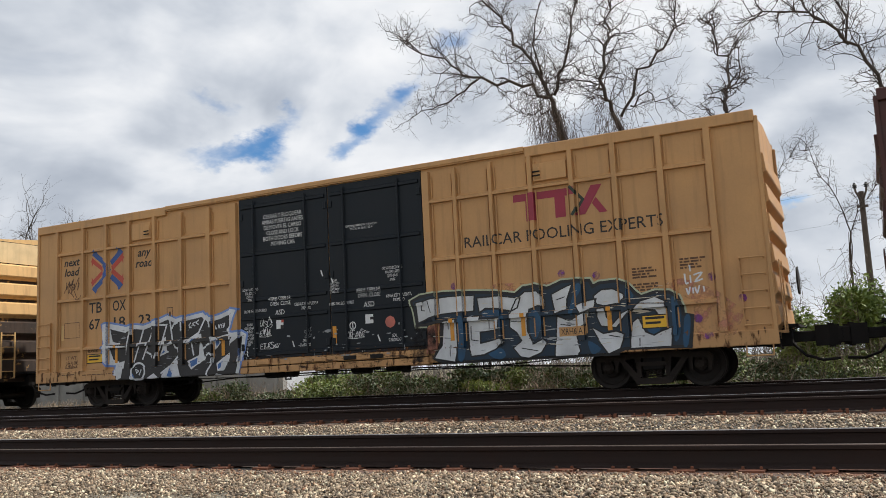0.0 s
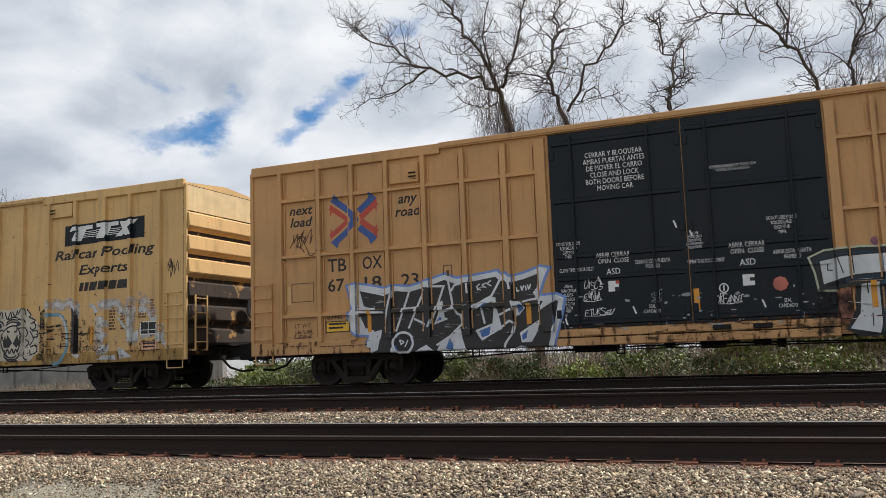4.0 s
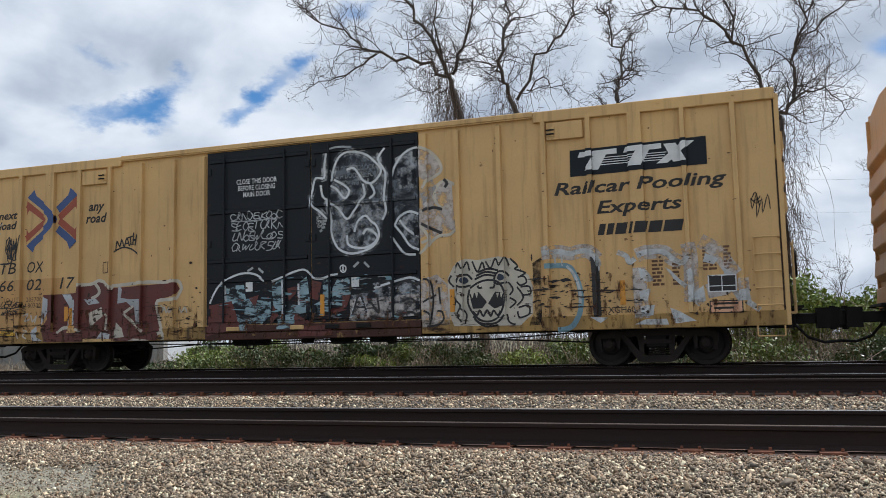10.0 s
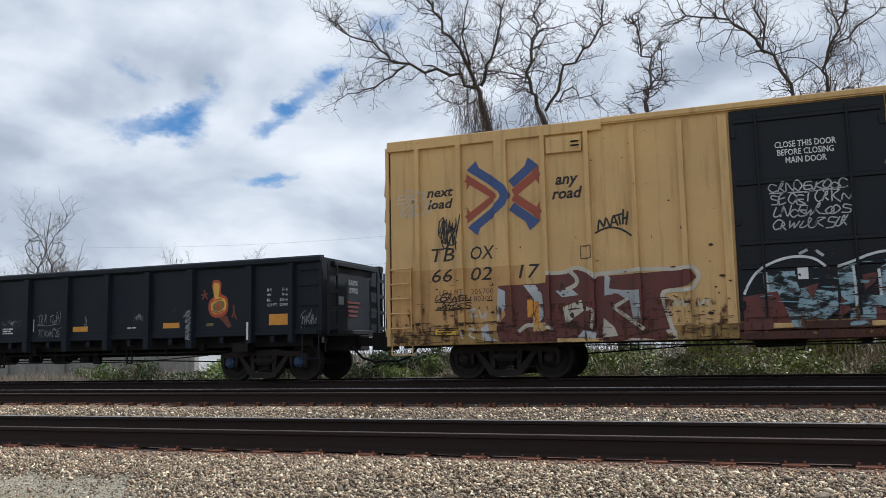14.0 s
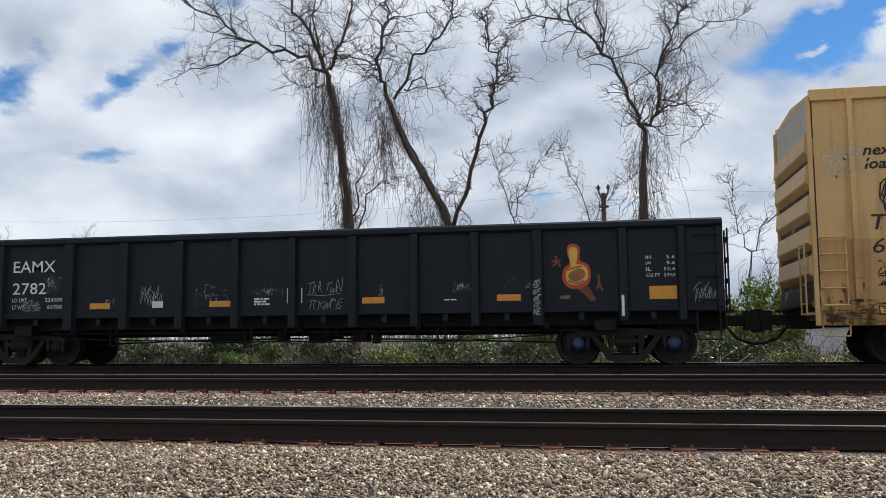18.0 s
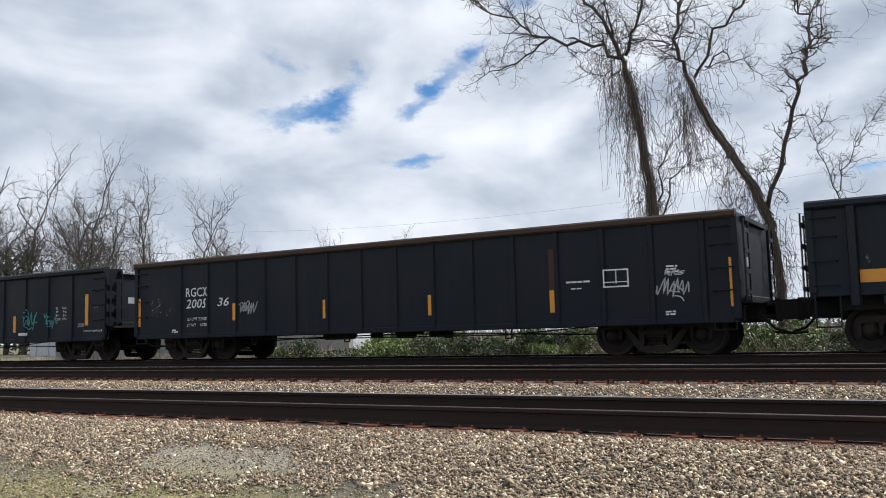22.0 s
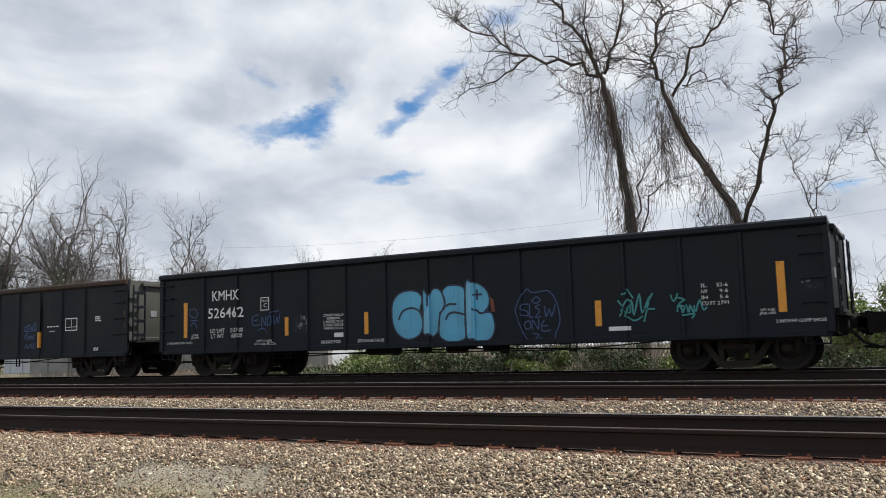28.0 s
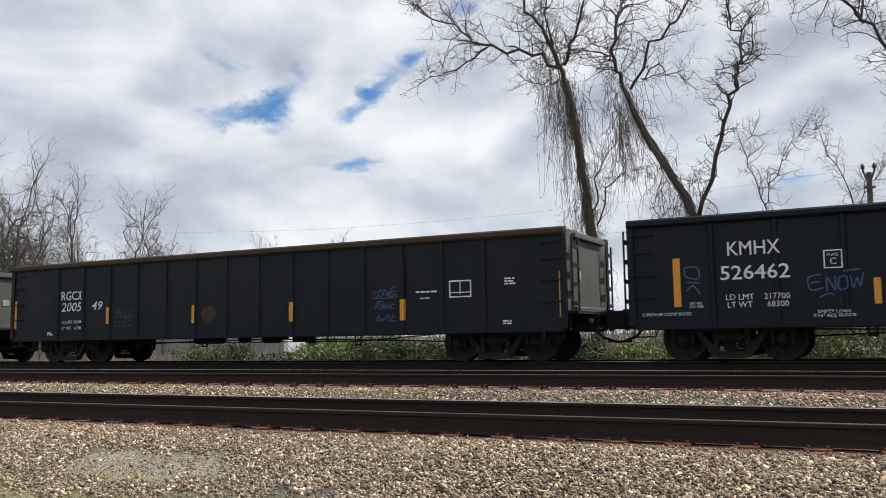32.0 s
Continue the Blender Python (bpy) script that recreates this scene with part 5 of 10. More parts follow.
gon2, T2 = gondola("grey-black gondola wagon with amber strips and a rusty rim", 16.11, M_GON_B, thin(16.11, 1.74, 15.5, 15, 0.14), 0.62, M_GON_RUST, M_GON_B, 0.11, 0.04, 12)
CARS.append((gon2, -76.08))
gon3, T3 = gondola("black gondola wagon with a sky-blue bubble tag", 16.18, M_GON, thin(16.18, 1.52, 14.72, 13, 0.11), 0.62, M_GON, M_GON, 0.09, 0.04, 13)
CARS.append((gon3, -93.55))
gon4, T4 = gondola("grey-black gondola wagon with a pale grey end", 16.09, M_GON_B, thin(16.09, 1.80, 14.34, 14, 0.14), 0.62, M_GON_RUST, M_GREYEND, 0.11, 0.04, 14)
CARS.append((gon4, -110.92))
gon5, T5 = gondola("grey-black gondola wagon with a pale grey end", 16.1, M_GON_B, thin(16.1, 1.8, 14.3, 14, 0.14), 0.62, M_GON_RUST, M_GREYEND, 0.11, 0.04, 15)
CARS.append((gon5, -128.5))


def arrow_cross(S, x0, z0, x1, z1, red, blue, back):
    """The crossed-arrows emblem: bent blue arrows over red ones."""
    w, h, zc = x1 - x0, z1 - z0, (z0 + z1) / 2
    p = lambda u, v: (x0 + u * w, z0 + v * h)
    t = 0.115 * h
    S.strokes([[p(0.0, 0.80), p(0.42, 0.5), p(0.0, 0.20)], [p(1.0, 0.80), p(0.62, 0.5), p(1.0, 0.20)]], t, red, 1, "emblem_arrow")
    S.fill([p(0.0, 0.62), p(0.0, 0.88), p(0.10, 0.80)], red, 1, "emblem_arrow")
    S.fill([p(0.0, 0.38), p(0.10, 0.20), p(0.0, 0.12)], red, 1, "emblem_arrow")
    S.fill([p(1.0, 0.62), p(0.90, 0.80), p(1.0, 0.90)], red, 1, "emblem_arrow")
    S.fill([p(1.0, 0.38), p(1.0, 0.10), p(0.90, 0.20)], red, 1, "emblem_arrow")
    S.strokes([[p(0.06, 0.95), p(0.34, 0.74), p(0.50, 0.60), p(0.545, 0.5), p(0.50, 0.40), p(0.34, 0.26), p(0.06, 0.05)]], t * 1.9, back, 2, "emblem_border")
    S.strokes([[p(0.06, 0.95), p(0.34, 0.74), p(0.50, 0.60), p(0.545, 0.5), p(0.50, 0.40), p(0.34, 0.26), p(0.06, 0.05)],
               [p(0.62, 0.66), p(0.95, 0.93)], [p(0.62, 0.34), p(0.95, 0.07)]], t * 1.1, blue, 3, "emblem_arrow")
    for a, b in ((0.04, 0.95), (0.96, 0.93)):
        s = 1 if a < 0.5 else -1
        S.fill([p(a - 0.04 * s, b - 0.04), p(a + 0.10 * s, b + 0.09), p(a + 0.16 * s, b - 0.06)][::s], blue, 3, "emblem_arrow")
        S.fill([p(a - 0.04 * s, 1.04 - b), p(a + 0.16 * s, 1.06 - b), p(a + 0.10 * s, 0.91 - b)][::s], blue, 3, "emblem_arrow")


def small_print(S, x0, z0, x1, z1, rows, seed, mtl=None, name="small_print"):
    """Lines of print too small to read, as bars."""
    r, h = random.Random(seed), (z1 - z0) / rows
    bm = bmesh.new()
    for j in range(rows):
        x, top = x0, z1 - j * h
        end = x1 - r.random() * (x1 - x0) * 0.3
        while x < end - 0.02:
            w = min(r.uniform(0.04, 0.16), end - x)
            bm.faces.new([bm.verts.new((a, b, 0)) for a, b in ((x, top - h * 0.62), (x + w, top - h * 0.62), (x + w, top), (x, top))])
            x += w + 0.025
    bm.normal_update()
    S.lay(name, bm, mtl or M_WHITE, 1)


def label_plate(S, x0, z0, x1, z1, mtl, ink, rows=2, seed=1, base=0):
    S.rect(x0 - 0.02, z0 - 0.02, x1 + 0.02, z1 + 0.02, M_BLACKP, base + 1, "label_border")
    S.rect(x0, z0, x1, z1, mtl, base + 2, "label_plate")
    r = random.Random(seed)
    for k in range(rows):
        z = z1 - (k + 0.7) * (z1 - z0) / (rows + 0.4)
        S.rect(x0 + 0.05, z, x1 - 0.05 - r.random() * 0.1, z + (z1 - z0) * 0.2, ink, base + 3, "label_line")


def bend(lines, x0, z0, w, h):
    return [[(x0 + a * w, z0 + b * h) for a, b in ln] for ln in lines]


# ---- large spray-painted tags ----
def tag_pale_blocks():
    S1.fill([(11.90, 1.43), (12.21, 1.50), (12.19, 1.09), (12.05, 0.89), (11.87, 0.89)], G_SALMON, 1, "spray_blush")
    S1.strokes([[(11.90, 1.49), (11.65, 1.50), (11.61, 1.78), (11.54, 2.01), (11.75, 2.10), (12.30, 2.13), (13.00, 2.09), (13.46, 2.05), (13.90, 1.97), (14.07, 2.09), (14.34, 2.11), (14.58, 2.04), (14.66, 2.06), (14.88, 2.14), (15.19, 2.14), (15.45, 2.12), (15.51, 1.99), (15.64, 2.05), (15.99, 2.06), (16.18, 1.98), (16.32, 1.81), (16.43, 1.72), (16.70, 1.79), (16.98, 1.76), (17.11, 1.67), (17.18, 1.49), (17.19, 1.34)]], 0.130, G_LIME, 1, "tag_edge", False, smooth=False)
    S1.fill([(11.54, 2.01), (11.75, 2.10), (12.30, 2.13), (13.00, 2.09), (13.46, 2.05), (13.90, 1.97), (14.07, 2.09), (14.34, 2.11), (14.58, 2.04), (14.66, 2.06), (14.88, 2.14), (15.19, 2.14), (15.45, 2.12), (15.51, 1.99), (15.64, 2.05), (15.99, 2.06), (16.18, 1.98), (16.32, 1.81), (16.43, 1.72), (16.70, 1.79), (16.98, 1.76), (17.11, 1.67), (17.18, 1.49), (17.19, 1.34), (17.35, 1.30), (17.28, 0.74), (16.84, 0.76), (16.07, 0.77), (15.93, 0.72), (15.92, 0.68), (15.22, 0.68), (14.65, 0.68), (13.90, 0.68), (13.01, 0.68), (12.20, 0.68), (12.03, 0.79), (12.19, 1.11), (12.21, 1.55), (11.90, 1.49), (11.65, 1.50), (11.61, 1.78)], G_INK, 2, "tag_fill", "pale grey spray-painted letters with deep blue shading")
    S1.strokes([[(11.54, 2.01), (11.75, 2.10), (12.30, 2.13), (13.00, 2.09), (13.46, 2.05), (13.90, 1.97), (14.07, 2.09), (14.34, 2.11), (14.58, 2.04), (14.66, 2.06), (14.88, 2.14), (15.19, 2.14), (15.45, 2.12), (15.51, 1.99), (15.64, 2.05), (15.99, 2.06), (16.18, 1.98), (16.32, 1.81), (16.43, 1.72), (16.70, 1.79), (16.98, 1.76), (17.11, 1.67), (17.18, 1.49), (17.19, 1.34), (17.35, 1.30), (17.28, 0.74), (16.84, 0.76), (16.07, 0.77), (15.93, 0.72), (15.92, 0.68), (15.22, 0.68), (14.65, 0.68), (13.90, 0.68), (13.01, 0.68), (12.20, 0.68), (12.03, 0.79), (12.19, 1.11), (12.21, 1.55), (11.90, 1.49), (11.65, 1.50), (11.61, 1.78)]], 0.060, G_BLACK, 3, "tag_outline", True, smooth=False)
    S1.fill([(11.64, 1.97), (11.99, 2.03), (12.41, 2.05), (13.00, 2.03), (12.97, 1.70), (12.51, 1.70), (12.21, 1.69), (11.97, 1.63), (11.68, 1.54)], G_PALEGREY, 4, "tag_letter")
    S1.strokes([[(11.64, 1.97), (11.99, 2.03), (12.41, 2.05), (13.00, 2.03), (12.97, 1.70), (12.51, 1.70), (12.21, 1.69), (11.97, 1.63), (11.68, 1.54)]], 0.030, G_BLACK, 6, "letter_outline", True, smooth=False)
    S1.fill([(12.26, 1.54), (12.56, 1.57), (12.56, 1.31), (12.56, 0.87), (12.51, 0.68), (12.02, 0.78), (12.21, 1.05)], G_PALEGREY, 4, "tag_letter")
    S1.strokes([[(12.26, 1.54), (12.56, 1.57), (12.56, 1.31), (12.56, 0.87), (12.51, 0.68), (12.02, 0.78), (12.21, 1.05)]], 0.030, G_BLACK, 6, "letter_outline", True, smooth=False)
    S1.fill([(13.05, 1.97), (13.56, 1.97), (14.00, 1.89), (13.93, 1.70), (13.78, 1.64), (13.54, 1.71), (13.23, 1.74), (13.09, 1.66)], G_PALEGREY, 4, "tag_letter")
    S1.strokes([[(13.05, 1.97), (13.56, 1.97), (14.00, 1.89), (13.93, 1.70), (13.78, 1.64), (13.54, 1.71), (13.23, 1.74), (13.09, 1.66)]], 0.030, G_BLACK, 6, "letter_outline", True, smooth=False)
    S1.fill([(12.82, 1.60), (13.14, 1.60), (13.11, 1.53), (13.53, 1.52), (13.51, 1.29), (13.09, 1.26), (13.09, 1.04), (13.55, 1.12), (13.60, 1.02), (13.43, 0.90), (13.16, 0.80), (12.88, 0.78), (12.83, 1.02)], G_PALEGREY, 4, "tag_letter")
    S1.strokes([[(12.82, 1.60), (13.14, 1.60), (13.11, 1.53), (13.53, 1.52), (13.51, 1.29), (13.09, 1.26), (13.09, 1.04), (13.55, 1.12), (13.60, 1.02), (13.43, 0.90), (13.16, 0.80), (12.88, 0.78), (12.83, 1.02)]], 0.030, G_BLACK, 6, "letter_outline", True, smooth=False)
    S1.fill([(13.76, 1.60), (13.91, 1.87), (14.10, 2.01), (14.39, 2.00), (14.52, 1.83), (14.52, 1.68), (14.40, 1.70), (14.18, 1.65), (14.12, 1.42), (14.12, 1.22), (14.23, 0.96), (14.45, 1.04), (14.53, 0.96), (14.40, 0.78), (14.12, 0.68), (13.95, 0.72), (13.81, 0.90), (13.98, 1.04), (13.89, 1.20), (13.74, 1.32)], G_PALEGREY, 4, "tag_letter")
    S1.strokes([[(13.76, 1.60), (13.91, 1.87), (14.10, 2.01), (14.39, 2.00), (14.52, 1.83), (14.52, 1.68), (14.40, 1.70), (14.18, 1.65), (14.12, 1.42), (14.12, 1.22), (14.23, 0.96), (14.45, 1.04), (14.53, 0.96), (14.40, 0.78), (14.12, 0.68), (13.95, 0.72), (13.81, 0.90), (13.98, 1.04), (13.89, 1.20), (13.74, 1.32)]], 0.030, G_BLACK, 6, "letter_outline", True, smooth=False)
    S1.fill([(14.66, 1.91), (14.92, 2.02), (15.10, 2.08), (14.98, 1.79), (14.96, 1.59), (14.72, 1.51), (14.68, 1.75)], G_PALEGREY, 4, "tag_letter")
    S1.strokes([[(14.66, 1.91), (14.92, 2.02), (15.10, 2.08), (14.98, 1.79), (14.96, 1.59), (14.72, 1.51), (14.68, 1.75)]], 0.030, G_BLACK, 6, "letter_outline", True, smooth=False)
    S1.fill([(15.15, 1.65), (15.38, 1.73), (15.56, 1.75), (15.51, 1.58), (15.24, 1.48)], G_PALEGREY, 4, "tag_letter")
    S1.strokes([[(15.15, 1.65), (15.38, 1.73), (15.56, 1.75), (15.51, 1.58), (15.24, 1.48)]], 0.030, G_BLACK, 6, "letter_outline", True, smooth=False)
    S1.fill([(14.75, 1.48), (15.00, 1.37), (15.27, 1.50), (15.43, 1.53), (15.32, 1.27), (15.11, 1.16), (15.20, 0.77), (15.13, 0.68), (14.67, 0.68)], G_PALEGREY, 4, "tag_letter")
    S1.strokes([[(14.75, 1.48), (15.00, 1.37), (15.27, 1.50), (15.43, 1.53), (15.32, 1.27), (15.11, 1.16), (15.20, 0.77), (15.13, 0.68), (14.67, 0.68)]], 0.030, G_BLACK, 6, "letter_outline", True, smooth=False)
    S1.fill([(15.44, 1.21), (15.66, 1.08), (15.91, 1.11), (16.09, 1.04), (15.98, 0.77), (15.74, 0.68), (15.59, 0.90)], G_PALEGREY, 4, "tag_letter")
    S1.strokes([[(15.44, 1.21), (15.66, 1.08), (15.91, 1.11), (16.09, 1.04), (15.98, 0.77), (15.74, 0.68), (15.59, 0.90)]], 0.030, G_BLACK, 6, "letter_outline", True, smooth=False)
    S1.fill([(15.51, 1.81), (15.68, 1.92), (15.90, 1.92), (16.12, 1.80), (16.13, 1.72), (16.01, 1.63), (15.71, 1.60), (15.56, 1.65)], G_PALEGREY, 4, "tag_letter")
    S1.strokes([[(15.51, 1.81), (15.68, 1.92), (15.90, 1.92), (16.12, 1.80), (16.13, 1.72), (16.01, 1.63), (15.71, 1.60), (15.56, 1.65)]], 0.030, G_BLACK, 6, "letter_outline", True, smooth=False)
    S1.fill([(15.57, 1.56), (15.73, 1.57), (15.74, 1.40), (15.84, 1.24), (16.04, 1.43), (16.26, 1.52), (16.19, 1.45), (15.92, 1.17), (15.62, 1.22), (15.55, 1.40)], G_PALEGREY, 4, "tag_letter")
    S1.strokes([[(15.57, 1.56), (15.73, 1.57), (15.74, 1.40), (15.84, 1.24), (16.04, 1.43), (16.26, 1.52), (16.19, 1.45), (15.92, 1.17), (15.62, 1.22), (15.55, 1.40)]], 0.030, G_BLACK, 6, "letter_outline", True, smooth=False)
    S1.fill([(16.23, 1.46), (16.40, 1.64), (16.69, 1.71), (16.87, 1.61), (16.90, 1.36), (16.75, 1.32), (16.67, 1.45), (16.48, 1.48), (16.31, 1.42)], G_PALEGREY, 4, "tag_letter")
    S1.strokes([[(16.23, 1.46), (16.40, 1.64), (16.69, 1.71), (16.87, 1.61), (16.90, 1.36), (16.75, 1.32), (16.67, 1.45), (16.48, 1.48), (16.31, 1.42)]], 0.030, G_BLACK, 6, "letter_outline", True, smooth=False)
    S1.fill([(16.23, 1.25), (16.35, 1.34), (16.47, 1.06), (16.62, 0.99), (16.77, 1.06), (16.99, 1.12), (16.94, 0.76), (16.17, 0.76), (16.19, 1.06)], G_PALEGREY, 4, "tag_letter")
    S1.strokes([[(16.23, 1.25), (16.35, 1.34), (16.47, 1.06), (16.62, 0.99), (16.77, 1.06), (16.99, 1.12), (16.94, 0.76), (16.17, 0.76), (16.19, 1.06)]], 0.030, G_BLACK, 6, "letter_outline", True, smooth=False)
    S1.fill(curvy([(14.21, 1.60), (14.35, 1.62), (14.45, 1.39), (14.36, 1.10), (14.22, 1.06), (14.17, 1.31)]), G_BLUE, 5, "tag_depth")
    S1.fill(curvy([(12.62, 1.58), (12.75, 1.52), (12.76, 0.97), (12.70, 0.73), (12.58, 0.76)]), G_BLUE, 5, "tag_depth")
    S1.fill(curvy([(15.05, 1.71), (15.21, 2.07), (15.31, 1.98), (15.16, 1.74), (15.07, 1.47), (15.01, 1.51)]), G_BLUE, 5, "tag_depth")
    S1.fill(curvy([(17.02, 1.68), (17.13, 1.49), (17.11, 1.00), (17.00, 0.86), (17.00, 1.40)]), G_BLUE, 5, "tag_depth")
    S1.fill(curvy([(15.36, 0.96), (15.60, 0.79), (15.42, 0.70)]), G_BLUE, 5, "tag_depth")
    S1.fill(curvy([(13.54, 1.53), (13.64, 1.54), (13.62, 1.31), (13.54, 1.31)]), G_BLUE, 5, "tag_depth")
    S1.fill(curvy([(16.18, 1.92), (16.29, 1.76), (16.23, 1.67), (16.16, 1.73)]), G_BLUE, 5, "tag_depth")
    S1.fill(curvy([(13.25, 0.83), (13.54, 0.92), (13.64, 0.76), (13.47, 0.69)]), G_BLUE, 5, "tag_depth")
    S1.fill(curvy([(13.18, 1.69), (13.54, 1.68), (13.58, 1.57), (13.19, 1.57)]), G_BLUE, 5, "tag_depth")
    S1.fill(curvy([(17.20, 1.27), (17.31, 1.28), (17.24, 0.79), (17.15, 0.78)]), G_BLUE, 5, "tag_depth")
    S1.fill(curvy([(16.50, 1.24), (16.64, 1.30), (16.77, 1.22), (16.73, 1.06), (16.62, 1.01), (16.51, 1.08)]), G_BLUE, 5, "tag_depth")
    S1.strokes([[(11.78, 1.91), (11.77, 1.80), (11.85, 1.79)], [(11.93, 2.03), (12.01, 1.73)], [(12.17, 2.04), (12.18, 1.72)], [(12.36, 1.55), (12.37, 1.37)], [(12.41, 1.04), (12.40, 0.81)], [(13.40, 1.96), (13.40, 1.73)], [(13.30, 1.51), (13.29, 1.30)], [(12.89, 1.40), (12.88, 1.12), (13.04, 1.09)], [(13.77, 1.44), (14.09, 1.42)], [(13.99, 0.89), (14.33, 0.82)], [(14.75, 1.79), (14.94, 1.84)], [(14.81, 1.31), (15.02, 1.27)], [(16.36, 0.95), (16.35, 0.80)], [(15.99, 1.40), (16.04, 1.27)], [(16.33, 1.61), (16.89, 1.56)], [(15.76, 1.04), (15.98, 0.99)]], 0.018, G_BLACK, 6, "tag_line", False, smooth=False)


def tag_dark_blocks():
    S1.fill([(2.59, 1.62), (2.51, 1.84), (2.45, 2.07), (2.62, 2.09), (2.98, 2.02), (3.31, 1.95), (3.48, 2.00), (3.84, 1.96), (4.21, 2.04), (4.63, 2.16), (4.74, 2.12), (4.87, 2.06), (5.09, 2.07), (5.75, 2.15), (5.84, 2.06), (5.94, 2.08), (6.00, 2.01), (6.30, 2.06), (6.66, 2.17), (6.76, 2.15), (6.69, 2.01), (6.62, 1.81), (6.55, 1.73), (6.62, 1.62), (6.73, 1.60), (6.95, 1.62), (7.05, 1.57), (6.99, 1.29), (6.88, 0.91), (6.81, 0.68), (5.89, 0.68), (5.09, 0.68), (4.04, 0.68), (3.40, 0.68), (2.92, 0.68), (2.88, 0.80), (2.94, 1.11), (2.63, 1.13), (2.54, 1.21), (2.44, 1.41), (2.47, 1.49)], G_CHAR, 2, "tag_fill", "charcoal spray-painted letters with white and blue edges")
    S1.strokes([[(2.88, 0.80), (2.94, 1.11), (2.63, 1.13), (2.54, 1.21), (2.44, 1.41), (2.47, 1.49), (2.59, 1.62), (2.51, 1.84), (2.45, 2.07), (2.62, 2.09), (2.98, 2.02), (3.31, 1.95), (3.48, 2.00), (3.84, 1.96), (4.21, 2.04), (4.63, 2.16), (4.74, 2.12), (4.87, 2.06), (5.09, 2.07), (5.75, 2.15), (5.84, 2.06), (5.94, 2.08), (6.00, 2.01), (6.30, 2.06), (6.66, 2.17), (6.76, 2.15), (6.69, 2.01), (6.62, 1.81), (6.55, 1.73), (6.62, 1.62), (6.73, 1.60), (6.95, 1.62), (7.05, 1.57), (6.99, 1.29), (6.88, 0.91), (6.81, 0.68)]], 0.200, G_LBLUE, 1, "tag_edge", False, smooth=False)
    S1.strokes([[(2.88, 0.80), (2.94, 1.11), (2.63, 1.13), (2.54, 1.21), (2.44, 1.41), (2.47, 1.49), (2.59, 1.62), (2.51, 1.84), (2.45, 2.07), (2.62, 2.09), (2.98, 2.02), (3.31, 1.95), (3.48, 2.00), (3.84, 1.96), (4.21, 2.04), (4.63, 2.16), (4.74, 2.12), (4.87, 2.06), (5.09, 2.07), (5.75, 2.15), (5.84, 2.06), (5.94, 2.08), (6.00, 2.01), (6.30, 2.06), (6.66, 2.17), (6.76, 2.15), (6.69, 2.01), (6.62, 1.81), (6.55, 1.73), (6.62, 1.62), (6.73, 1.60), (6.95, 1.62), (7.05, 1.57), (6.99, 1.29), (6.88, 0.91), (6.81, 0.68)]], 0.100, G_EDGEWHITE, 3, "tag_edge", False, smooth=False)
    S1.fill([(2.48, 2.06), (2.67, 2.04), (2.77, 1.67), (2.95, 1.61), (2.62, 1.60), (2.55, 1.84)], G_EDGEWHITE, 4, "tag_highlight")
    S1.fill([(2.59, 1.59), (2.69, 1.55), (2.64, 1.46), (2.80, 1.18), (2.59, 1.17), (2.49, 1.40)], G_EDGEWHITE, 4, "tag_highlight")
    S1.fill([(2.94, 1.11), (3.19, 1.16), (3.09, 0.74), (2.92, 0.68)], G_EDGEWHITE, 4, "tag_highlight")
    S1.fill([(6.73, 1.58), (7.00, 1.60), (6.63, 1.38), (6.57, 1.36)], G_EDGEWHITE, 4, "tag_highlight")
    S1.fill([(4.37, 1.20), (4.49, 1.48), (4.61, 1.43), (4.54, 1.29)], G_EDGEWHITE, 4, "tag_highlight")
    S1.fill([(4.49, 1.65), (4.57, 1.69), (4.61, 1.35), (4.69, 1.31), (4.44, 1.23)], G_EDGEWHITE, 4, "tag_highlight")
    S1.fill([(4.83, 1.05), (4.94, 1.11), (5.06, 0.68), (4.42, 0.68), (4.55, 0.87)], G_EDGEWHITE, 4, "tag_highlight")
    S1.fill([(5.27, 1.51), (5.53, 1.70), (5.71, 1.69), (5.72, 1.57), (5.61, 1.61), (5.27, 1.46)], G_EDGEWHITE, 4, "tag_highlight")
    S1.fill([(5.67, 1.51), (5.74, 1.44), (5.83, 1.05), (5.61, 1.03)], G_EDGEWHITE, 4, "tag_highlight")
    S1.fill([(5.28, 1.06), (5.63, 1.18), (5.60, 0.95), (5.42, 0.86)], G_EDGEWHITE, 4, "tag_highlight")
    S1.fill([(6.05, 1.60), (6.24, 1.57), (6.32, 1.45), (6.19, 1.31), (6.11, 1.31)], G_EDGEWHITE, 4, "tag_highlight")
    S1.fill([(6.20, 0.98), (6.62, 1.22), (6.53, 0.93), (6.43, 0.78), (6.23, 0.78)], G_EDGEWHITE, 4, "tag_highlight")
    S1.fill([(4.07, 0.75), (4.20, 0.81), (4.36, 0.68), (3.93, 0.68)], G_EDGEWHITE, 4, "tag_highlight")
    S1.fill([(3.38, 0.74), (3.47, 0.89), (3.68, 0.68), (3.37, 0.68)], G_EDGEWHITE, 4, "tag_highlight")
    S1.fill([(6.09, 0.68), (6.21, 0.72), (6.35, 0.68), (6.33, 0.68)], G_EDGEWHITE, 4, "tag_highlight")
    S1.fill([(4.42, 1.27), (4.51, 1.37), (4.55, 1.31)], G_COBALT, 5, "tag_highlight")
    S1.fill([(4.63, 0.72), (4.72, 0.93), (4.80, 0.78), (4.78, 0.68)], G_COBALT, 5, "tag_highlight")
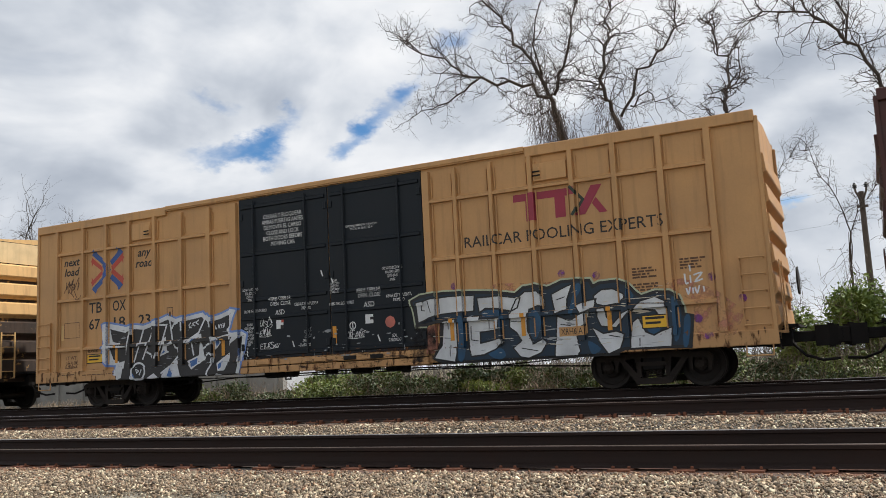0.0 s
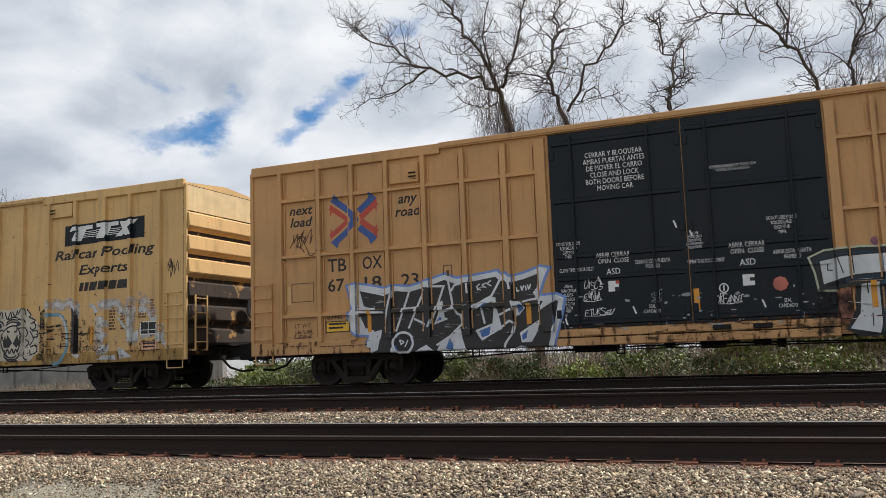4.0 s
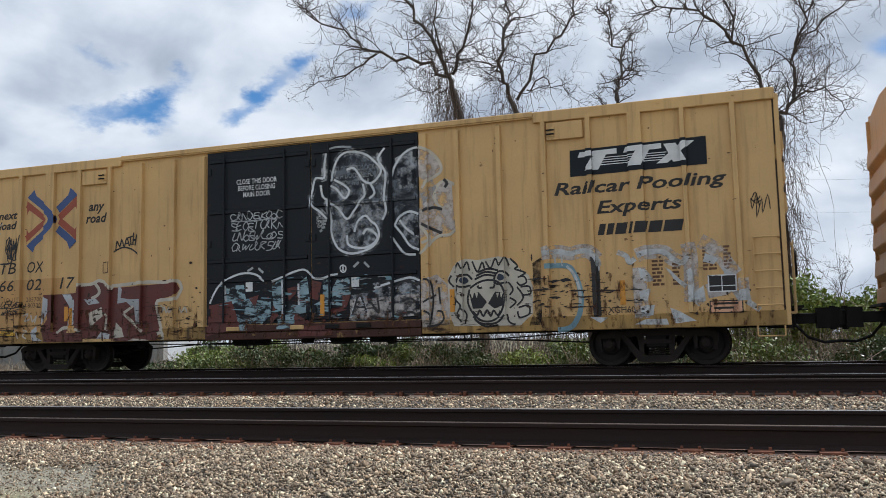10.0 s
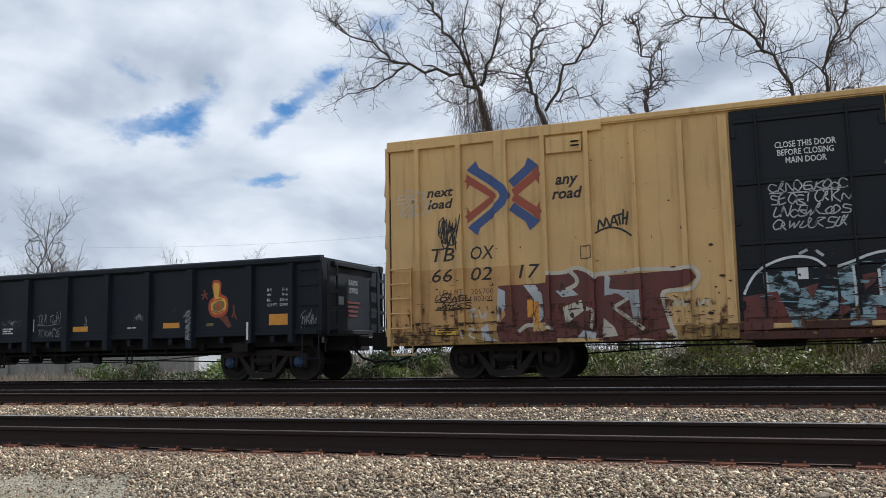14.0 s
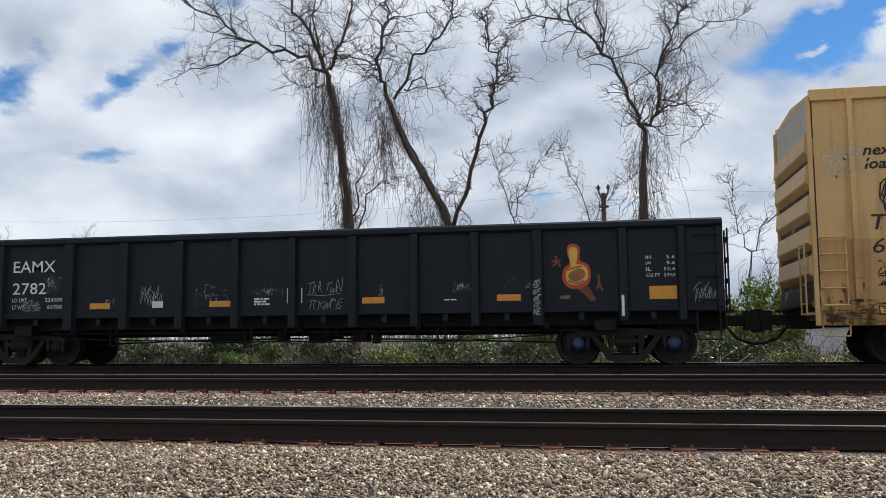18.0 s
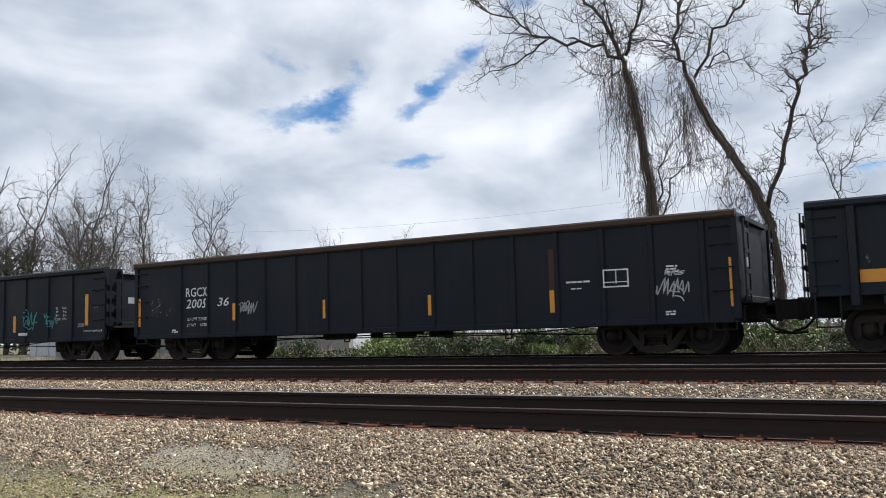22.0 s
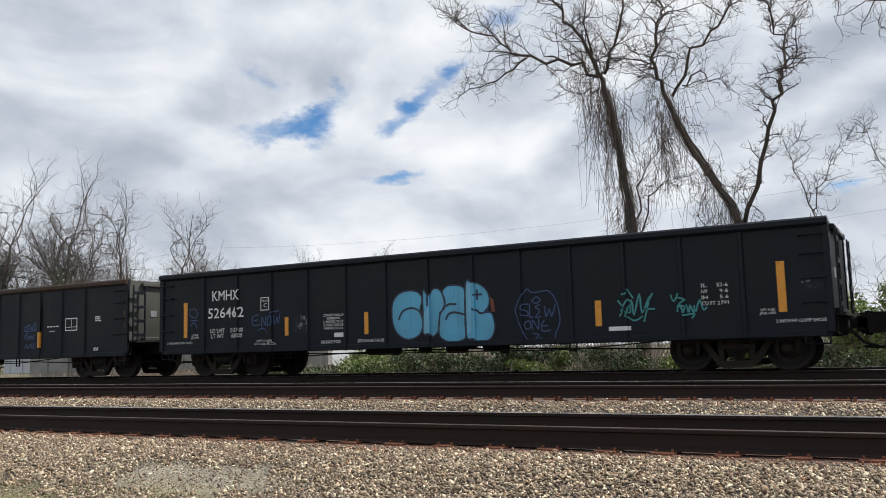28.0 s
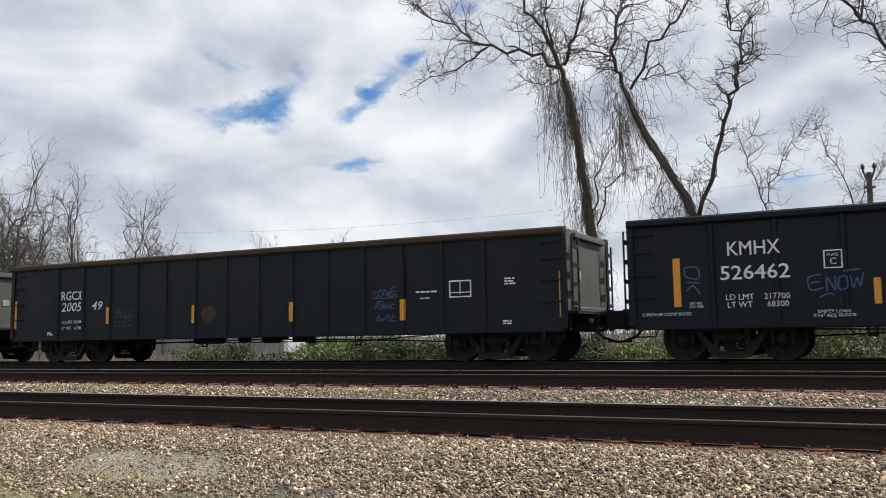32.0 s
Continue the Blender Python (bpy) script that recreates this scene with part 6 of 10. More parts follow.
    S1.fill([(5.34, 1.04), (5.59, 1.12), (5.56, 0.95), (5.42, 0.91)], G_COBALT, 5, "tag_highlight")
    S1.fill([(6.16, 1.51), (6.24, 1.53), (6.28, 1.43), (6.18, 1.35)], G_COBALT, 5, "tag_highlight")
    S1.fill([(6.24, 0.92), (6.36, 1.02), (6.33, 0.86), (6.25, 0.82)], G_COBALT, 5, "tag_highlight")
    S1.fill([(5.36, 1.49), (5.50, 1.60), (5.56, 1.58)], G_COBALT, 5, "tag_highlight")
    S1.fill([(3.42, 0.76), (3.49, 0.84), (3.57, 0.71)], G_COBALT, 5, "tag_highlight")
    S1.strokes([[(2.60, 2.04), (3.26, 1.88), (3.48, 1.95)], [(3.48, 1.95), (3.40, 1.79)], [(2.59, 1.62), (3.03, 1.60)], [(2.66, 1.55), (3.26, 1.51)], [(2.66, 1.45), (2.79, 1.18), (2.94, 1.17)], [(7.01, 1.37), (6.83, 0.91)], [(3.45, 1.96), (3.35, 1.60), (3.27, 1.17)], [(3.84, 1.93), (3.70, 1.57), (3.51, 1.11)], [(3.70, 1.57), (4.02, 1.58)], [(4.18, 1.94), (4.00, 1.58), (3.80, 1.16)], [(4.20, 2.00), (4.61, 1.98), (4.45, 1.57), (4.25, 1.17)], [(4.63, 2.15), (4.71, 2.09), (4.80, 1.55), (4.88, 1.41), (4.96, 1.38), (5.00, 1.21), (4.68, 0.93), (4.43, 0.79)], [(3.93, 1.35), (4.18, 1.23), (4.12, 1.09)], [(4.49, 1.44), (4.82, 1.53)], [(4.77, 1.87), (4.84, 1.98), (5.09, 2.05)], [(5.84, 2.06), (5.63, 1.72), (5.24, 1.54), (5.23, 1.46)], [(5.13, 2.01), (5.14, 1.80)], [(5.40, 1.50), (5.47, 1.18)], [(5.72, 1.32), (6.04, 1.44)], [(5.28, 1.06), (5.42, 0.87), (6.01, 1.21), (6.11, 1.15), (6.06, 0.98), (5.90, 0.78), (5.87, 0.68)], [(6.00, 2.01), (6.03, 1.83)], [(6.05, 1.60), (6.13, 1.29)], [(6.28, 1.57), (6.56, 1.62)], [(6.66, 2.15), (6.59, 1.81), (6.52, 1.73), (6.64, 1.60), (6.59, 1.36)]], 0.045, G_EDGEWHITE, 5, "tag_line", False, smooth=False)
    S1.strokes([[(3.90, 0.86), (3.86, 0.75), (3.78, 0.68), (3.67, 0.68), (3.55, 0.68), (3.47, 0.75), (3.44, 0.87), (3.48, 0.98), (3.56, 1.06), (3.68, 1.08), (3.79, 1.05), (3.87, 0.97)]], 0.050, G_EDGEWHITE, 6, "tag_disc", True, smooth=True)
    S1.fill([(3.89, 0.86), (3.85, 0.75), (3.77, 0.68), (3.67, 0.68), (3.56, 0.68), (3.48, 0.76), (3.45, 0.87), (3.49, 0.97), (3.57, 1.05), (3.68, 1.07), (3.78, 1.04), (3.86, 0.96)], G_BLACK, 5, "tag_disc")
    S1.strokes([[(3.60, 0.93), (3.64, 0.82)], [(3.62, 0.93), (3.70, 0.88), (3.64, 0.85)], [(3.72, 0.78), (3.79, 0.92)], [(5.33, 1.94), (5.35, 1.85)], [(5.39, 1.98), (5.33, 1.91), (5.41, 1.85)], [(5.54, 1.99), (5.45, 1.95), (5.53, 1.89)], [(5.64, 2.03), (5.56, 1.97), (5.64, 1.92)], [(6.16, 1.86), (6.17, 1.78), (6.21, 1.80)], [(6.25, 1.88), (6.27, 1.80), (6.31, 1.89)], [(6.34, 1.88), (6.36, 1.79)], [(6.39, 1.90), (6.41, 1.81), (6.45, 1.91)]], 0.028, G_EDGEWHITE, 6, "tag_line", False, smooth=True)
    S1.fill([(6.34, 1.53), (6.44, 1.53), (6.44, 1.14), (6.34, 1.12)], M_AMBER, 7, "reflective_strip")


def tag_white_outline():
    S2.fill([(9.88, 3.91), (9.94, 4.38), (10.29, 4.53), (10.67, 4.45), (10.99, 4.11), (11.06, 3.10), (10.90, 2.62), (10.59, 2.39), (10.11, 2.48), (9.85, 2.92), (9.74, 3.55)], G_MIST, 1, "spray_haze")
    S2.fill([(11.22, 3.76), (11.30, 4.16), (11.60, 4.45), (11.80, 4.48), (11.80, 2.36), (11.60, 2.47), (11.31, 2.94)], G_MIST, 1, "spray_haze")
    S2.fill([(9.87, 3.11), (10.24, 3.15), (10.79, 2.97), (10.88, 2.62), (10.55, 2.42), (10.11, 2.51)], G_HAZE, 2, "spray_haze")
    S2.fill([(11.30, 4.30), (11.57, 4.43), (11.78, 4.39), (11.78, 3.66), (11.40, 3.66)], G_HAZE, 2, "spray_haze")
    S2.fill([(10.37, 3.48), (10.99, 3.44), (11.04, 3.08), (10.79, 2.93), (10.45, 3.16)], G_HAZE, 2, "spray_haze")
    S2.fill([(11.33, 2.96), (11.60, 3.16), (11.79, 3.08), (11.79, 2.44), (11.57, 2.59)], G_HAZE, 2, "spray_haze")
    S2.strokes([[(9.74, 4.55), (9.70, 4.28), (9.69, 4.03), (9.49, 4.03), (9.42, 3.79), (9.36, 3.51), (9.59, 3.31), (9.75, 3.15)], [(9.74, 3.55), (9.85, 3.17), (9.85, 2.90), (9.91, 2.67), (10.05, 2.48), (10.32, 2.39), (10.59, 2.43), (10.82, 2.54), (10.93, 2.74), (10.87, 2.94), (10.76, 3.03), (10.63, 3.16), (10.46, 3.06), (10.38, 2.84)], [(9.86, 3.94), (9.92, 4.22), (10.06, 4.46), (10.31, 4.54), (10.64, 4.45), (10.85, 4.28), (10.99, 4.11), (10.94, 3.96), (10.77, 3.83), (10.59, 3.90), (10.48, 4.06), (10.37, 4.18), (10.21, 4.16)], [(9.84, 3.85), (9.98, 3.76), (10.16, 3.56), (10.27, 3.70), (10.15, 3.84), (9.92, 3.97)], [(10.58, 3.83), (10.62, 3.61), (10.53, 3.49), (10.38, 3.29), (10.21, 3.12), (10.01, 3.36), (9.84, 3.47)], [(11.08, 4.54), (11.00, 4.45), (10.93, 4.31), (11.07, 4.07), (11.09, 3.88), (11.05, 3.56), (11.09, 3.24), (11.01, 3.05)], [(10.76, 3.81), (10.84, 3.62), (10.72, 3.51)], [(10.57, 2.78), (10.66, 2.88), (10.81, 2.81), (10.89, 2.67), (10.71, 2.52), (10.47, 2.50), (10.24, 2.58), (10.21, 2.78)], [(9.61, 3.88), (9.66, 3.63), (9.83, 3.52)]], 0.048, G_EDGEWHITE, 3, "tag_line", False, smooth=True)
    S2.strokes([[(9.74, 4.55), (9.70, 4.28), (9.69, 4.03), (9.49, 4.03), (9.42, 3.79), (9.36, 3.51), (9.59, 3.31), (9.75, 3.15)], [(9.74, 3.55), (9.85, 3.17), (9.85, 2.90), (9.91, 2.67), (10.05, 2.48), (10.32, 2.39), (10.59, 2.43), (10.82, 2.54), (10.93, 2.74), (10.87, 2.94), (10.76, 3.03), (10.63, 3.16), (10.46, 3.06), (10.38, 2.84)], [(9.86, 3.94), (9.92, 4.22), (10.06, 4.46), (10.31, 4.54), (10.64, 4.45), (10.85, 4.28), (10.99, 4.11), (10.94, 3.96), (10.77, 3.83), (10.59, 3.90), (10.48, 4.06), (10.37, 4.18), (10.21, 4.16)], [(9.84, 3.85), (9.98, 3.76), (10.16, 3.56), (10.27, 3.70), (10.15, 3.84), (9.92, 3.97)], [(10.58, 3.83), (10.62, 3.61), (10.53, 3.49), (10.38, 3.29), (10.21, 3.12), (10.01, 3.36), (9.84, 3.47)], [(11.08, 4.54), (11.00, 4.45), (10.93, 4.31), (11.07, 4.07), (11.09, 3.88), (11.05, 3.56), (11.09, 3.24), (11.01, 3.05)]], 0.150, G_HAZE, 2, "spray_haze", False, smooth=True)
    S2.strokes([[(11.23, 3.94), (11.30, 4.14), (11.44, 4.33), (11.61, 4.45), (11.80, 4.49)], [(11.28, 2.92), (11.39, 3.09), (11.60, 3.18), (11.80, 3.12)], [(11.28, 2.92), (11.45, 2.71), (11.60, 2.49), (11.80, 2.39)], [(11.20, 2.70), (11.38, 2.45), (11.52, 2.32), (11.73, 2.30)], [(11.39, 3.02), (11.51, 2.86), (11.71, 2.70)]], 0.048, G_EDGEWHITE, 3, "tag_line", False, smooth=True)
    S2.strokes([[(9.80, 4.63), (10.01, 4.66), (10.34, 4.63)], [(9.65, 3.12), (9.75, 3.11)], [(9.63, 3.06), (9.73, 3.05)], [(9.62, 2.97), (9.71, 2.98)], [(9.58, 2.89), (9.64, 2.93)]], 0.050, G_GREY, 3, "tag_line", False, smooth=True)
    S2.fill([(11.81, 3.15), (11.94, 3.38), (12.10, 3.66), (12.36, 3.80), (12.51, 3.66), (12.54, 3.07), (12.59, 2.77), (12.44, 2.65), (12.18, 2.61), (12.00, 2.69), (11.81, 2.58)], G_PALEWASH, 1, "spray_haze")
    S2.fill([(11.81, 4.48), (12.02, 4.40), (12.23, 4.19), (12.28, 3.96), (12.13, 3.85), (11.94, 3.79), (11.81, 3.90)], G_PALEWASH, 1, "spray_haze")
    S2.fill([(11.84, 3.53), (11.94, 3.77), (12.10, 3.81), (12.18, 3.63), (12.02, 3.38), (11.86, 3.24)], G_HAZE, 2, "spray_haze")
    S2.strokes([[(11.81, 4.49), (12.05, 4.39), (12.25, 4.17), (12.29, 3.97), (12.14, 3.85), (12.02, 3.80), (11.90, 3.63)], [(12.59, 2.77), (12.44, 2.66), (12.23, 2.65), (12.06, 2.54), (11.94, 2.39), (11.81, 2.30)], [(12.57, 3.66), (12.36, 3.76), (12.18, 3.63), (12.15, 3.37), (12.30, 3.18)], [(11.87, 2.52), (12.02, 2.59), (11.94, 2.76), (11.84, 2.87)]], 0.06, G_CREAM, 2, "tag_line", False, smooth=True)
    S2.strokes([[(12.30, 3.18), (12.10, 3.23), (11.90, 3.17)], [(11.87, 2.91), (12.07, 2.80), (12.28, 2.70)], [(12.34, 3.79), (12.41, 3.70), (12.36, 3.62)]], 0.060, G_CHAR, 3, "tag_line", False, smooth=True)


def tag_maroon():
    S2.fill([(2.36, 1.83), (3.31, 1.85), (3.33, 2.03), (3.69, 2.04), (3.96, 2.11), (4.22, 1.92), (5.19, 1.95), (6.00, 1.98), (6.10, 1.83), (5.95, 1.68), (5.51, 1.62), (5.54, 1.22), (5.61, 0.89), (5.53, 0.71), (4.66, 0.71), (4.22, 0.72), (3.82, 0.72), (2.36, 0.73), (2.28, 1.00), (2.50, 1.26)], G_MAROON, 2, "tag_letter", "maroon spray-painted letters with white edges")
    S2.fill([(2.36, 1.79), (2.50, 1.72), (2.50, 1.41), (2.32, 1.12), (2.34, 1.51)], G_WHITE, 4, "tag_highlight")
    S2.fill([(2.85, 1.83), (3.09, 1.82), (3.22, 1.63), (3.24, 1.22), (3.11, 1.02), (3.02, 1.10), (3.06, 1.54)], G_WHITE, 4, "tag_highlight")
    S2.fill([(3.48, 1.69), (3.81, 1.70), (3.93, 1.59), (3.61, 1.56)], G_WHITE, 4, "tag_highlight")
    S2.fill([(4.44, 1.99), (4.54, 1.89), (4.51, 1.69), (4.75, 1.65), (5.07, 1.64), (5.08, 1.09), (4.94, 1.05), (4.88, 1.42), (4.67, 1.59), (4.42, 1.56)], G_WHITE, 4, "tag_highlight")
    S2.fill([(3.82, 0.72), (4.01, 0.93), (4.25, 0.87), (4.22, 0.72)], G_WHITE, 4, "tag_highlight")
    S2.fill([(1.96, 1.01), (2.11, 1.11), (2.14, 0.85), (2.33, 0.76), (2.02, 0.77)], G_WHITE, 4, "tag_highlight")
    S2.fill([(3.62, 1.37), (3.98, 1.50), (4.02, 1.29), (3.82, 1.16), (3.67, 1.02)], G_CREAM, 4, "tag_highlight")
    S2.fill([(4.39, 1.14), (4.59, 0.96), (4.65, 0.80), (4.36, 0.78)], G_CREAM, 4, "tag_highlight")
    S2.fill([(4.74, 0.71), (4.90, 0.76), (5.18, 0.74), (5.33, 0.71)], G_CREAM, 4, "tag_highlight")
    S2.fill([(4.63, 1.32), (4.88, 1.47), (4.93, 1.15)], G_MAROON, 5, "tag_letter")
    S2.fill([(3.85, 1.13), (4.01, 1.26), (4.17, 1.31), (4.14, 0.95), (3.94, 0.91)], G_MAROON, 5, "tag_letter")
    S2.strokes([[(3.32, 2.03), (3.69, 2.04), (3.89, 2.11), (4.12, 2.03), (4.28, 1.90)], [(3.78, 2.05), (3.90, 1.91), (3.88, 1.79), (3.69, 1.70)], [(4.25, 1.97), (4.67, 1.99), (5.19, 2.02), (5.70, 2.00), (6.04, 2.01), (6.14, 1.86), (6.08, 1.72), (5.96, 1.61), (5.51, 1.58), (5.53, 1.31), (5.61, 1.00), (5.66, 0.87)], [(2.74, 0.93), (2.93, 1.05), (3.31, 1.00), (3.39, 0.93)], [(4.59, 1.34), (4.82, 1.15), (5.13, 0.91)], [(4.60, 1.34), (4.86, 1.48)], [(4.15, 0.95), (4.18, 1.27), (4.06, 1.33)], [(5.53, 0.85), (5.66, 0.87), (5.68, 0.71)]], 0.075, G_CREAM, 4, "tag_edge", False, smooth=True)
    S2.fill([(2.92, 1.54), (3.03, 1.54), (3.03, 1.20), (2.92, 1.20)], M_AMBER, 6, "reflective_strip")
    S2.fill([(3.03, 1.10), (3.29, 1.09), (3.29, 0.93), (3.03, 0.93)], M_YEL, 5, "fresh_patch")
    S2.fill([(3.50, 0.79), (4.36, 0.76), (4.36, 0.71), (3.50, 0.71)], M_YEL, 6, "fresh_patch")
    S2.strokes([[(5.59, 1.49), (5.67, 1.39), (5.62, 1.33), (5.69, 1.44), (5.75, 1.32), (5.82, 1.43), (5.87, 1.31), (5.94, 1.38)], [(6.09, 1.42), (6.15, 1.31), (6.23, 1.42), (6.29, 1.30)], [(1.69, 1.36), (1.84, 1.40), (1.76, 1.24), (1.90, 1.28)], [(1.93, 1.38), (1.99, 1.22), (2.10, 1.35), (2.05, 1.18)], [(1.53, 0.99), (1.59, 0.82)], [(1.70, 1.02), (1.82, 0.99), (1.73, 0.89), (1.85, 0.82)]], 0.050, G_CREAM, 4, "pen_tag", False, smooth=True)


def tag_door_band():
    S2.fill([(7.23, 1.86), (7.75, 1.85), (7.78, 1.64), (7.85, 1.41), (7.40, 1.32), (7.24, 1.46)], G_ICETHIN, 2, "tag_fill")
    S2.fill([(7.84, 1.53), (8.41, 1.48), (8.41, 1.17), (8.20, 1.00), (7.86, 1.01), (7.75, 1.18)], G_ICETHIN, 2, "tag_fill")
    S2.fill([(8.43, 1.84), (8.66, 1.91), (8.69, 1.41), (9.06, 1.37), (9.05, 1.82), (9.28, 1.96), (9.36, 1.22), (8.88, 1.16), (8.47, 1.34)], G_ICETHIN, 2, "tag_fill")
    S2.fill([(9.64, 1.88), (9.83, 1.88), (9.82, 1.21), (9.45, 1.19), (9.42, 1.36), (9.64, 1.46)], G_ICETHIN, 2, "tag_fill")
    S2.fill([(9.97, 1.87), (10.25, 1.90), (10.28, 1.56), (10.12, 1.32), (9.84, 1.35), (9.86, 1.69)], G_ICETHIN, 2, "tag_fill")
    S2.fill([(7.40, 1.27), (7.79, 1.16), (7.86, 0.86), (7.47, 0.89)], G_ICETHIN, 2, "tag_fill")
    S2.fill([(8.59, 1.16), (9.07, 1.20), (8.97, 0.89), (8.57, 0.87)], G_ICETHIN, 2, "tag_fill")
    S2.fill([(6.88, 1.43), (7.45, 1.51), (7.68, 0.91), (6.86, 0.77)], G_MAROON, 3, "tag_fill")
    S2.fill([(7.87, 1.56), (8.12, 1.62), (8.03, 1.35)], G_MAROON, 3, "tag_fill")
    S2.fill([(8.47, 1.39), (8.60, 1.16), (8.39, 0.96)], G_MAROON, 3, "tag_fill")
    S2.fill([(8.81, 1.73), (9.06, 1.77), (9.00, 1.60), (8.84, 1.47)], G_MAROON, 3, "tag_fill")
    S2.fill([(8.99, 1.20), (9.37, 1.00), (8.97, 0.93)], G_MAROON, 3, "tag_fill")
    S2.fill([(9.40, 1.88), (9.62, 1.82), (9.53, 1.45), (9.33, 1.51)], G_MAROON, 3, "tag_fill")
    S2.fill([(10.09, 1.53), (10.28, 1.55), (10.19, 1.31), (10.08, 1.25)], G_MAROON, 3, "tag_fill")
    S2.fill([(9.07, 0.92), (9.85, 0.94), (9.88, 0.72), (9.07, 0.71)], G_MAROON, 3, "tag_fill")
    S2.fill([(10.28, 1.53), (10.80, 1.61), (11.80, 1.77), (11.80, 1.09), (11.21, 1.01), (10.29, 1.00)], G_HAZE, 1, "tag_fill")
    S2.fill([(10.77, 1.76), (11.80, 1.87), (11.80, 1.51), (10.91, 1.42)], G_HAZE, 1, "tag_fill")
    S2.fill([(10.26, 1.44), (10.94, 1.47), (11.80, 1.51), (11.80, 1.07), (10.26, 1.03)], G_PALEWASH, 2, "tag_fill")
    S2.strokes([[(6.90, 1.47), (6.99, 1.66), (7.15, 1.87), (7.44, 2.03), (7.77, 2.10), (8.07, 2.05), (8.25, 1.90)], [(8.44, 1.89), (8.66, 1.96), (8.95, 2.07), (9.21, 2.11), (9.35, 2.01), (9.44, 1.92), (9.64, 1.90), (9.83, 1.96), (10.00, 1.98)], [(8.68, 1.91), (8.70, 1.42), (8.69, 1.16)], [(9.07, 1.82), (9.08, 1.37)], [(7.28, 1.85), (7.30, 1.52)], [(10.80, 1.66), (11.20, 1.76), (11.58, 1.84), (11.80, 1.77)], [(10.26, 1.02), (10.46, 1.49), (10.64, 1.19)]], 0.045, G_EDGEWHITE, 4, "tag_line", False, smooth=True)
    S2.strokes([[(10.31, 1.12), (10.48, 1.53), (10.63, 1.16)], [(10.40, 1.29), (10.60, 1.28)], [(10.65, 1.49), (10.90, 1.16), (10.86, 1.54)], [(10.99, 1.78), (11.18, 1.77), (11.19, 1.17)], [(10.98, 1.72), (11.17, 1.71)], [(11.31, 1.65), (11.47, 1.78), (11.80, 1.69)], [(11.37, 1.35), (11.60, 1.42), (11.80, 1.25)], [(11.27, 1.08), (11.61, 1.14), (11.80, 1.04)]], 0.045, G_BLACK, 4, "tag_line", False, smooth=True)
    S2.strokes([[(10.35, 2.11), (10.47, 2.21)], [(10.59, 2.20), (10.70, 2.09)], [(7.84, 2.14), (7.98, 2.21)], [(8.11, 2.19), (8.23, 2.09)]], 0.050, G_WHITE, 4, "tag_line", False, smooth=True)
    S2.strokes([[(10.11, 2.16), (10.17, 2.12), (10.17, 2.05), (10.11, 2.01), (10.06, 2.05), (10.05, 2.13)]], 0.030, M_WHITE, 4, "round_mark", True, smooth=True)
    S2.strokes([[(10.11, 2.14), (10.11, 2.04)]], 0.030, M_WHITE, 4, "round_mark", False, smooth=True)
    S2.strokes([[(11.89, 1.80), (12.00, 1.76), (12.05, 1.62), (12.07, 1.33), (12.00, 0.86)], [(11.88, 1.33), (12.13, 1.47)], [(12.15, 1.15), (12.25, 1.13), (12.28, 0.97), (12.15, 0.87), (11.94, 0.85)], [(12.19, 1.62), (12.22, 1.29)], [(11.89, 1.16), (12.02, 1.08), (12.02, 0.92)]], 0.04, G_BLACK, 3, "tag_line", False, smooth=True)
    S2.fill([(11.84, 1.77), (12.15, 1.88), (12.38, 1.67), (12.41, 0.86), (11.84, 0.83)], G_PALEWASH, 1, "tag_fill")


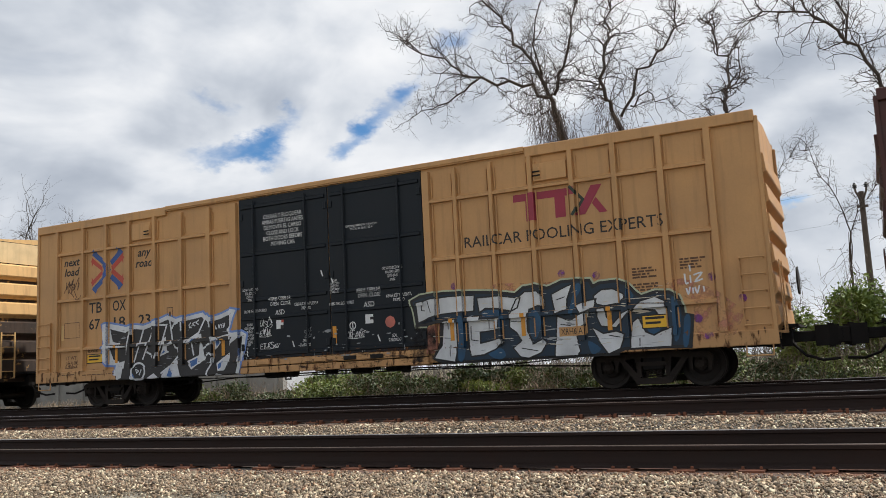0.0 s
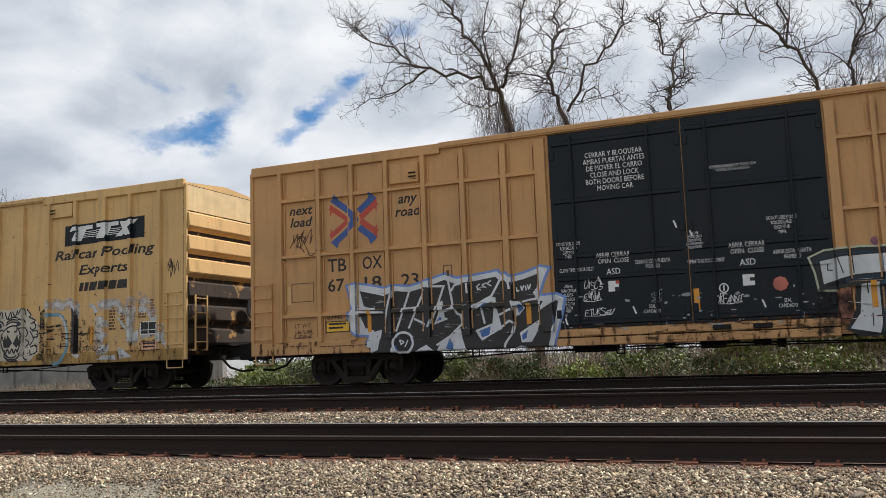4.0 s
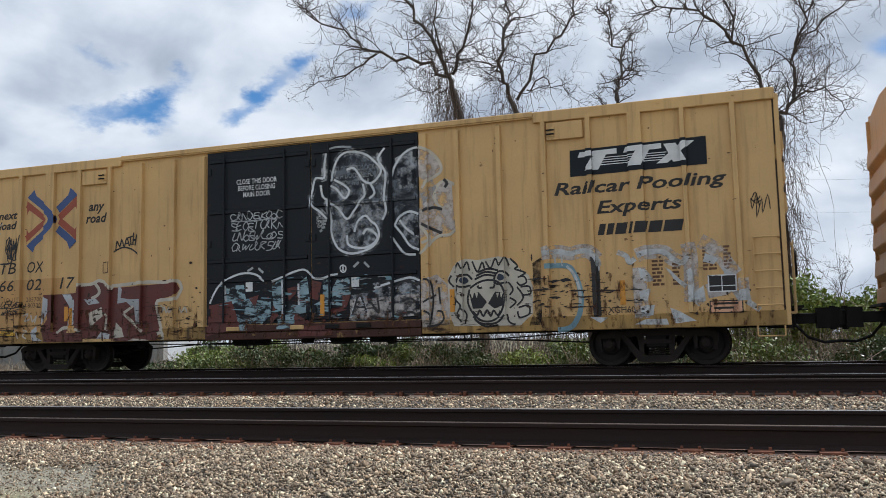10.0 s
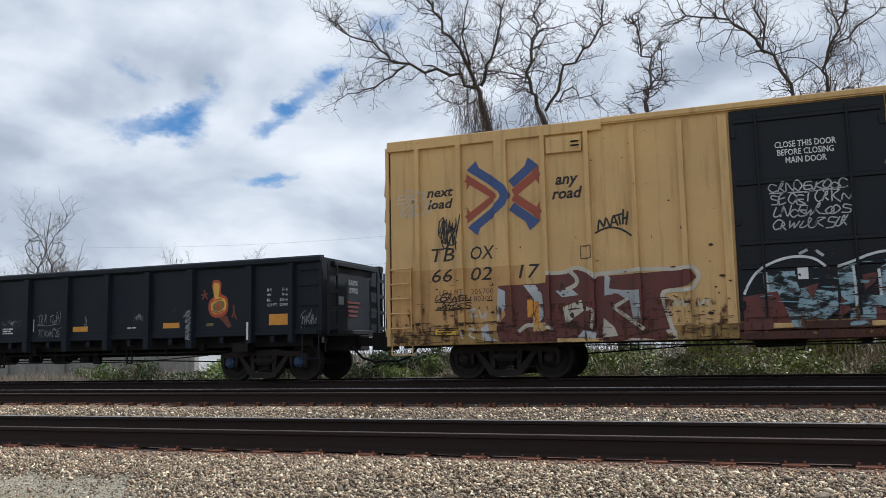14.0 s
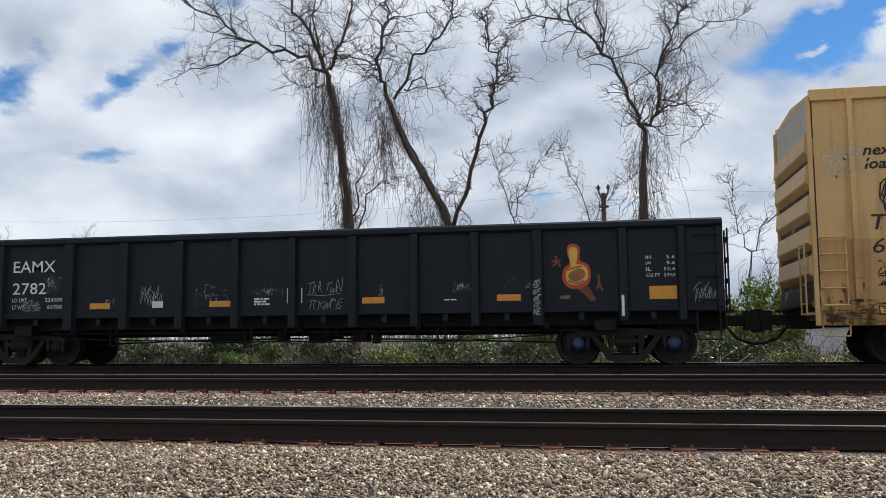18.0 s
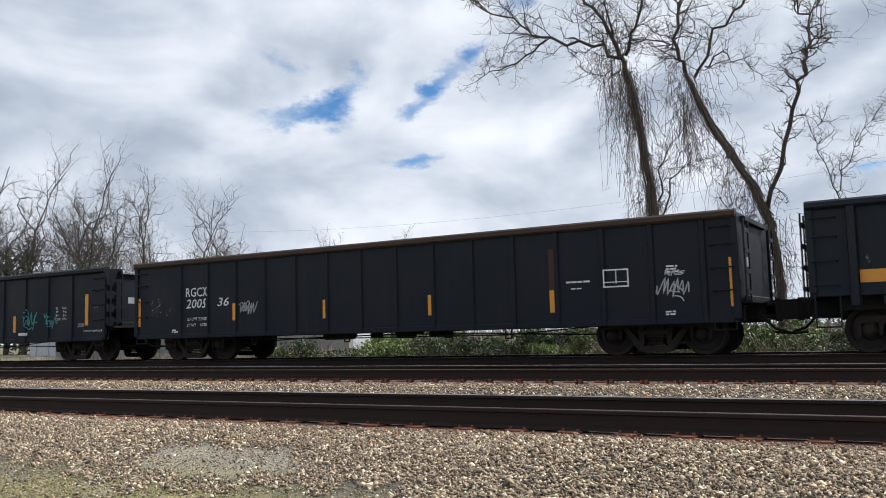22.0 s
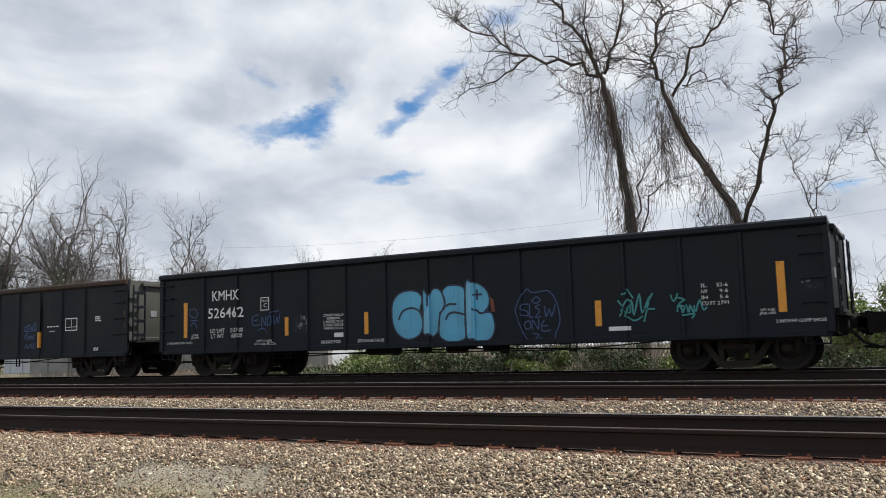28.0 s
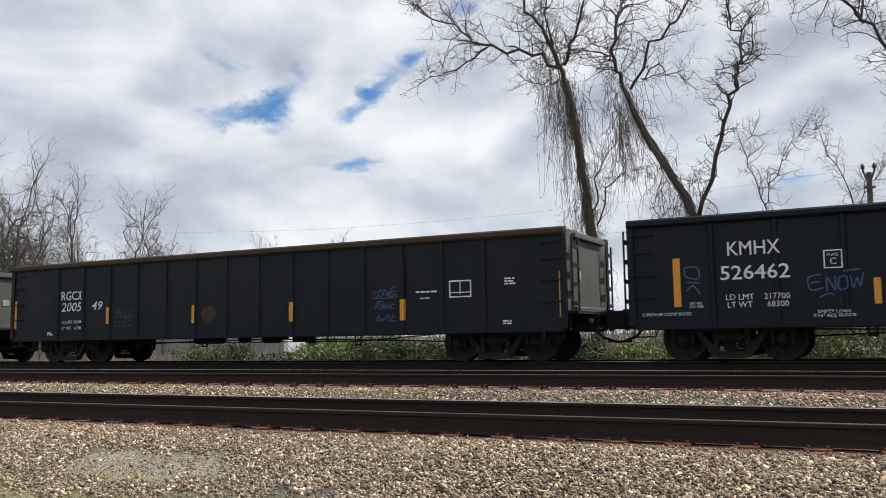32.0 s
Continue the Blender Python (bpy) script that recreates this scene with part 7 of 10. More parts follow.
def tag_mask():
    S2.fill([(12.38, 1.79), (12.51, 2.03), (12.74, 2.16), (13.02, 2.12), (13.42, 2.17), (13.67, 2.12), (13.84, 1.93), (14.03, 1.78), (14.10, 1.55), (14.09, 1.04), (13.85, 0.82), (12.51, 0.84), (12.38, 1.15)], G_CREAM, 1, "tag_fill")
    S2.fill([(14.11, 2.01), (14.28, 2.11), (14.26, 0.82), (14.02, 0.81), (14.12, 1.10)], M_SMOKE, 1, "soot_smear")
    S2.strokes([[(12.83, 1.55), (12.79, 1.31), (12.89, 1.08), (13.08, 0.93), (13.31, 0.93), (13.49, 1.10), (13.56, 1.39), (13.52, 1.55)], [(12.89, 1.02), (13.06, 0.88), (13.36, 0.88), (13.54, 1.03)], [(12.94, 0.95), (13.14, 0.82), (13.41, 0.84)], [(12.84, 1.57), (13.02, 1.68), (13.24, 1.72), (13.44, 1.66), (13.53, 1.54)], [(12.94, 1.74), (13.15, 1.82), (13.37, 1.79)], [(12.97, 1.81), (13.17, 1.88), (13.39, 1.84)], [(13.02, 1.88), (13.22, 1.94), (13.42, 1.90)]], 0.040, G_BLACK, 3, "tag_line", False, smooth=True)
    S2.fill([(12.82, 1.46), (13.02, 1.49), (13.18, 1.29), (13.08, 1.17), (12.89, 1.17)], G_BLACK, 3, "tag_fill")
    S2.fill([(13.20, 1.26), (13.35, 1.49), (13.54, 1.45), (13.52, 1.21), (13.33, 1.16)], G_BLACK, 3, "tag_fill")
    S2.fill([(12.85, 1.47), (12.92, 1.47), (12.88, 1.36)], G_CREAM, 4, "tag_fill")
    S2.fill([(12.94, 1.48), (13.01, 1.48), (12.97, 1.37)], G_CREAM, 4, "tag_fill")
    S2.fill([(13.37, 1.46), (13.43, 1.46), (13.39, 1.36)], G_CREAM, 4, "tag_fill")
    S2.fill([(13.47, 1.45), (13.53, 1.45), (13.49, 1.35)], G_CREAM, 4, "tag_fill")
    S2.strokes([[(12.89, 1.12), (12.97, 1.04), (13.03, 1.13), (13.10, 1.02), (13.18, 1.13), (13.25, 1.02), (13.31, 1.12), (13.39, 1.03), (13.46, 1.12)], [(12.99, 1.61), (13.03, 1.57), (13.09, 1.58)], [(13.24, 1.57), (13.32, 1.57), (13.34, 1.63)]], 0.040, G_BLACK, 4, "tag_line", False, smooth=True)
    S2.fill([(12.82, 1.72), (12.79, 1.68), (12.73, 1.66), (12.67, 1.68), (12.64, 1.73), (12.67, 1.78), (12.73, 1.80), (12.79, 1.77)], G_NAVY, 4, "tag_fill")
    S2.strokes([[(12.58, 1.69), (12.64, 1.82), (12.79, 1.84), (12.89, 1.74)], [(12.56, 1.64), (12.68, 1.60), (12.86, 1.63)]], 0.040, G_BLACK, 4, "tag_line", False, smooth=True)
    S2.fill([(13.57, 1.75), (13.54, 1.71), (13.48, 1.69), (13.42, 1.71), (13.39, 1.76), (13.42, 1.81), (13.48, 1.83), (13.54, 1.80)], G_NAVY, 4, "tag_fill")
    S2.strokes([[(13.33, 1.72), (13.39, 1.85), (13.54, 1.87), (13.64, 1.78)], [(13.32, 1.67), (13.43, 1.63), (13.60, 1.66)]], 0.040, G_BLACK, 4, "tag_line", False, smooth=True)
    S2.strokes([[(12.54, 1.89), (12.62, 2.07), (12.69, 1.97), (12.79, 2.09), (12.84, 1.92)], [(12.90, 2.10), (13.00, 1.89), (13.10, 2.07), (13.15, 1.93)], [(13.17, 2.09), (13.27, 1.95), (13.37, 2.13), (13.45, 1.99), (13.57, 2.14), (13.64, 1.98)], [(13.67, 2.12), (13.81, 1.97), (13.76, 1.91), (13.96, 1.83), (13.86, 1.77)], [(13.81, 1.75), (13.93, 1.76), (13.98, 1.65), (13.86, 1.59), (13.79, 1.66)], [(13.86, 1.56), (14.03, 1.56), (14.05, 1.42), (13.88, 1.40)], [(13.79, 1.56), (13.91, 1.36), (13.78, 1.20)], [(13.64, 1.36), (13.76, 1.27), (13.63, 1.16)], [(13.81, 1.16), (14.00, 1.20), (14.02, 1.04), (13.83, 0.97), (13.79, 1.09)], [(12.46, 1.84), (12.41, 1.73), (12.51, 1.61)], [(12.59, 1.60), (12.56, 1.37), (12.66, 1.23), (12.59, 1.07), (12.66, 0.91)], [(12.44, 1.49), (12.54, 1.32), (12.43, 1.14)], [(13.62, 1.66), (13.71, 1.52), (13.64, 1.41)], [(12.66, 1.18), (12.76, 1.07), (12.74, 0.88)], [(13.58, 1.05), (13.63, 0.89), (13.75, 0.84)]], 0.035, G_BLACK, 3, "tag_line", False, smooth=True)


def tag_hollow():
    S2.fill([(16.11, 1.82), (16.26, 1.76), (16.38, 1.58), (16.26, 1.54), (16.14, 1.64)], G_CHALK, 3, "tag_highlight")
    S2.fill([(16.11, 1.38), (16.31, 1.43), (16.26, 1.21), (16.13, 1.21)], G_CHALK, 3, "tag_highlight")
    S2.fill([(16.12, 1.11), (16.37, 1.13), (16.34, 0.94), (16.14, 0.92)], G_CHALK, 3, "tag_highlight")
    S2.fill([(16.00, 0.78), (16.20, 0.87), (16.58, 0.87), (16.61, 0.76)], G_CHALK, 3, "tag_highlight")
    S2.fill([(16.58, 1.81), (16.68, 1.75), (16.83, 1.58), (16.98, 1.47), (16.91, 1.41), (16.72, 1.60)], G_CHALK, 3, "tag_highlight")
    S2.fill([(16.64, 1.07), (16.82, 0.99), (17.09, 0.82), (16.72, 0.78)], G_CHALK, 3, "tag_highlight")
    S2.fill([(17.03, 1.19), (17.09, 1.34), (17.24, 1.45), (17.27, 1.18), (17.14, 1.07)], G_CHALK, 3, "tag_highlight")
    S2.fill([(17.30, 2.03), (17.52, 1.92), (17.44, 1.82), (17.25, 1.88)], G_CHALK, 3, "tag_highlight")
    S2.fill([(17.72, 1.32), (18.00, 1.37), (18.04, 1.16), (17.82, 1.15)], G_CHALK, 3, "tag_highlight")
    S2.fill([(15.18, 0.94), (15.52, 0.92), (15.38, 0.82)], G_CHALK, 3, "tag_highlight")
    S2.fill([(17.57, 1.78), (17.76, 1.65), (17.78, 1.54), (17.63, 1.57)], G_CHALK, 3, "tag_highlight")
    S2.strokes([[(14.29, 2.18), (14.61, 2.20), (14.85, 2.15), (15.04, 2.19), (15.22, 2.16), (15.35, 2.02), (15.38, 1.89)], [(15.73, 2.13), (15.89, 2.05), (15.95, 1.93), (16.06, 1.99)], [(16.09, 2.04), (16.28, 2.10), (16.56, 2.09), (16.72, 1.96), (16.89, 1.88), (16.99, 2.00)], [(17.02, 1.16), (17.03, 1.62), (16.99, 1.74)], [(18.18, 0.98), (17.97, 1.14)]], 0.100, G_CHALK, 2, "tag_line", False, smooth=True)
    S2.strokes([[(14.29, 2.18), (14.61, 2.20), (14.85, 2.15), (15.04, 2.19), (15.22, 2.16), (15.35, 2.02)], [(16.09, 2.04), (16.28, 2.10), (16.56, 2.09), (16.72, 1.96), (16.89, 1.88)], [(17.22, 2.26), (17.47, 2.09), (17.69, 1.78), (17.80, 1.62)], [(17.00, 2.23), (17.04, 1.89), (17.02, 1.16)], [(17.30, 1.34), (17.73, 1.41), (18.02, 1.43)], [(16.14, 0.89), (16.13, 1.38), (16.11, 1.82)]], 0.260, G_PALEWASH, 1, "spray_haze", False, smooth=True)
    S2.strokes([[(14.35, 1.93), (14.77, 1.92), (14.92, 1.75), (15.01, 1.47), (15.02, 1.19), (14.95, 0.92), (14.80, 0.75), (14.57, 0.71)]], 0.100, G_ICE, 2, "tag_line", False, smooth=True)
    S2.strokes([[(14.77, 1.92), (14.91, 1.75), (15.00, 1.47), (15.01, 1.19)]], 0.050, G_CHALK, 3, "tag_line", False, smooth=True)
    S2.strokes([[(15.30, 2.07), (15.32, 1.74), (15.32, 1.29), (15.33, 0.94)]], 0.140, G_CHAR, 2, "tag_line", False, smooth=True)
    S2.strokes([[(14.44, 1.54), (14.84, 1.53)], [(15.89, 1.94), (16.03, 1.86)], [(15.84, 1.74), (16.03, 1.64)], [(15.88, 1.50), (16.02, 1.43)], [(15.71, 1.28), (16.02, 1.21)]], 0.070, M_SMOKE, 2, "soot_smear", False, smooth=True)
    S2.strokes([[(14.55, 2.10), (14.55, 1.97)], [(14.67, 2.15), (14.69, 1.92)], [(15.38, 1.89), (15.38, 1.80)]], 0.030, G_CHALK, 3, "tag_line", False, smooth=True)


def tag_bubbles():
    T3.fill(curvy([(7.20, 1.53), (7.30, 1.73), (7.49, 1.84), (7.76, 1.85), (7.94, 1.76), (7.98, 1.61), (7.93, 1.45), (7.98, 1.27), (7.98, 1.04), (7.88, 0.87), (7.67, 0.79), (7.48, 0.82), (7.31, 0.95), (7.21, 1.18)]), G_SKY, 2, "bubble_letter", "sky-blue bubble letter with dark outline")
    T3.strokes([[(7.20, 1.53), (7.30, 1.73), (7.49, 1.84), (7.76, 1.85), (7.94, 1.76), (7.98, 1.61), (7.93, 1.45), (7.98, 1.27), (7.98, 1.04), (7.88, 0.87), (7.67, 0.79), (7.48, 0.82), (7.31, 0.95), (7.21, 1.18)]], 0.035, G_NAVY, 4, "letter_outline", True, smooth=True)
    T3.fill(curvy([(8.00, 1.82), (8.08, 1.81), (8.15, 1.72), (8.25, 1.85), (8.38, 1.86), (8.49, 1.75), (8.55, 1.58), (8.52, 1.41), (8.42, 1.33), (8.40, 1.08), (8.35, 0.92), (8.23, 0.83), (8.16, 0.89), (7.99, 0.91), (8.00, 1.32)]), G_SKY, 3, "bubble_letter", "sky-blue bubble letter with dark outline")
    T3.strokes([[(8.00, 1.82), (8.08, 1.81), (8.15, 1.72), (8.25, 1.85), (8.38, 1.86), (8.49, 1.75), (8.55, 1.58), (8.52, 1.41), (8.42, 1.33), (8.40, 1.08), (8.35, 0.92), (8.23, 0.83), (8.16, 0.89), (7.99, 0.91), (8.00, 1.32)]], 0.035, G_NAVY, 4, "letter_outline", True, smooth=True)
    T3.fill(curvy([(8.49, 1.77), (8.61, 1.90), (8.82, 1.91), (8.99, 1.86), (9.04, 1.74), (9.04, 1.28), (9.04, 0.84), (8.94, 0.73), (8.71, 0.69), (8.51, 0.75), (8.39, 0.88), (8.41, 1.25), (8.54, 1.52)]), G_SKY, 2, "bubble_letter", "sky-blue bubble letter with dark outline")
    T3.strokes([[(8.49, 1.77), (8.61, 1.90), (8.82, 1.91), (8.99, 1.86), (9.04, 1.74), (9.04, 1.28), (9.04, 0.84), (8.94, 0.73), (8.71, 0.69), (8.51, 0.75), (8.39, 0.88), (8.41, 1.25), (8.54, 1.52)]], 0.035, G_NAVY, 4, "letter_outline", True, smooth=True)
    T3.fill(curvy([(9.06, 1.92), (9.21, 1.95), (9.39, 1.90), (9.55, 1.77), (9.62, 1.58), (9.59, 1.42), (9.50, 1.31), (9.64, 1.29), (9.71, 1.14), (9.72, 0.93), (9.61, 0.74), (9.39, 0.68), (9.23, 0.75), (9.04, 0.86)]), G_SKY, 3, "bubble_letter", "sky-blue bubble letter with dark outline")
    T3.strokes([[(9.06, 1.92), (9.21, 1.95), (9.39, 1.90), (9.55, 1.77), (9.62, 1.58), (9.59, 1.42), (9.50, 1.31), (9.64, 1.29), (9.71, 1.14), (9.72, 0.93), (9.61, 0.74), (9.39, 0.68), (9.23, 0.75), (9.04, 0.86)]], 0.035, G_NAVY, 4, "letter_outline", True, smooth=True)
    T3.fill([(9.07, 1.92), (9.20, 1.93), (9.19, 0.90), (9.07, 0.87)], G_SKYPALE, 4, "bubble_highlight")
    T3.fill([(8.01, 1.32), (8.16, 1.47), (8.16, 0.91), (8.01, 0.92)], G_SKYPALE, 4, "bubble_highlight")
    T3.fill([(9.63, 1.63), (9.71, 1.55), (9.74, 1.30), (9.65, 1.31)], G_RUSTSPRAY, 1, "tag_fill")
    T3.strokes([[(7.37, 1.22), (7.45, 1.38), (7.60, 1.46), (7.78, 1.46), (7.92, 1.38), (7.98, 1.23)], [(8.13, 1.73), (8.13, 1.49)], [(8.54, 1.46), (8.66, 1.51), (8.83, 1.50)], [(8.56, 1.18), (8.64, 1.30), (8.79, 1.33), (9.04, 1.27)], [(9.20, 1.38), (9.33, 1.34), (9.38, 1.29), (9.50, 1.30), (9.59, 1.37)], [(9.33, 1.79), (9.33, 1.57)], [(9.24, 1.68), (9.45, 1.68)]], 0.045, G_NAVY, 5, "letter_line", False, smooth=True)


def tag_small_gondola():
    T3.strokes([[(10.47, 1.73), (10.57, 1.66), (10.73, 1.66), (10.94, 1.67), (11.08, 1.51), (11.15, 1.30), (11.17, 1.04), (11.08, 0.83), (11.02, 0.68), (10.83, 0.68), (10.63, 0.68), (10.44, 0.72), (10.35, 0.91), (10.23, 1.18), (10.20, 1.34), (10.30, 1.52)]], 0.030, G_DULL, 1, "chalk_tag", True, smooth=True)
    T3.strokes([[(10.50, 1.42), (10.37, 1.42), (10.33, 1.33), (10.46, 1.28), (10.47, 1.19), (10.32, 1.21)], [(10.53, 1.44), (10.52, 1.17), (10.59, 1.16)], [(10.75, 1.40), (10.65, 1.36), (10.74, 1.27), (10.65, 1.15), (10.77, 1.16)], [(10.85, 1.37), (10.88, 1.15), (10.95, 1.30), (11.00, 1.16), (11.09, 1.40)], [(10.42, 1.06), (10.51, 1.08), (10.53, 0.95), (10.43, 0.92), (10.39, 1.01), (10.42, 1.06)], [(10.57, 0.89), (10.58, 1.09), (10.70, 0.91), (10.71, 1.11)], [(10.84, 1.09), (10.77, 0.98), (10.91, 0.97)], [(10.77, 0.98), (10.80, 0.86), (10.97, 0.88)], [(10.57, 0.83), (10.70, 0.79), (10.63, 0.71), (10.77, 0.73)], [(10.57, 1.48), (10.67, 1.56), (10.76, 1.50), (10.67, 1.43), (10.57, 1.48)]], 0.035, G_DULL, 2, "pen_tag", False, smooth=True)
    T3.strokes([[(12.38, 1.40), (12.48, 1.24), (12.40, 1.09)], [(12.43, 1.19), (12.59, 1.41), (12.62, 1.17), (12.51, 1.18)], [(12.57, 1.61), (12.69, 1.43)], [(12.52, 1.08), (12.65, 1.39), (12.69, 1.11), (12.81, 1.50), (12.85, 1.15), (13.00, 1.43), (12.88, 0.97)], [(13.00, 1.39), (13.07, 1.51)], [(12.56, 1.08), (12.70, 1.00), (12.86, 1.08)], [(12.88, 1.21), (13.10, 1.21)], [(12.46, 1.51), (12.56, 1.53)]], 0.045, G_TEAL, 2, "pen_tag", False, smooth=True)
    T3.strokes([[(13.41, 1.46), (13.46, 1.33), (13.55, 1.48)], [(13.53, 1.40), (13.67, 1.35), (13.56, 1.27), (13.68, 1.22)], [(13.52, 1.13), (13.54, 1.25), (13.61, 1.19), (13.62, 1.11)], [(13.64, 1.11), (13.69, 1.25), (13.72, 1.11)], [(13.74, 1.11), (13.76, 1.24), (13.82, 1.11), (13.84, 1.24)], [(13.86, 1.12), (13.94, 1.33), (14.00, 1.15), (14.07, 1.20)], [(13.61, 1.06), (13.83, 1.08), (13.78, 1.00)]], 0.040, G_TEAL, 2, "pen_tag", False, smooth=True)
    T3.strokes([[(3.34, 1.51), (3.13, 1.46), (3.16, 1.25), (3.36, 1.28)], [(3.16, 1.37), (3.32, 1.39)], [(3.42, 1.22), (3.43, 1.45), (3.55, 1.24), (3.55, 1.48)], [(3.61, 1.44), (3.73, 1.46), (3.74, 1.27), (3.61, 1.25), (3.61, 1.44)], [(3.79, 1.49), (3.83, 1.27), (3.90, 1.43), (3.94, 1.29), (4.00, 1.52)], [(3.30, 1.12), (3.47, 1.18), (3.62, 1.06), (3.53, 1.15)], [(3.69, 1.55), (3.96, 1.58)]], 0.035, G_DULL, 2, "pen_tag", False, smooth=True)
    T3.strokes([[(1.02, 1.74), (1.25, 1.73), (1.27, 1.53), (1.05, 1.57), (1.02, 1.74)], [(1.05, 1.47), (1.29, 1.44)], [(1.05, 1.31), (1.17, 1.40), (1.29, 1.24)]], 0.035, G_DULL, 2, "pen_tag", False, smooth=True)


def tag_flame():
    T1.fill(curvy([(13.52, 2.25), (13.66, 2.27), (13.74, 2.18), (13.73, 1.97), (13.88, 1.88), (13.93, 1.70), (13.87, 1.50), (13.66, 1.43), (13.49, 1.47), (13.40, 1.64), (13.44, 1.82), (13.55, 1.92), (13.50, 2.10)]), G_ORANGE, 1, "flame_tag")
    T1.fill(curvy([(13.54, 2.19), (13.61, 2.21), (13.69, 2.17), (13.68, 1.99), (13.65, 1.84), (13.57, 1.87), (13.53, 2.06)]), G_YELLOW, 2, "flame_tag")
    T1.fill(curvy([(13.47, 1.72), (13.55, 1.84), (13.69, 1.89), (13.83, 1.84), (13.88, 1.70), (13.83, 1.57), (13.64, 1.50), (13.50, 1.56)]), G_YELLOW, 2, "flame_tag")
    T1.fill(curvy([(13.53, 1.72), (13.69, 1.81), (13.82, 1.76), (13.80, 1.63), (13.64, 1.56), (13.53, 1.62)]), G_OLIVE, 3, "flame_tag")
    T1.strokes([[(13.60, 1.75), (13.63, 1.61)], [(13.67, 1.76), (13.68, 1.61)], [(13.74, 1.77), (13.74, 1.63)], [(13.51, 1.59), (13.64, 1.53), (13.81, 1.58)], [(13.49, 1.78), (13.61, 1.82), (13.77, 1.85)]], 0.030, G_ORANGE, 4, "flame_tag", False, smooth=True)
    T1.fill([(13.68, 1.43), (13.89, 1.47), (14.02, 1.23), (13.93, 1.19), (13.82, 1.31)], G_RUSTSPRAY, 1, "flame_tag")
    T1.strokes([[(13.28, 2.06), (13.31, 1.96), (13.23, 1.85)], [(13.31, 1.96), (13.37, 1.85)], [(13.21, 1.95), (13.38, 1.97)], [(14.07, 1.70), (14.08, 1.54), (14.14, 1.38)], [(14.08, 1.54), (14.03, 1.42)]], 0.040, G_RUSTSPRAY, 1, "flame_tag", False, smooth=True)
    T1.fill([(13.37, 1.31), (13.55, 1.31), (13.53, 1.25), (13.34, 1.25)], G_OLIVE, 1, "faded_label")

def tag_small_box():
    S1.strokes([[(17.27, 2.08), (17.28, 1.90), (17.33, 1.91)], [(17.37, 2.23), (17.38, 2.11)], [(17.37, 2.04), (17.37, 1.90)], [(17.43, 2.04), (17.58, 2.07), (17.45, 1.92), (17.59, 1.96)], [(17.28, 1.81), (17.31, 1.70), (17.35, 1.83)], [(17.40, 1.81), (17.40, 1.70)], [(17.44, 1.82), (17.47, 1.71), (17.52, 1.84)], [(17.59, 1.82), (17.60, 1.72)]], 0.030, G_EDGEWHITE, 3, "tag_line", False, smooth=True)
    S1.fill([(16.57, 1.96), (17.23, 2.00), (17.80, 1.75), (18.28, 1.30), (18.07, 0.91), (17.41, 0.82), (17.37, 1.57), (17.07, 1.77)], G_BLUSH, 0, "spray_haze")
    S1.fill([(12.94, 2.08), (13.58, 2.22), (14.35, 2.17), (15.30, 2.14), (14.87, 2.02), (13.68, 2.04), (13.11, 2.00)], G_BLUSH, 0, "spray_haze")
    S2.strokes([[(4.35, 2.80), (4.38, 2.99), (4.46, 2.87), (4.51, 3.02), (4.58, 2.83)], [(4.59, 2.85), (4.65, 3.05), (4.73, 2.86)], [(4.62, 2.93), (4.71, 2.93)], [(4.66, 3.05), (4.84, 3.09)], [(4.75, 3.07), (4.77, 2.88)], [(4.82, 2.88), (4.84, 3.17)], [(4.92, 3.12), (4.88, 2.87)], [(4.83, 2.99), (4.90, 3.01)], [(4.29, 2.75), (4.53, 2.84), (4.77, 2.80), (4.97, 2.66)]], 0.035, G_BLACK, 2, "tag_line", False, smooth=True)


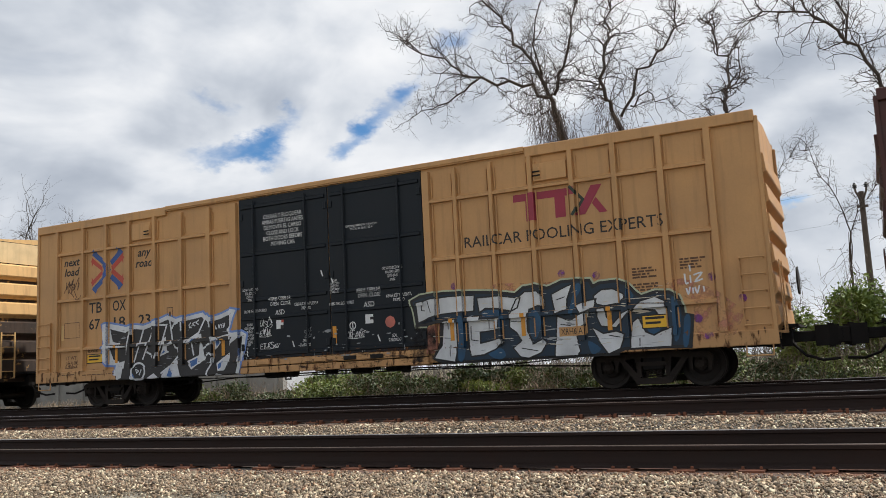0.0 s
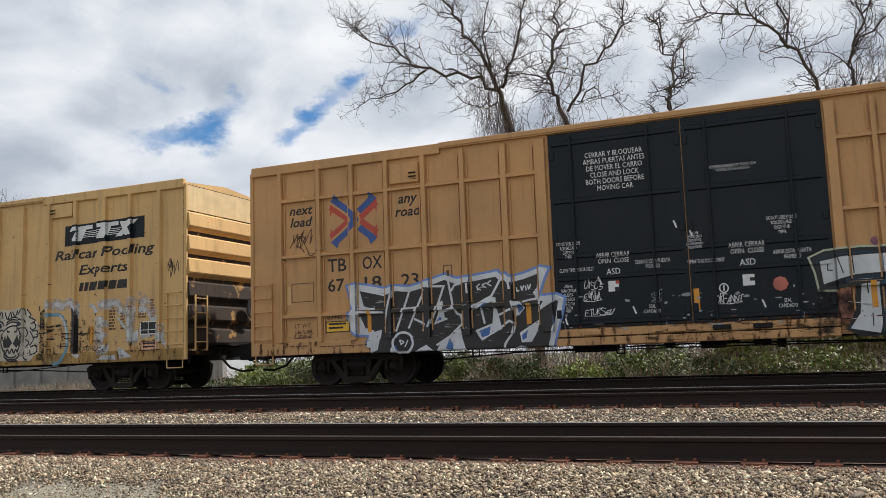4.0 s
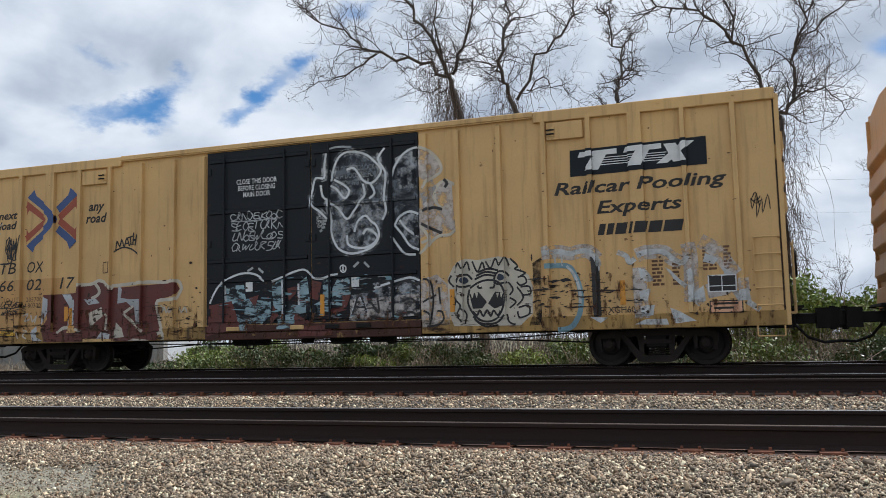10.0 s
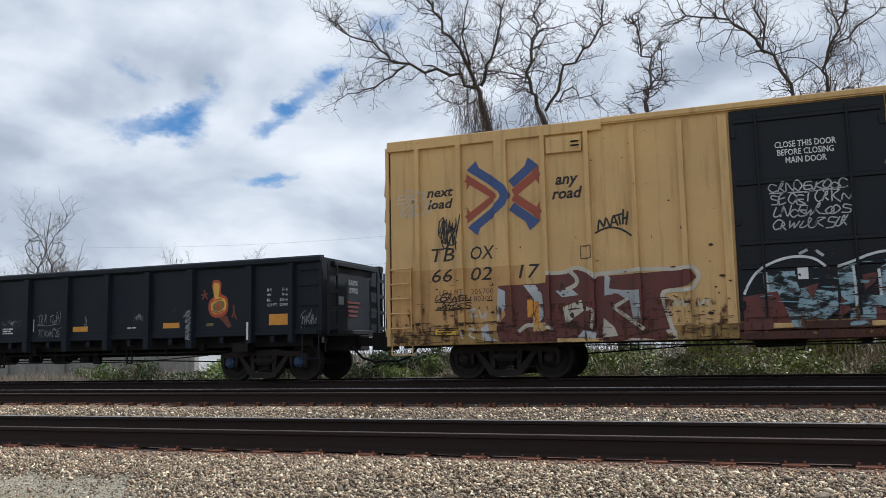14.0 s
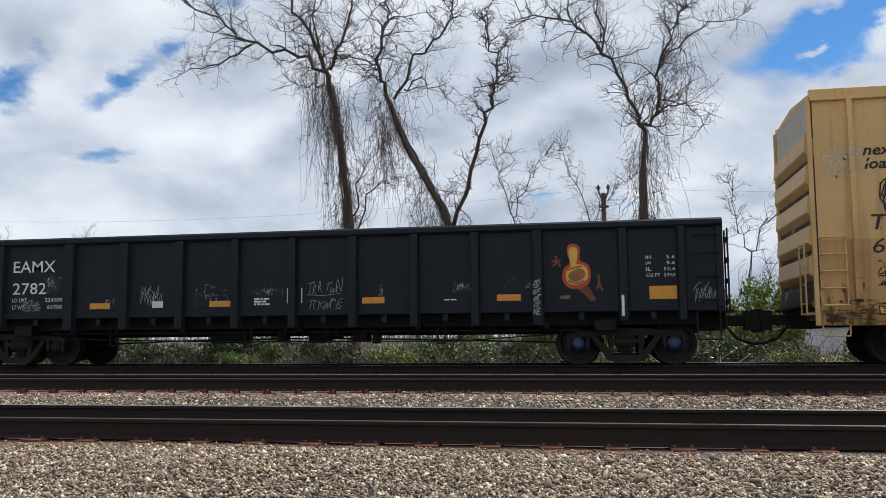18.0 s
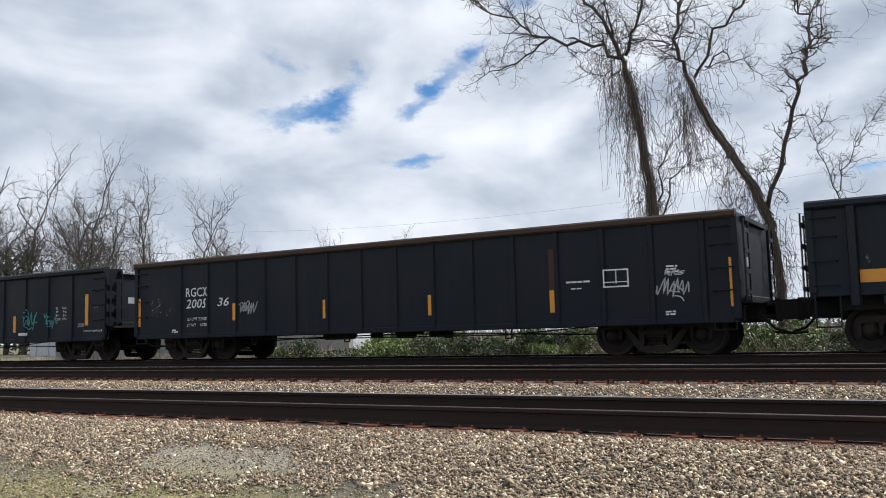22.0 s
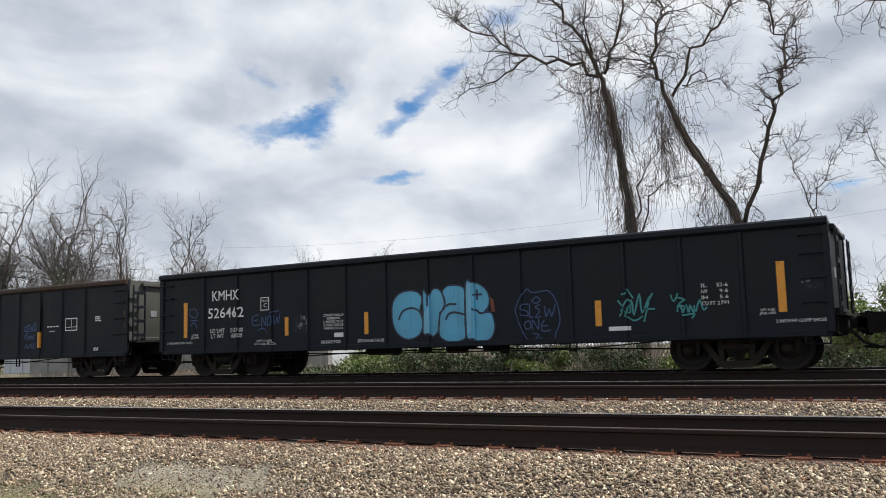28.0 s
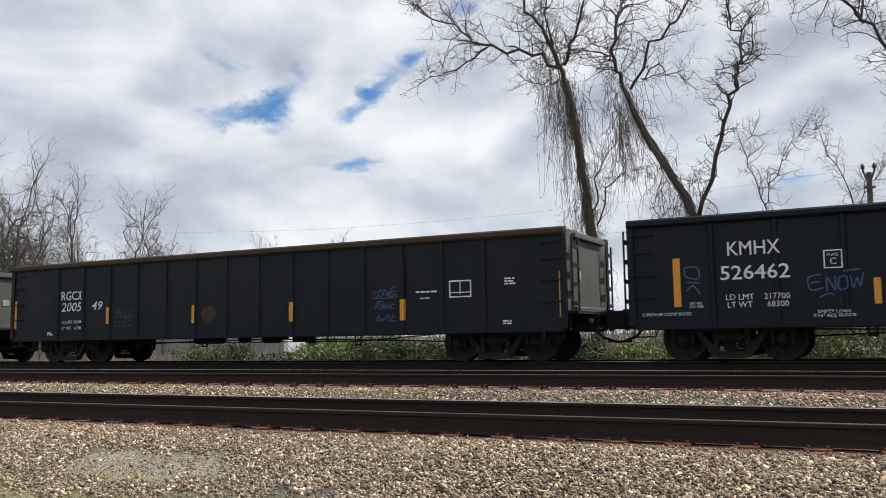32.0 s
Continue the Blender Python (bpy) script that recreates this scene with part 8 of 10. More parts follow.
def paint_box1():
    S = S1
    S.text("next\nload", 0.96, 3.50, 1.56, 3.95, M_BLACKP, 0.25, 0.022)
    S.text("any\nroad", 3.56, 3.50, 4.16, 3.93, M_BLACKP, 0.25, 0.022)
    arrow_cross(S, 2.0, 3.0, 3.13, 4.08, M_XRED, M_XBLUE, M_TAN)
    for w, x, z in (("TB", 1.91, 2.45), ("OX", 2.76, 2.45), ("67", 1.91, 2.02), ("18", 2.80, 2.02), ("23", 3.66, 2.02)):
        S.text(w, x, z, x + (0.46 if z > 2.3 else 0.40), z + 0.28, M_BLACKP, 0, 0.012, "reporting_mark")
    S.text("CERRAR Y BLOQUEAR\nAMBAS PUERTAS ANTES\nDE MOVER EL CARRO\nCLOSE AND LOCK\nBOTH DOORS BEFORE\nMOVING CAR", 7.62, 3.60, 8.80, 4.36, M_WHITE, 0, 0.0)
    S.text("ASD", 7.96, 1.98, 8.22, 2.10, M_WHITE, 0, 0.004)
    S.text("ABRIR CERRAR\nOPEN  CLOSE", 7.78, 2.20, 8.42, 2.40, M_WHITE)
    S.text("CLOSE THIS DOOR FIRST", 7.05, 2.08, 7.72, 2.15, M_WHITE)
    S.text("CERRAR ESTA PUERTA\nPRIMERO", 8.50, 2.05, 9.15, 2.22, M_WHITE)
    S.text("DO NOT LUBE DOORS\nROLLERS LUBED\nDATE 07-18\nTMMX", 7.02, 2.34, 7.48, 2.66, M_WHITE)
    S.text("SEAL\nCANDADO", 8.62, 1.22, 8.92, 1.38, M_WHITE)
    S.text("LIBERAR\nPARA CERRAR\nPUERTA\nUNLATCH\nTO CLOSE\nDOOR", 7.06, 1.36, 7.36, 1.84, M_WHITE)
    S.rect(7.98, 1.66, 8.18, 1.86, M_WHITE, 2, "white_placard")
    S.rect(8.10, 1.66, 8.19, 1.74, M_BLACKP, 3, "placard_mark")
    S.rect(8.12, 1.80, 8.19, 1.86, M_XRED, 3, "placard_mark")
    S.text("OPENING MAIN W  9-0 H 12-4\nTOTAL W 16-0 H 12-4", 9.95, 3.72, 10.75, 3.84, M_WHITE)
    S.text("ASD", 10.35, 1.98, 10.62, 2.10, M_WHITE, 0, 0.004)
    S.text("ABRIR CERRAR\nOPEN  CLOSE", 10.18, 2.20, 10.80, 2.40, M_WHITE)
    S.text("OPEN THIS DOOR FIRST", 9.45, 2.08, 10.10, 2.15, M_WHITE)
    S.text("ABRIR ESTA PUERTA\nPRIMERO", 10.92, 2.05, 11.55, 2.22, M_WHITE)
    S.text("DO NOT LUBE DOORS\nROLLERS LUBED\nDATE 07-18\nTMMX", 10.85, 2.50, 11.35, 2.82, M_WHITE)
    S.text("SECURE\nDEVICE ONLY\nDISPOSITIVO\nDE SEGURIDAD\nSOLAMENTE", 9.45, 2.35, 9.75, 2.66, M_WHITE)
    S.rect(10.38, 1.62, 10.58, 1.82, M_WHITE, 2, "white_placard")
    S.rect(10.50, 1.70, 10.59, 1.76, M_BLACKP, 3, "placard_mark")
    S.text("SEAL\nCANDADO", 10.95, 1.20, 11.25, 1.36, M_WHITE)
    ring = [(10.05 + 0.075 * math.cos(k * 0.524), 1.60 + 0.08 * math.sin(k * 0.524)) for k in range(12)]
    S.strokes([ring], 0.022, M_WHITE, 1, "round_mark", True)
    S.strokes([[(10.05, 1.55), (10.05, 1.66)]], 0.025, M_WHITE, 1, "round_mark")
    for x, z in ((7.12, 1.20), (7.80, 1.95), (8.42, 1.36), (9.25, 2.90), (9.52, 2.72), (10.68, 1.36)):
        S.strokes([[(x, z), (x + 0.05, z - 0.14)]], 0.03, M_WHITE, 1, "arrow_mark")
    S.strokes(scribble(5, 7.50, 1.50, 7.85, 1.90, 2, 5), 0.016, M_WHITE, 2, "pen_tag")
    S.strokes(scribble(6, 7.50, 1.22, 8.02, 1.38, 1, 7), 0.016, M_WHITE, 2, "pen_tag")
    S.strokes(scribble(7, 9.90, 1.32, 10.35, 1.52, 1, 7), 0.018, M_WHITE, 2, "pen_tag")
    S.strokes(scribble(8, 8.75, 1.42, 8.95, 1.66, 1, 4), 0.014, G_GREY, 2, "pen_tag")
    S.rect(9.52, 1.22, 9.62, 1.62, M_AMBER, 2, "reflective_strip")
    S.fill([(11.0 + 0.13 * math.cos(k * 0.785), 1.62 + 0.13 * math.sin(k * 0.785)) for k in range(8)], G_PINK, 2, "spray_dot")
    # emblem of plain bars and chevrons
    S.rect(13.98, 3.84, 14.72, 3.99, M_RED, 1, "emblem_bar")
    S.rect(14.24, 3.42, 14.46, 3.84, M_RED, 1, "emblem_bar")
    S.rect(14.72, 3.84, 15.28, 3.99, M_RED, 1, "emblem_bar")
    S.rect(14.86, 3.42, 15.08, 3.84, M_RED, 1, "emblem_bar")
    S.fill([(15.28, 3.42), (15.47, 3.42), (15.84, 3.98), (15.62, 3.98)], M_RED, 1, "emblem_chevron")
    S.fill([(15.62, 3.62), (15.76, 3.42), (15.92, 3.42), (15.70, 3.74)], M_RED, 1, "emblem_chevron")
    S.strokes([[(15.20, 4.0), (15.44, 3.72), (15.22, 3.42)]], 0.06, M_GRN, 2, "emblem_chevron")
    S.text("RAILCAR POOLING EXPERTS", 12.84, 3.02, 16.98, 3.25, M_BLACKP, 0, 0.002)
    label_plate(S, 1.86, 1.17, 2.40, 1.37, M_LBLYEL, M_BLACKP)
    label_plate(S, 16.43, 1.13, 16.90, 1.35, M_LBLYEL, M_BLACKP, base=7)
    for x, z in ((2.90, 1.12), (12.46, 1.13), (14.04, 1.13), (15.80, 1.13)):
        S.rect(x - 0.045, z, x + 0.045, z + 0.45, M_AMBER, 8, "reflective_strip")
    S.strokes([[(4.62, 2.12), (4.80, 2.12), (4.80, 2.40), (4.62, 2.40)]], 0.018, M_BROWNP, 1, "plate_mark", True)
    S.rect(4.68, 2.18, 4.74, 2.30, M_BROWNP, 1, "plate_mark")
    for k, (x, z) in enumerate(((16.3, 2.05), (16.3, 1.75), (17.2, 2.15))):
        small_print(S, x, z, x + 0.5, z + 0.22, 4, 30 + k, M_BROWNP)
    S.text("LT WT", 1.06, 1.28, 1.46, 1.37, M_BROWNP, 0, 0.004)
    S.text("83900", 1.88, 1.43, 2.24, 1.51, M_BLACKP)
    S.strokes(scribble(17, 1.04, 1.06, 1.5, 1.24, 2, 6), 0.016, M_BROWNP, 1, "pen_tag")
    S.strokes([[(1.0, 1.85), (1.55, 1.85), (1.55, 2.25), (1.0, 2.25)]], 0.012, M_BROWNP, 1, "ghost_mark", True)
    S.rect(0.88, 1.80, 0.98, 2.2, M_YEL, 1, "faded_strip")
    small_print(S, 0.95, 0.86, 1.5, 0.90, 1, 35, M_BROWNP)
    small_print(S, 1.7, 0.84, 3.2, 0.87, 1, 36, M_BROWNP)
    S.rect(14.78, 1.07, 15.32, 1.25, M_TAN, 8, "fresh_patch")
    S.text("XRH61A", 14.82, 1.10, 15.28, 1.22, M_BLACKP, layer=9)
    tag_dark_blocks()
    S.strokes(scrawl(11, 0.98, 3.02, 1.55, 3.44, 11), 0.03, M_BROWNP, 1, "pen_tag", smooth=True)
    S.strokes([[(0.96, 3.05), (1.2, 3.3), (1.5, 2.85), (1.7, 2.95)]], 0.03, M_BROWNP, 1, "pen_tag", smooth=True)
    tag_pale_blocks()
    slivers(S, 60, 12.0, 0.85, 17.0, 1.95, G_CREAM, 431, 7, "scrape", 0.30, 0.008)
    slivers(S, 40, 12.0, 0.80, 17.0, 1.6, G_GREY, 432, 7, "scrape", 0.30, 0.010)
    slivers(S, 50, 2.7, 0.85, 6.6, 1.9, G_GREY, 433, 7, "scrape", 0.20, 0.007)
    S.fill([(11.5, 0.72), (12.5, 0.72), (12.55, 0.95), (12.2, 1.3), (11.95, 1.75), (11.6, 1.5), (11.45, 1.0)], M_SMOKE, 3, "soot_smear")
    for x0, x1, z1, m_ in ((6.95, 11.8, 1.06, M_SCUFF2), (0.1, 6.9, 0.98, M_SCUFF2), (12.0, 18.6, 0.96, M_SCUFF2), (8.6, 11.8, 1.0, M_SCUFF)):
        S.rect(x0, 0.68, x1, z1, m_, 1, "rust_scuff")
    for x, z in ((12.55, 2.25), (14.9, 2.30), (17.75, 1.98), (18.25, 1.55), (17.45, 1.24), (17.62, 0.92), (15.6, 2.2)):
        S.fill([(x + 0.08 * math.cos(k * 0.785), z + 0.08 * math.sin(k * 0.785)) for k in range(8)], G_PURPLE, 3, "spray_dot")
    tag_small_box()
    chips(S, 120, 0.1, 0.98, 18.6, 1.15, 0.018, M_BROWNP, 71, name="scuff_mark")
    chips(S, 60, 7.0, 0.95, 11.8, 1.6, 0.04, G_GREY, 72, name="scuff_mark")


def vent_box(car, x0, x1, z0, z1, paint, hatch_left):
    """The upper placard board with its small hatch."""
    b = Shape().box(x0, x1, -1.60, -1.53, z0, z1, 0.01)
    v = part("placard_board", b.mesh("placard_board", paint), car)
    xa = x0 + 0.03 if hatch_left else x1 - 0.17
    h = part("hatch", Shape().box(xa, xa + 0.14, -1.62, -1.59, z0 + 0.06, z1 - 0.08, 0.008).mesh("hatch", paint), v)
    for k in range(2):
        part("hinge", Shape().box(xa - 0.03, xa + 0.13, -1.645, -1.61, z0 + 0.10 + k * 0.08, z0 + 0.125 + k * 0.08).mesh("hinge", M_STEEL), h)


def paint_box2():
    S = S2
    S.text("next\nload", 0.86, 3.46, 1.44, 3.88, M_BLACKP, 0.25, 0.026)
    S.text("any\nroad", 3.48, 3.46, 4.08, 3.90, M_BLACKP, 0.25, 0.026)
    arrow_cross(S, 1.73, 2.92, 3.23, 4.32, M_XREDF, M_XBLUEF, M_YEL)
    for w, x, z in (("TB", 0.94, 2.38), ("OX", 1.78, 2.38), ("66", 0.94, 1.96), ("02", 1.78, 1.96), ("17", 2.76, 1.96)):
        S.text(w, x, z, x + (0.50 if z > 2.2 else 0.44), z + 0.27, M_BLACKP, 0.2, 0.006, "reporting_mark")
    S.text("LD LMT   205700\nLT WT     80300", 1.10, 1.55, 2.24, 1.80, M_BROWNP)
    S.text("CLOSE THIS DOOR\nBEFORE CLOSING\nMAIN DOOR", 7.56, 3.76, 8.56, 4.16, M_WHITE, 0, 0.01)
    S.text("CLOSE AND LOCK\nBOTH DOORS BEFORE\nMOVING CAR", 9.85, 3.82, 10.95, 4.24, G_GREY, 0, 0.01)
    S.text("SECURE\nDEVICE\nONLY", 9.50, 2.98, 9.70, 3.22, M_WHITE)
    S.strokes(scribble(31, 7.42, 2.56, 8.68, 3.46, 4, 9), 0.030, G_WHITE, 1, "pen_tag")
    # board with plain slanting bars
    S.fill([(14.90, 3.62), (17.42, 3.66), (17.42, 4.18), (14.91, 4.13)], M_DOOR, 1, "sign_board")
    S.fill([(15.06, 3.98), (15.80, 4.00), (15.80, 4.10), (15.10, 4.08)], M_WHITE, 2, "emblem_bar")
    S.fill([(15.18, 3.72), (15.44, 3.72), (15.60, 4.0), (15.36, 4.0)], M_WHITE, 2, "emblem_bar")
    S.fill([(15.92, 4.00), (16.62, 4.02), (16.62, 4.12), (15.96, 4.10)], M_WHITE, 2, "emblem_bar")
    S.fill([(15.98, 3.73), (16.24, 3.73), (16.40, 4.02), (16.16, 4.02)], M_WHITE, 2, "emblem_bar")
    S.fill([(16.52, 3.74), (16.72, 3.74), (17.22, 4.12), (17.00, 4.12)], M_WHITE, 2, "emblem_chevron")
    S.fill([(16.66, 4.10), (16.88, 4.10), (17.06, 3.75), (16.82, 3.75)], M_WHITE, 3, "emblem_chevron")
    for k in range(4):
        z = 3.80 + k * 0.045
        S.rect(15.45 + 0.03 * k, z, 16.05 + 0.03 * k, z + 0.016, M_WHITE, 3, "emblem_line")
        S.rect(16.26 + 0.03 * k, z, 16.62 + 0.03 * k, z + 0.016, M_WHITE, 3, "emblem_line")
    S.text("Railcar Pooling", 14.58, 3.20, 17.74, 3.52, M_BLACKP, 0.22, 0.021)
    S.text("Experts", 15.38, 2.80, 16.94, 3.12, M_BLACKP, 0.22, 0.021)
    for x, w in ((15.38, 0.12), (15.54, 0.12), (15.70, 0.20), (15.95, 0.06), (16.05, 0.22), (16.31, 0.23), (16.58, 0.33)):
        S.fill([(x, 2.47), (x + w, 2.47), (x + w + 0.05, 2.68), (x + 0.05, 2.68)], M_BLACKP, 1, "painted_bar")
    tag_white_outline()
    tag_maroon()
    S.strokes(scrawl(33, 1.05, 2.75, 1.55, 3.32, 13) + scrawl(34, 1.1, 2.55, 1.5, 3.1, 10), 0.035, G_BLACK, 3, "pen_tag")
    S.rect(0.06, 0.97, 2.9, 2.22, M_YELPATCH, -1, "repainted_patch")
    S.strokes(scrawl(36, 18.05, 2.62, 18.45, 3.1, 8), 0.022, G_BLACK, 2, "pen_tag")
    S.strokes(scribble(37, 1.0, 1.40, 1.75, 1.72, 2, 6), 0.028, G_BLACK, 3, "pen_tag")
    S.strokes(scribble(39, 0.2, 3.3, 0.9, 3.9, 2, 4), 0.03, G_CREAM, 1, "pen_tag")
    tag_door_band()
    r = random.Random(8)
    for x in (7.80, 10.30):
        S.rect(x, 1.70, x + 0.17, 1.90, M_WHITE, 5, "white_placard")
    tag_mask()
    tag_hollow()
    label_plate(S, 17.35, 0.96, 17.88, 1.15, M_LBLORG, M_BLACKP)
    label_plate(S, 1.0, 0.90, 1.5, 1.02, M_LBLYEL, M_BLACKP)
    S.rect(17.33, 1.33, 17.80, 1.62, M_BLACKP, 3, "data_panel")
    S.strokes([[(17.33, 1.33), (17.80, 1.33), (17.80, 1.62), (17.33, 1.62)]], 0.022, M_WHITE, 4, "data_panel", True)
    S.strokes([[(17.56, 1.33), (17.56, 1.62)], [(17.33, 1.43), (17.80, 1.43)]], 0.016, M_WHITE, 5, "data_panel")
    S.text("XGH60", 15.52, 1.0, 16.02, 1.12, M_BLACKP)
    for x, z in ((12.42, 1.12), (15.75, 1.15), (3.05, 1.05), (9.58, 1.12)):
        S.rect(x, z, x + 0.1, z + 0.45, M_AMBER, 6, "reflective_strip")
    for k, (x, z, h) in enumerate(((16.35, 1.45, 0.5), (17.25, 1.70, 0.45), (0.3, 0.88, 0.1))):
        for c in (0.0, 0.36):
            small_print(S, x + c, z, x + c + 0.26 - c * 0.3, z + h, 7 if k < 2 else 2, 60 + k, M_BROWNP)
    S.strokes([[(4.0, 2.28), (4.2, 2.28), (4.2, 2.52), (4.0, 2.52)]], 0.018, M_BROWNP, 1, "plate_mark", True)
    chips(S, 150, 0.8, 1.2, 17.9, 4.7, 0.024, M_GON_RUST, 81, (6.7, 11.9))
    chips(S, 420, 0.2, 0.95, 18.5, 2.1, 0.026, M_GON_RUST, 82, (6.7, 11.9))
    chips(S, 300, 6.85, 0.98, 11.8, 2.3, 0.022, M_GON_RUST, 84)
    for k_, (n_, x0, z0, x1, z1, m_) in enumerate(((40, 7.0, 1.0, 11.6, 2.0, G_ICE), (60, 6.9, 0.98, 11.7, 1.8, G_BLACK), (40, 6.9, 0.98, 11.7, 1.6, G_MAROON), (30, 9.6, 1.0, 11.7, 1.9, G_GREY),
                                                     (50, 13.9, 0.98, 16.2, 1.7, G_BLACK), (40, 13.9, 0.98, 16.0, 1.5, M_GON_RUST), (40, 2.4, 0.98, 6.5, 1.6, M_GON_RUST))):
        slivers(S, n_, x0, z0, x1, z1, m_, 400 + k_)
    # scraped, rust-bled lower side
    for x0, x1, z1, m_ in ((0.1, 6.75, 1.45, M_SCUFF2), (6.9, 11.75, 1.20, M_SCUFF2), (11.9, 14.0, 0.95, M_SCUFF), (14.1, 15.9, 1.75, M_SCUFF2), (0.1, 6.75, 1.15, M_SCUFF), (15.9, 18.4, 1.2, M_SCUFF2)):
        S.rect(x0, 0.72, x1, z1, m_, 7, "rust_scuff")



def end_text(car, words, x, y0, z0, y1, z1, material):
    """Words across the end of a wagon."""
    cu = bpy.data.curves.new("t", "FONT")
    cu.body, cu.resolution_u = words, 2
    ob = bpy.data.objects.new("t", cu)
    me = bpy.data.meshes.new_from_object(ob)
    bpy.data.objects.remove(ob)
    bpy.data.curves.remove(cu)
    v = [p.co.copy() for p in me.vertices]
    a, b, c, d = min(p.x for p in v), max(p.x for p in v), min(p.y for p in v), max(p.y for p in v)
    co = [(x, y0 + (p.x - a) / (b - a) * (y1 - y0), z0 + (p.y - c) / (d - c) * (z1 - z0)) for p in v]
    part("lettering", mesh_of("lettering", co, [tuple(f.vertices) for f in me.polygons], material), car)
    bpy.data.meshes.remove(me)


def amber(S, *spots):
    for x, z0, z1, w in spots:
        S.rect(x - w / 2, z0, x + w / 2, z1, M_AMBER, 3, "reflective_strip")


def paint_gondolas():
    S = T1
    S.text("EAMX", 1.90, 1.98, 2.88, 2.22, M_WHITE, 0, 0.004, "reporting_mark")
    S.text("2782", 1.90, 1.52, 2.68, 1.76, M_WHITE, 0, 0.004, "reporting_mark")
    S.text("LD LMT", 1.90, 1.36, 2.24, 1.44, M_WHITE)
    S.text("224300", 2.66, 1.36, 3.06, 1.44, M_WHITE)
    S.text("LT WT", 1.90, 1.21, 2.18, 1.29, M_WHITE)
    S.text("61700", 2.72, 1.21, 3.06, 1.29, M_WHITE)
    for k, (a, b) in enumerate((("IH", "5-6"), ("IW", "9-6"), ("IL", "52-6"), ("CU FT", "2743"))):
        S.text(a, 14.93, 1.96 - k * 0.11, 14.93 + 0.05 * len(a), 2.02 - k * 0.11, M_WHITE)
        S.text(b, 15.45 - 0.05 * len(b), 1.96 - k * 0.11, 15.45, 2.02 - k * 0.11, M_WHITE)
    for x0, x1, z0, z1 in ((0.80, 1.30, 1.22, 1.44), (3.70, 4.16, 1.19, 1.31), (6.35, 6.81, 1.20, 1.32), (9.53, 9.98, 1.22, 1.34), (12.17, 12.62, 1.23, 1.35), (14.98, 15.47, 1.22, 1.46)):
        S.rect(x0, z0, x1, z1, M_AMBER, 2, "reflective_strip")
    S.rect(5.10, 1.20, 5.34, 1.33, M_WHITE, 2, "data_plate")
    for x in (1.62, 14.50):
        small = [[(x, 0.92), (x, 1.30)]]
        S.strokes(small, 0.05, M_WHITE, 2, "jacking_mark")
    tag_flame()
    S.strokes(scribble(52, 12.86, 0.95, 12.98, 1.6, 5, 2), 0.022, G_GREY, 2, "chalk_tag")
    for k, (x, z, w, h) in enumerate(((4.8, 1.2, 0.5, 0.45), (6.0, 1.2, 0.7, 0.45), (7.2, 1.3, 0.7, 0.35), (8.4, 1.1, 0.7, 0.6), (11.3, 1.3, 0.4, 0.35), (12.3, 1.45, 0.5, 0.2), (15.75, 1.1, 0.4, 0.4), (2.6, 1.55, 0.4, 0.35), (0.85, 1.55, 0.5, 0.2), (2.15, 1.16, 0.4, 0.25), (9.85, 1.3, 0.1, 0.3), (4.05, 1.2, 0.2, 0.2))):
        S.strokes(scribble(70 + k, x, z, x + w, z + h, 2, 6) if k % 2 else scrawl(70 + k, x, z, x + w, z + h, 14), 0.012, G_HAZE if k % 3 else G_GREY, 1, "chalk_tag")
    S.strokes([[(8.0, 1.25), (8.0, 1.55)], [(8.3, 1.25), (8.3, 1.55)]], 0.02, M_WHITE, 2, "chalk_mark")
    small_print(S, 7.3, 1.2, 7.65, 1.36, 3, 71)
    small_print(S, 11.15, 1.24, 11.4, 1.28, 1, 72)
    for S, tail, slogan in ((T2, "36", False), (T4, "49", True)):
        S.text("RGCX", 1.94, 1.68, 2.76, 1.92, M_WHITE, 0, 0.006, "reporting_mark")
        S.text("2005", 1.94, 1.38, 2.72, 1.62, M_WHITE, 0.2, 0.006, "reporting_mark")
        S.text(tail, 3.08, 1.40, 3.48, 1.62, M_WHITE, 0.2, 0.006, "reporting_mark")
        S.text("LD LMT 220300", 1.98, 1.06, 2.74, 1.14, M_WHITE)
        S.text("LT WT    65700", 1.98, 0.90, 2.74, 0.98, M_WHITE)
        amber(S, (0.14, 0.95, 1.72, 0.10), (3.70, 1.02, 1.45, 0.10), (6.58, 0.98, 1.42, 0.11), (9.52, 0.95, 1.40, 0.11), (12.44, 0.91, 1.36, 0.12), (16.02, 0.90, 1.80, 0.12))
        S.strokes([[(13.56, 1.37), (14.04, 1.37), (14.04, 1.70), (13.56, 1.70)]], 0.028, M_WHITE, 2, "data_panel", True)
        S.strokes([[(13.80, 1.42), (13.80, 1.70)], [(13.56, 1.46), (14.04, 1.46)]], 0.018, M_WHITE, 3, "data_panel")
        small_print(S, 12.75, 1.46, 13.35, 1.52, 1, 81)
        small_print(S, 12.85, 1.34, 13.1, 1.38, 1, 82)
        small_print(S, 14.8, 1.56, 15.05, 1.72, 3, 83)
        small_print(S, 1.42, 0.74, 1.66, 0.84, 2, 84)
        small_print(S, 14.75, 0.76, 15.0, 0.86, 2, 85)
        small_print(S, 7.9, 0.68, 8.6, 0.71, 1, 86)
        S.rect(12.38, 1.36, 12.51, 2.2, M_GON_RUST if tail == "36" else M_GON_B, 1, "rust_run")
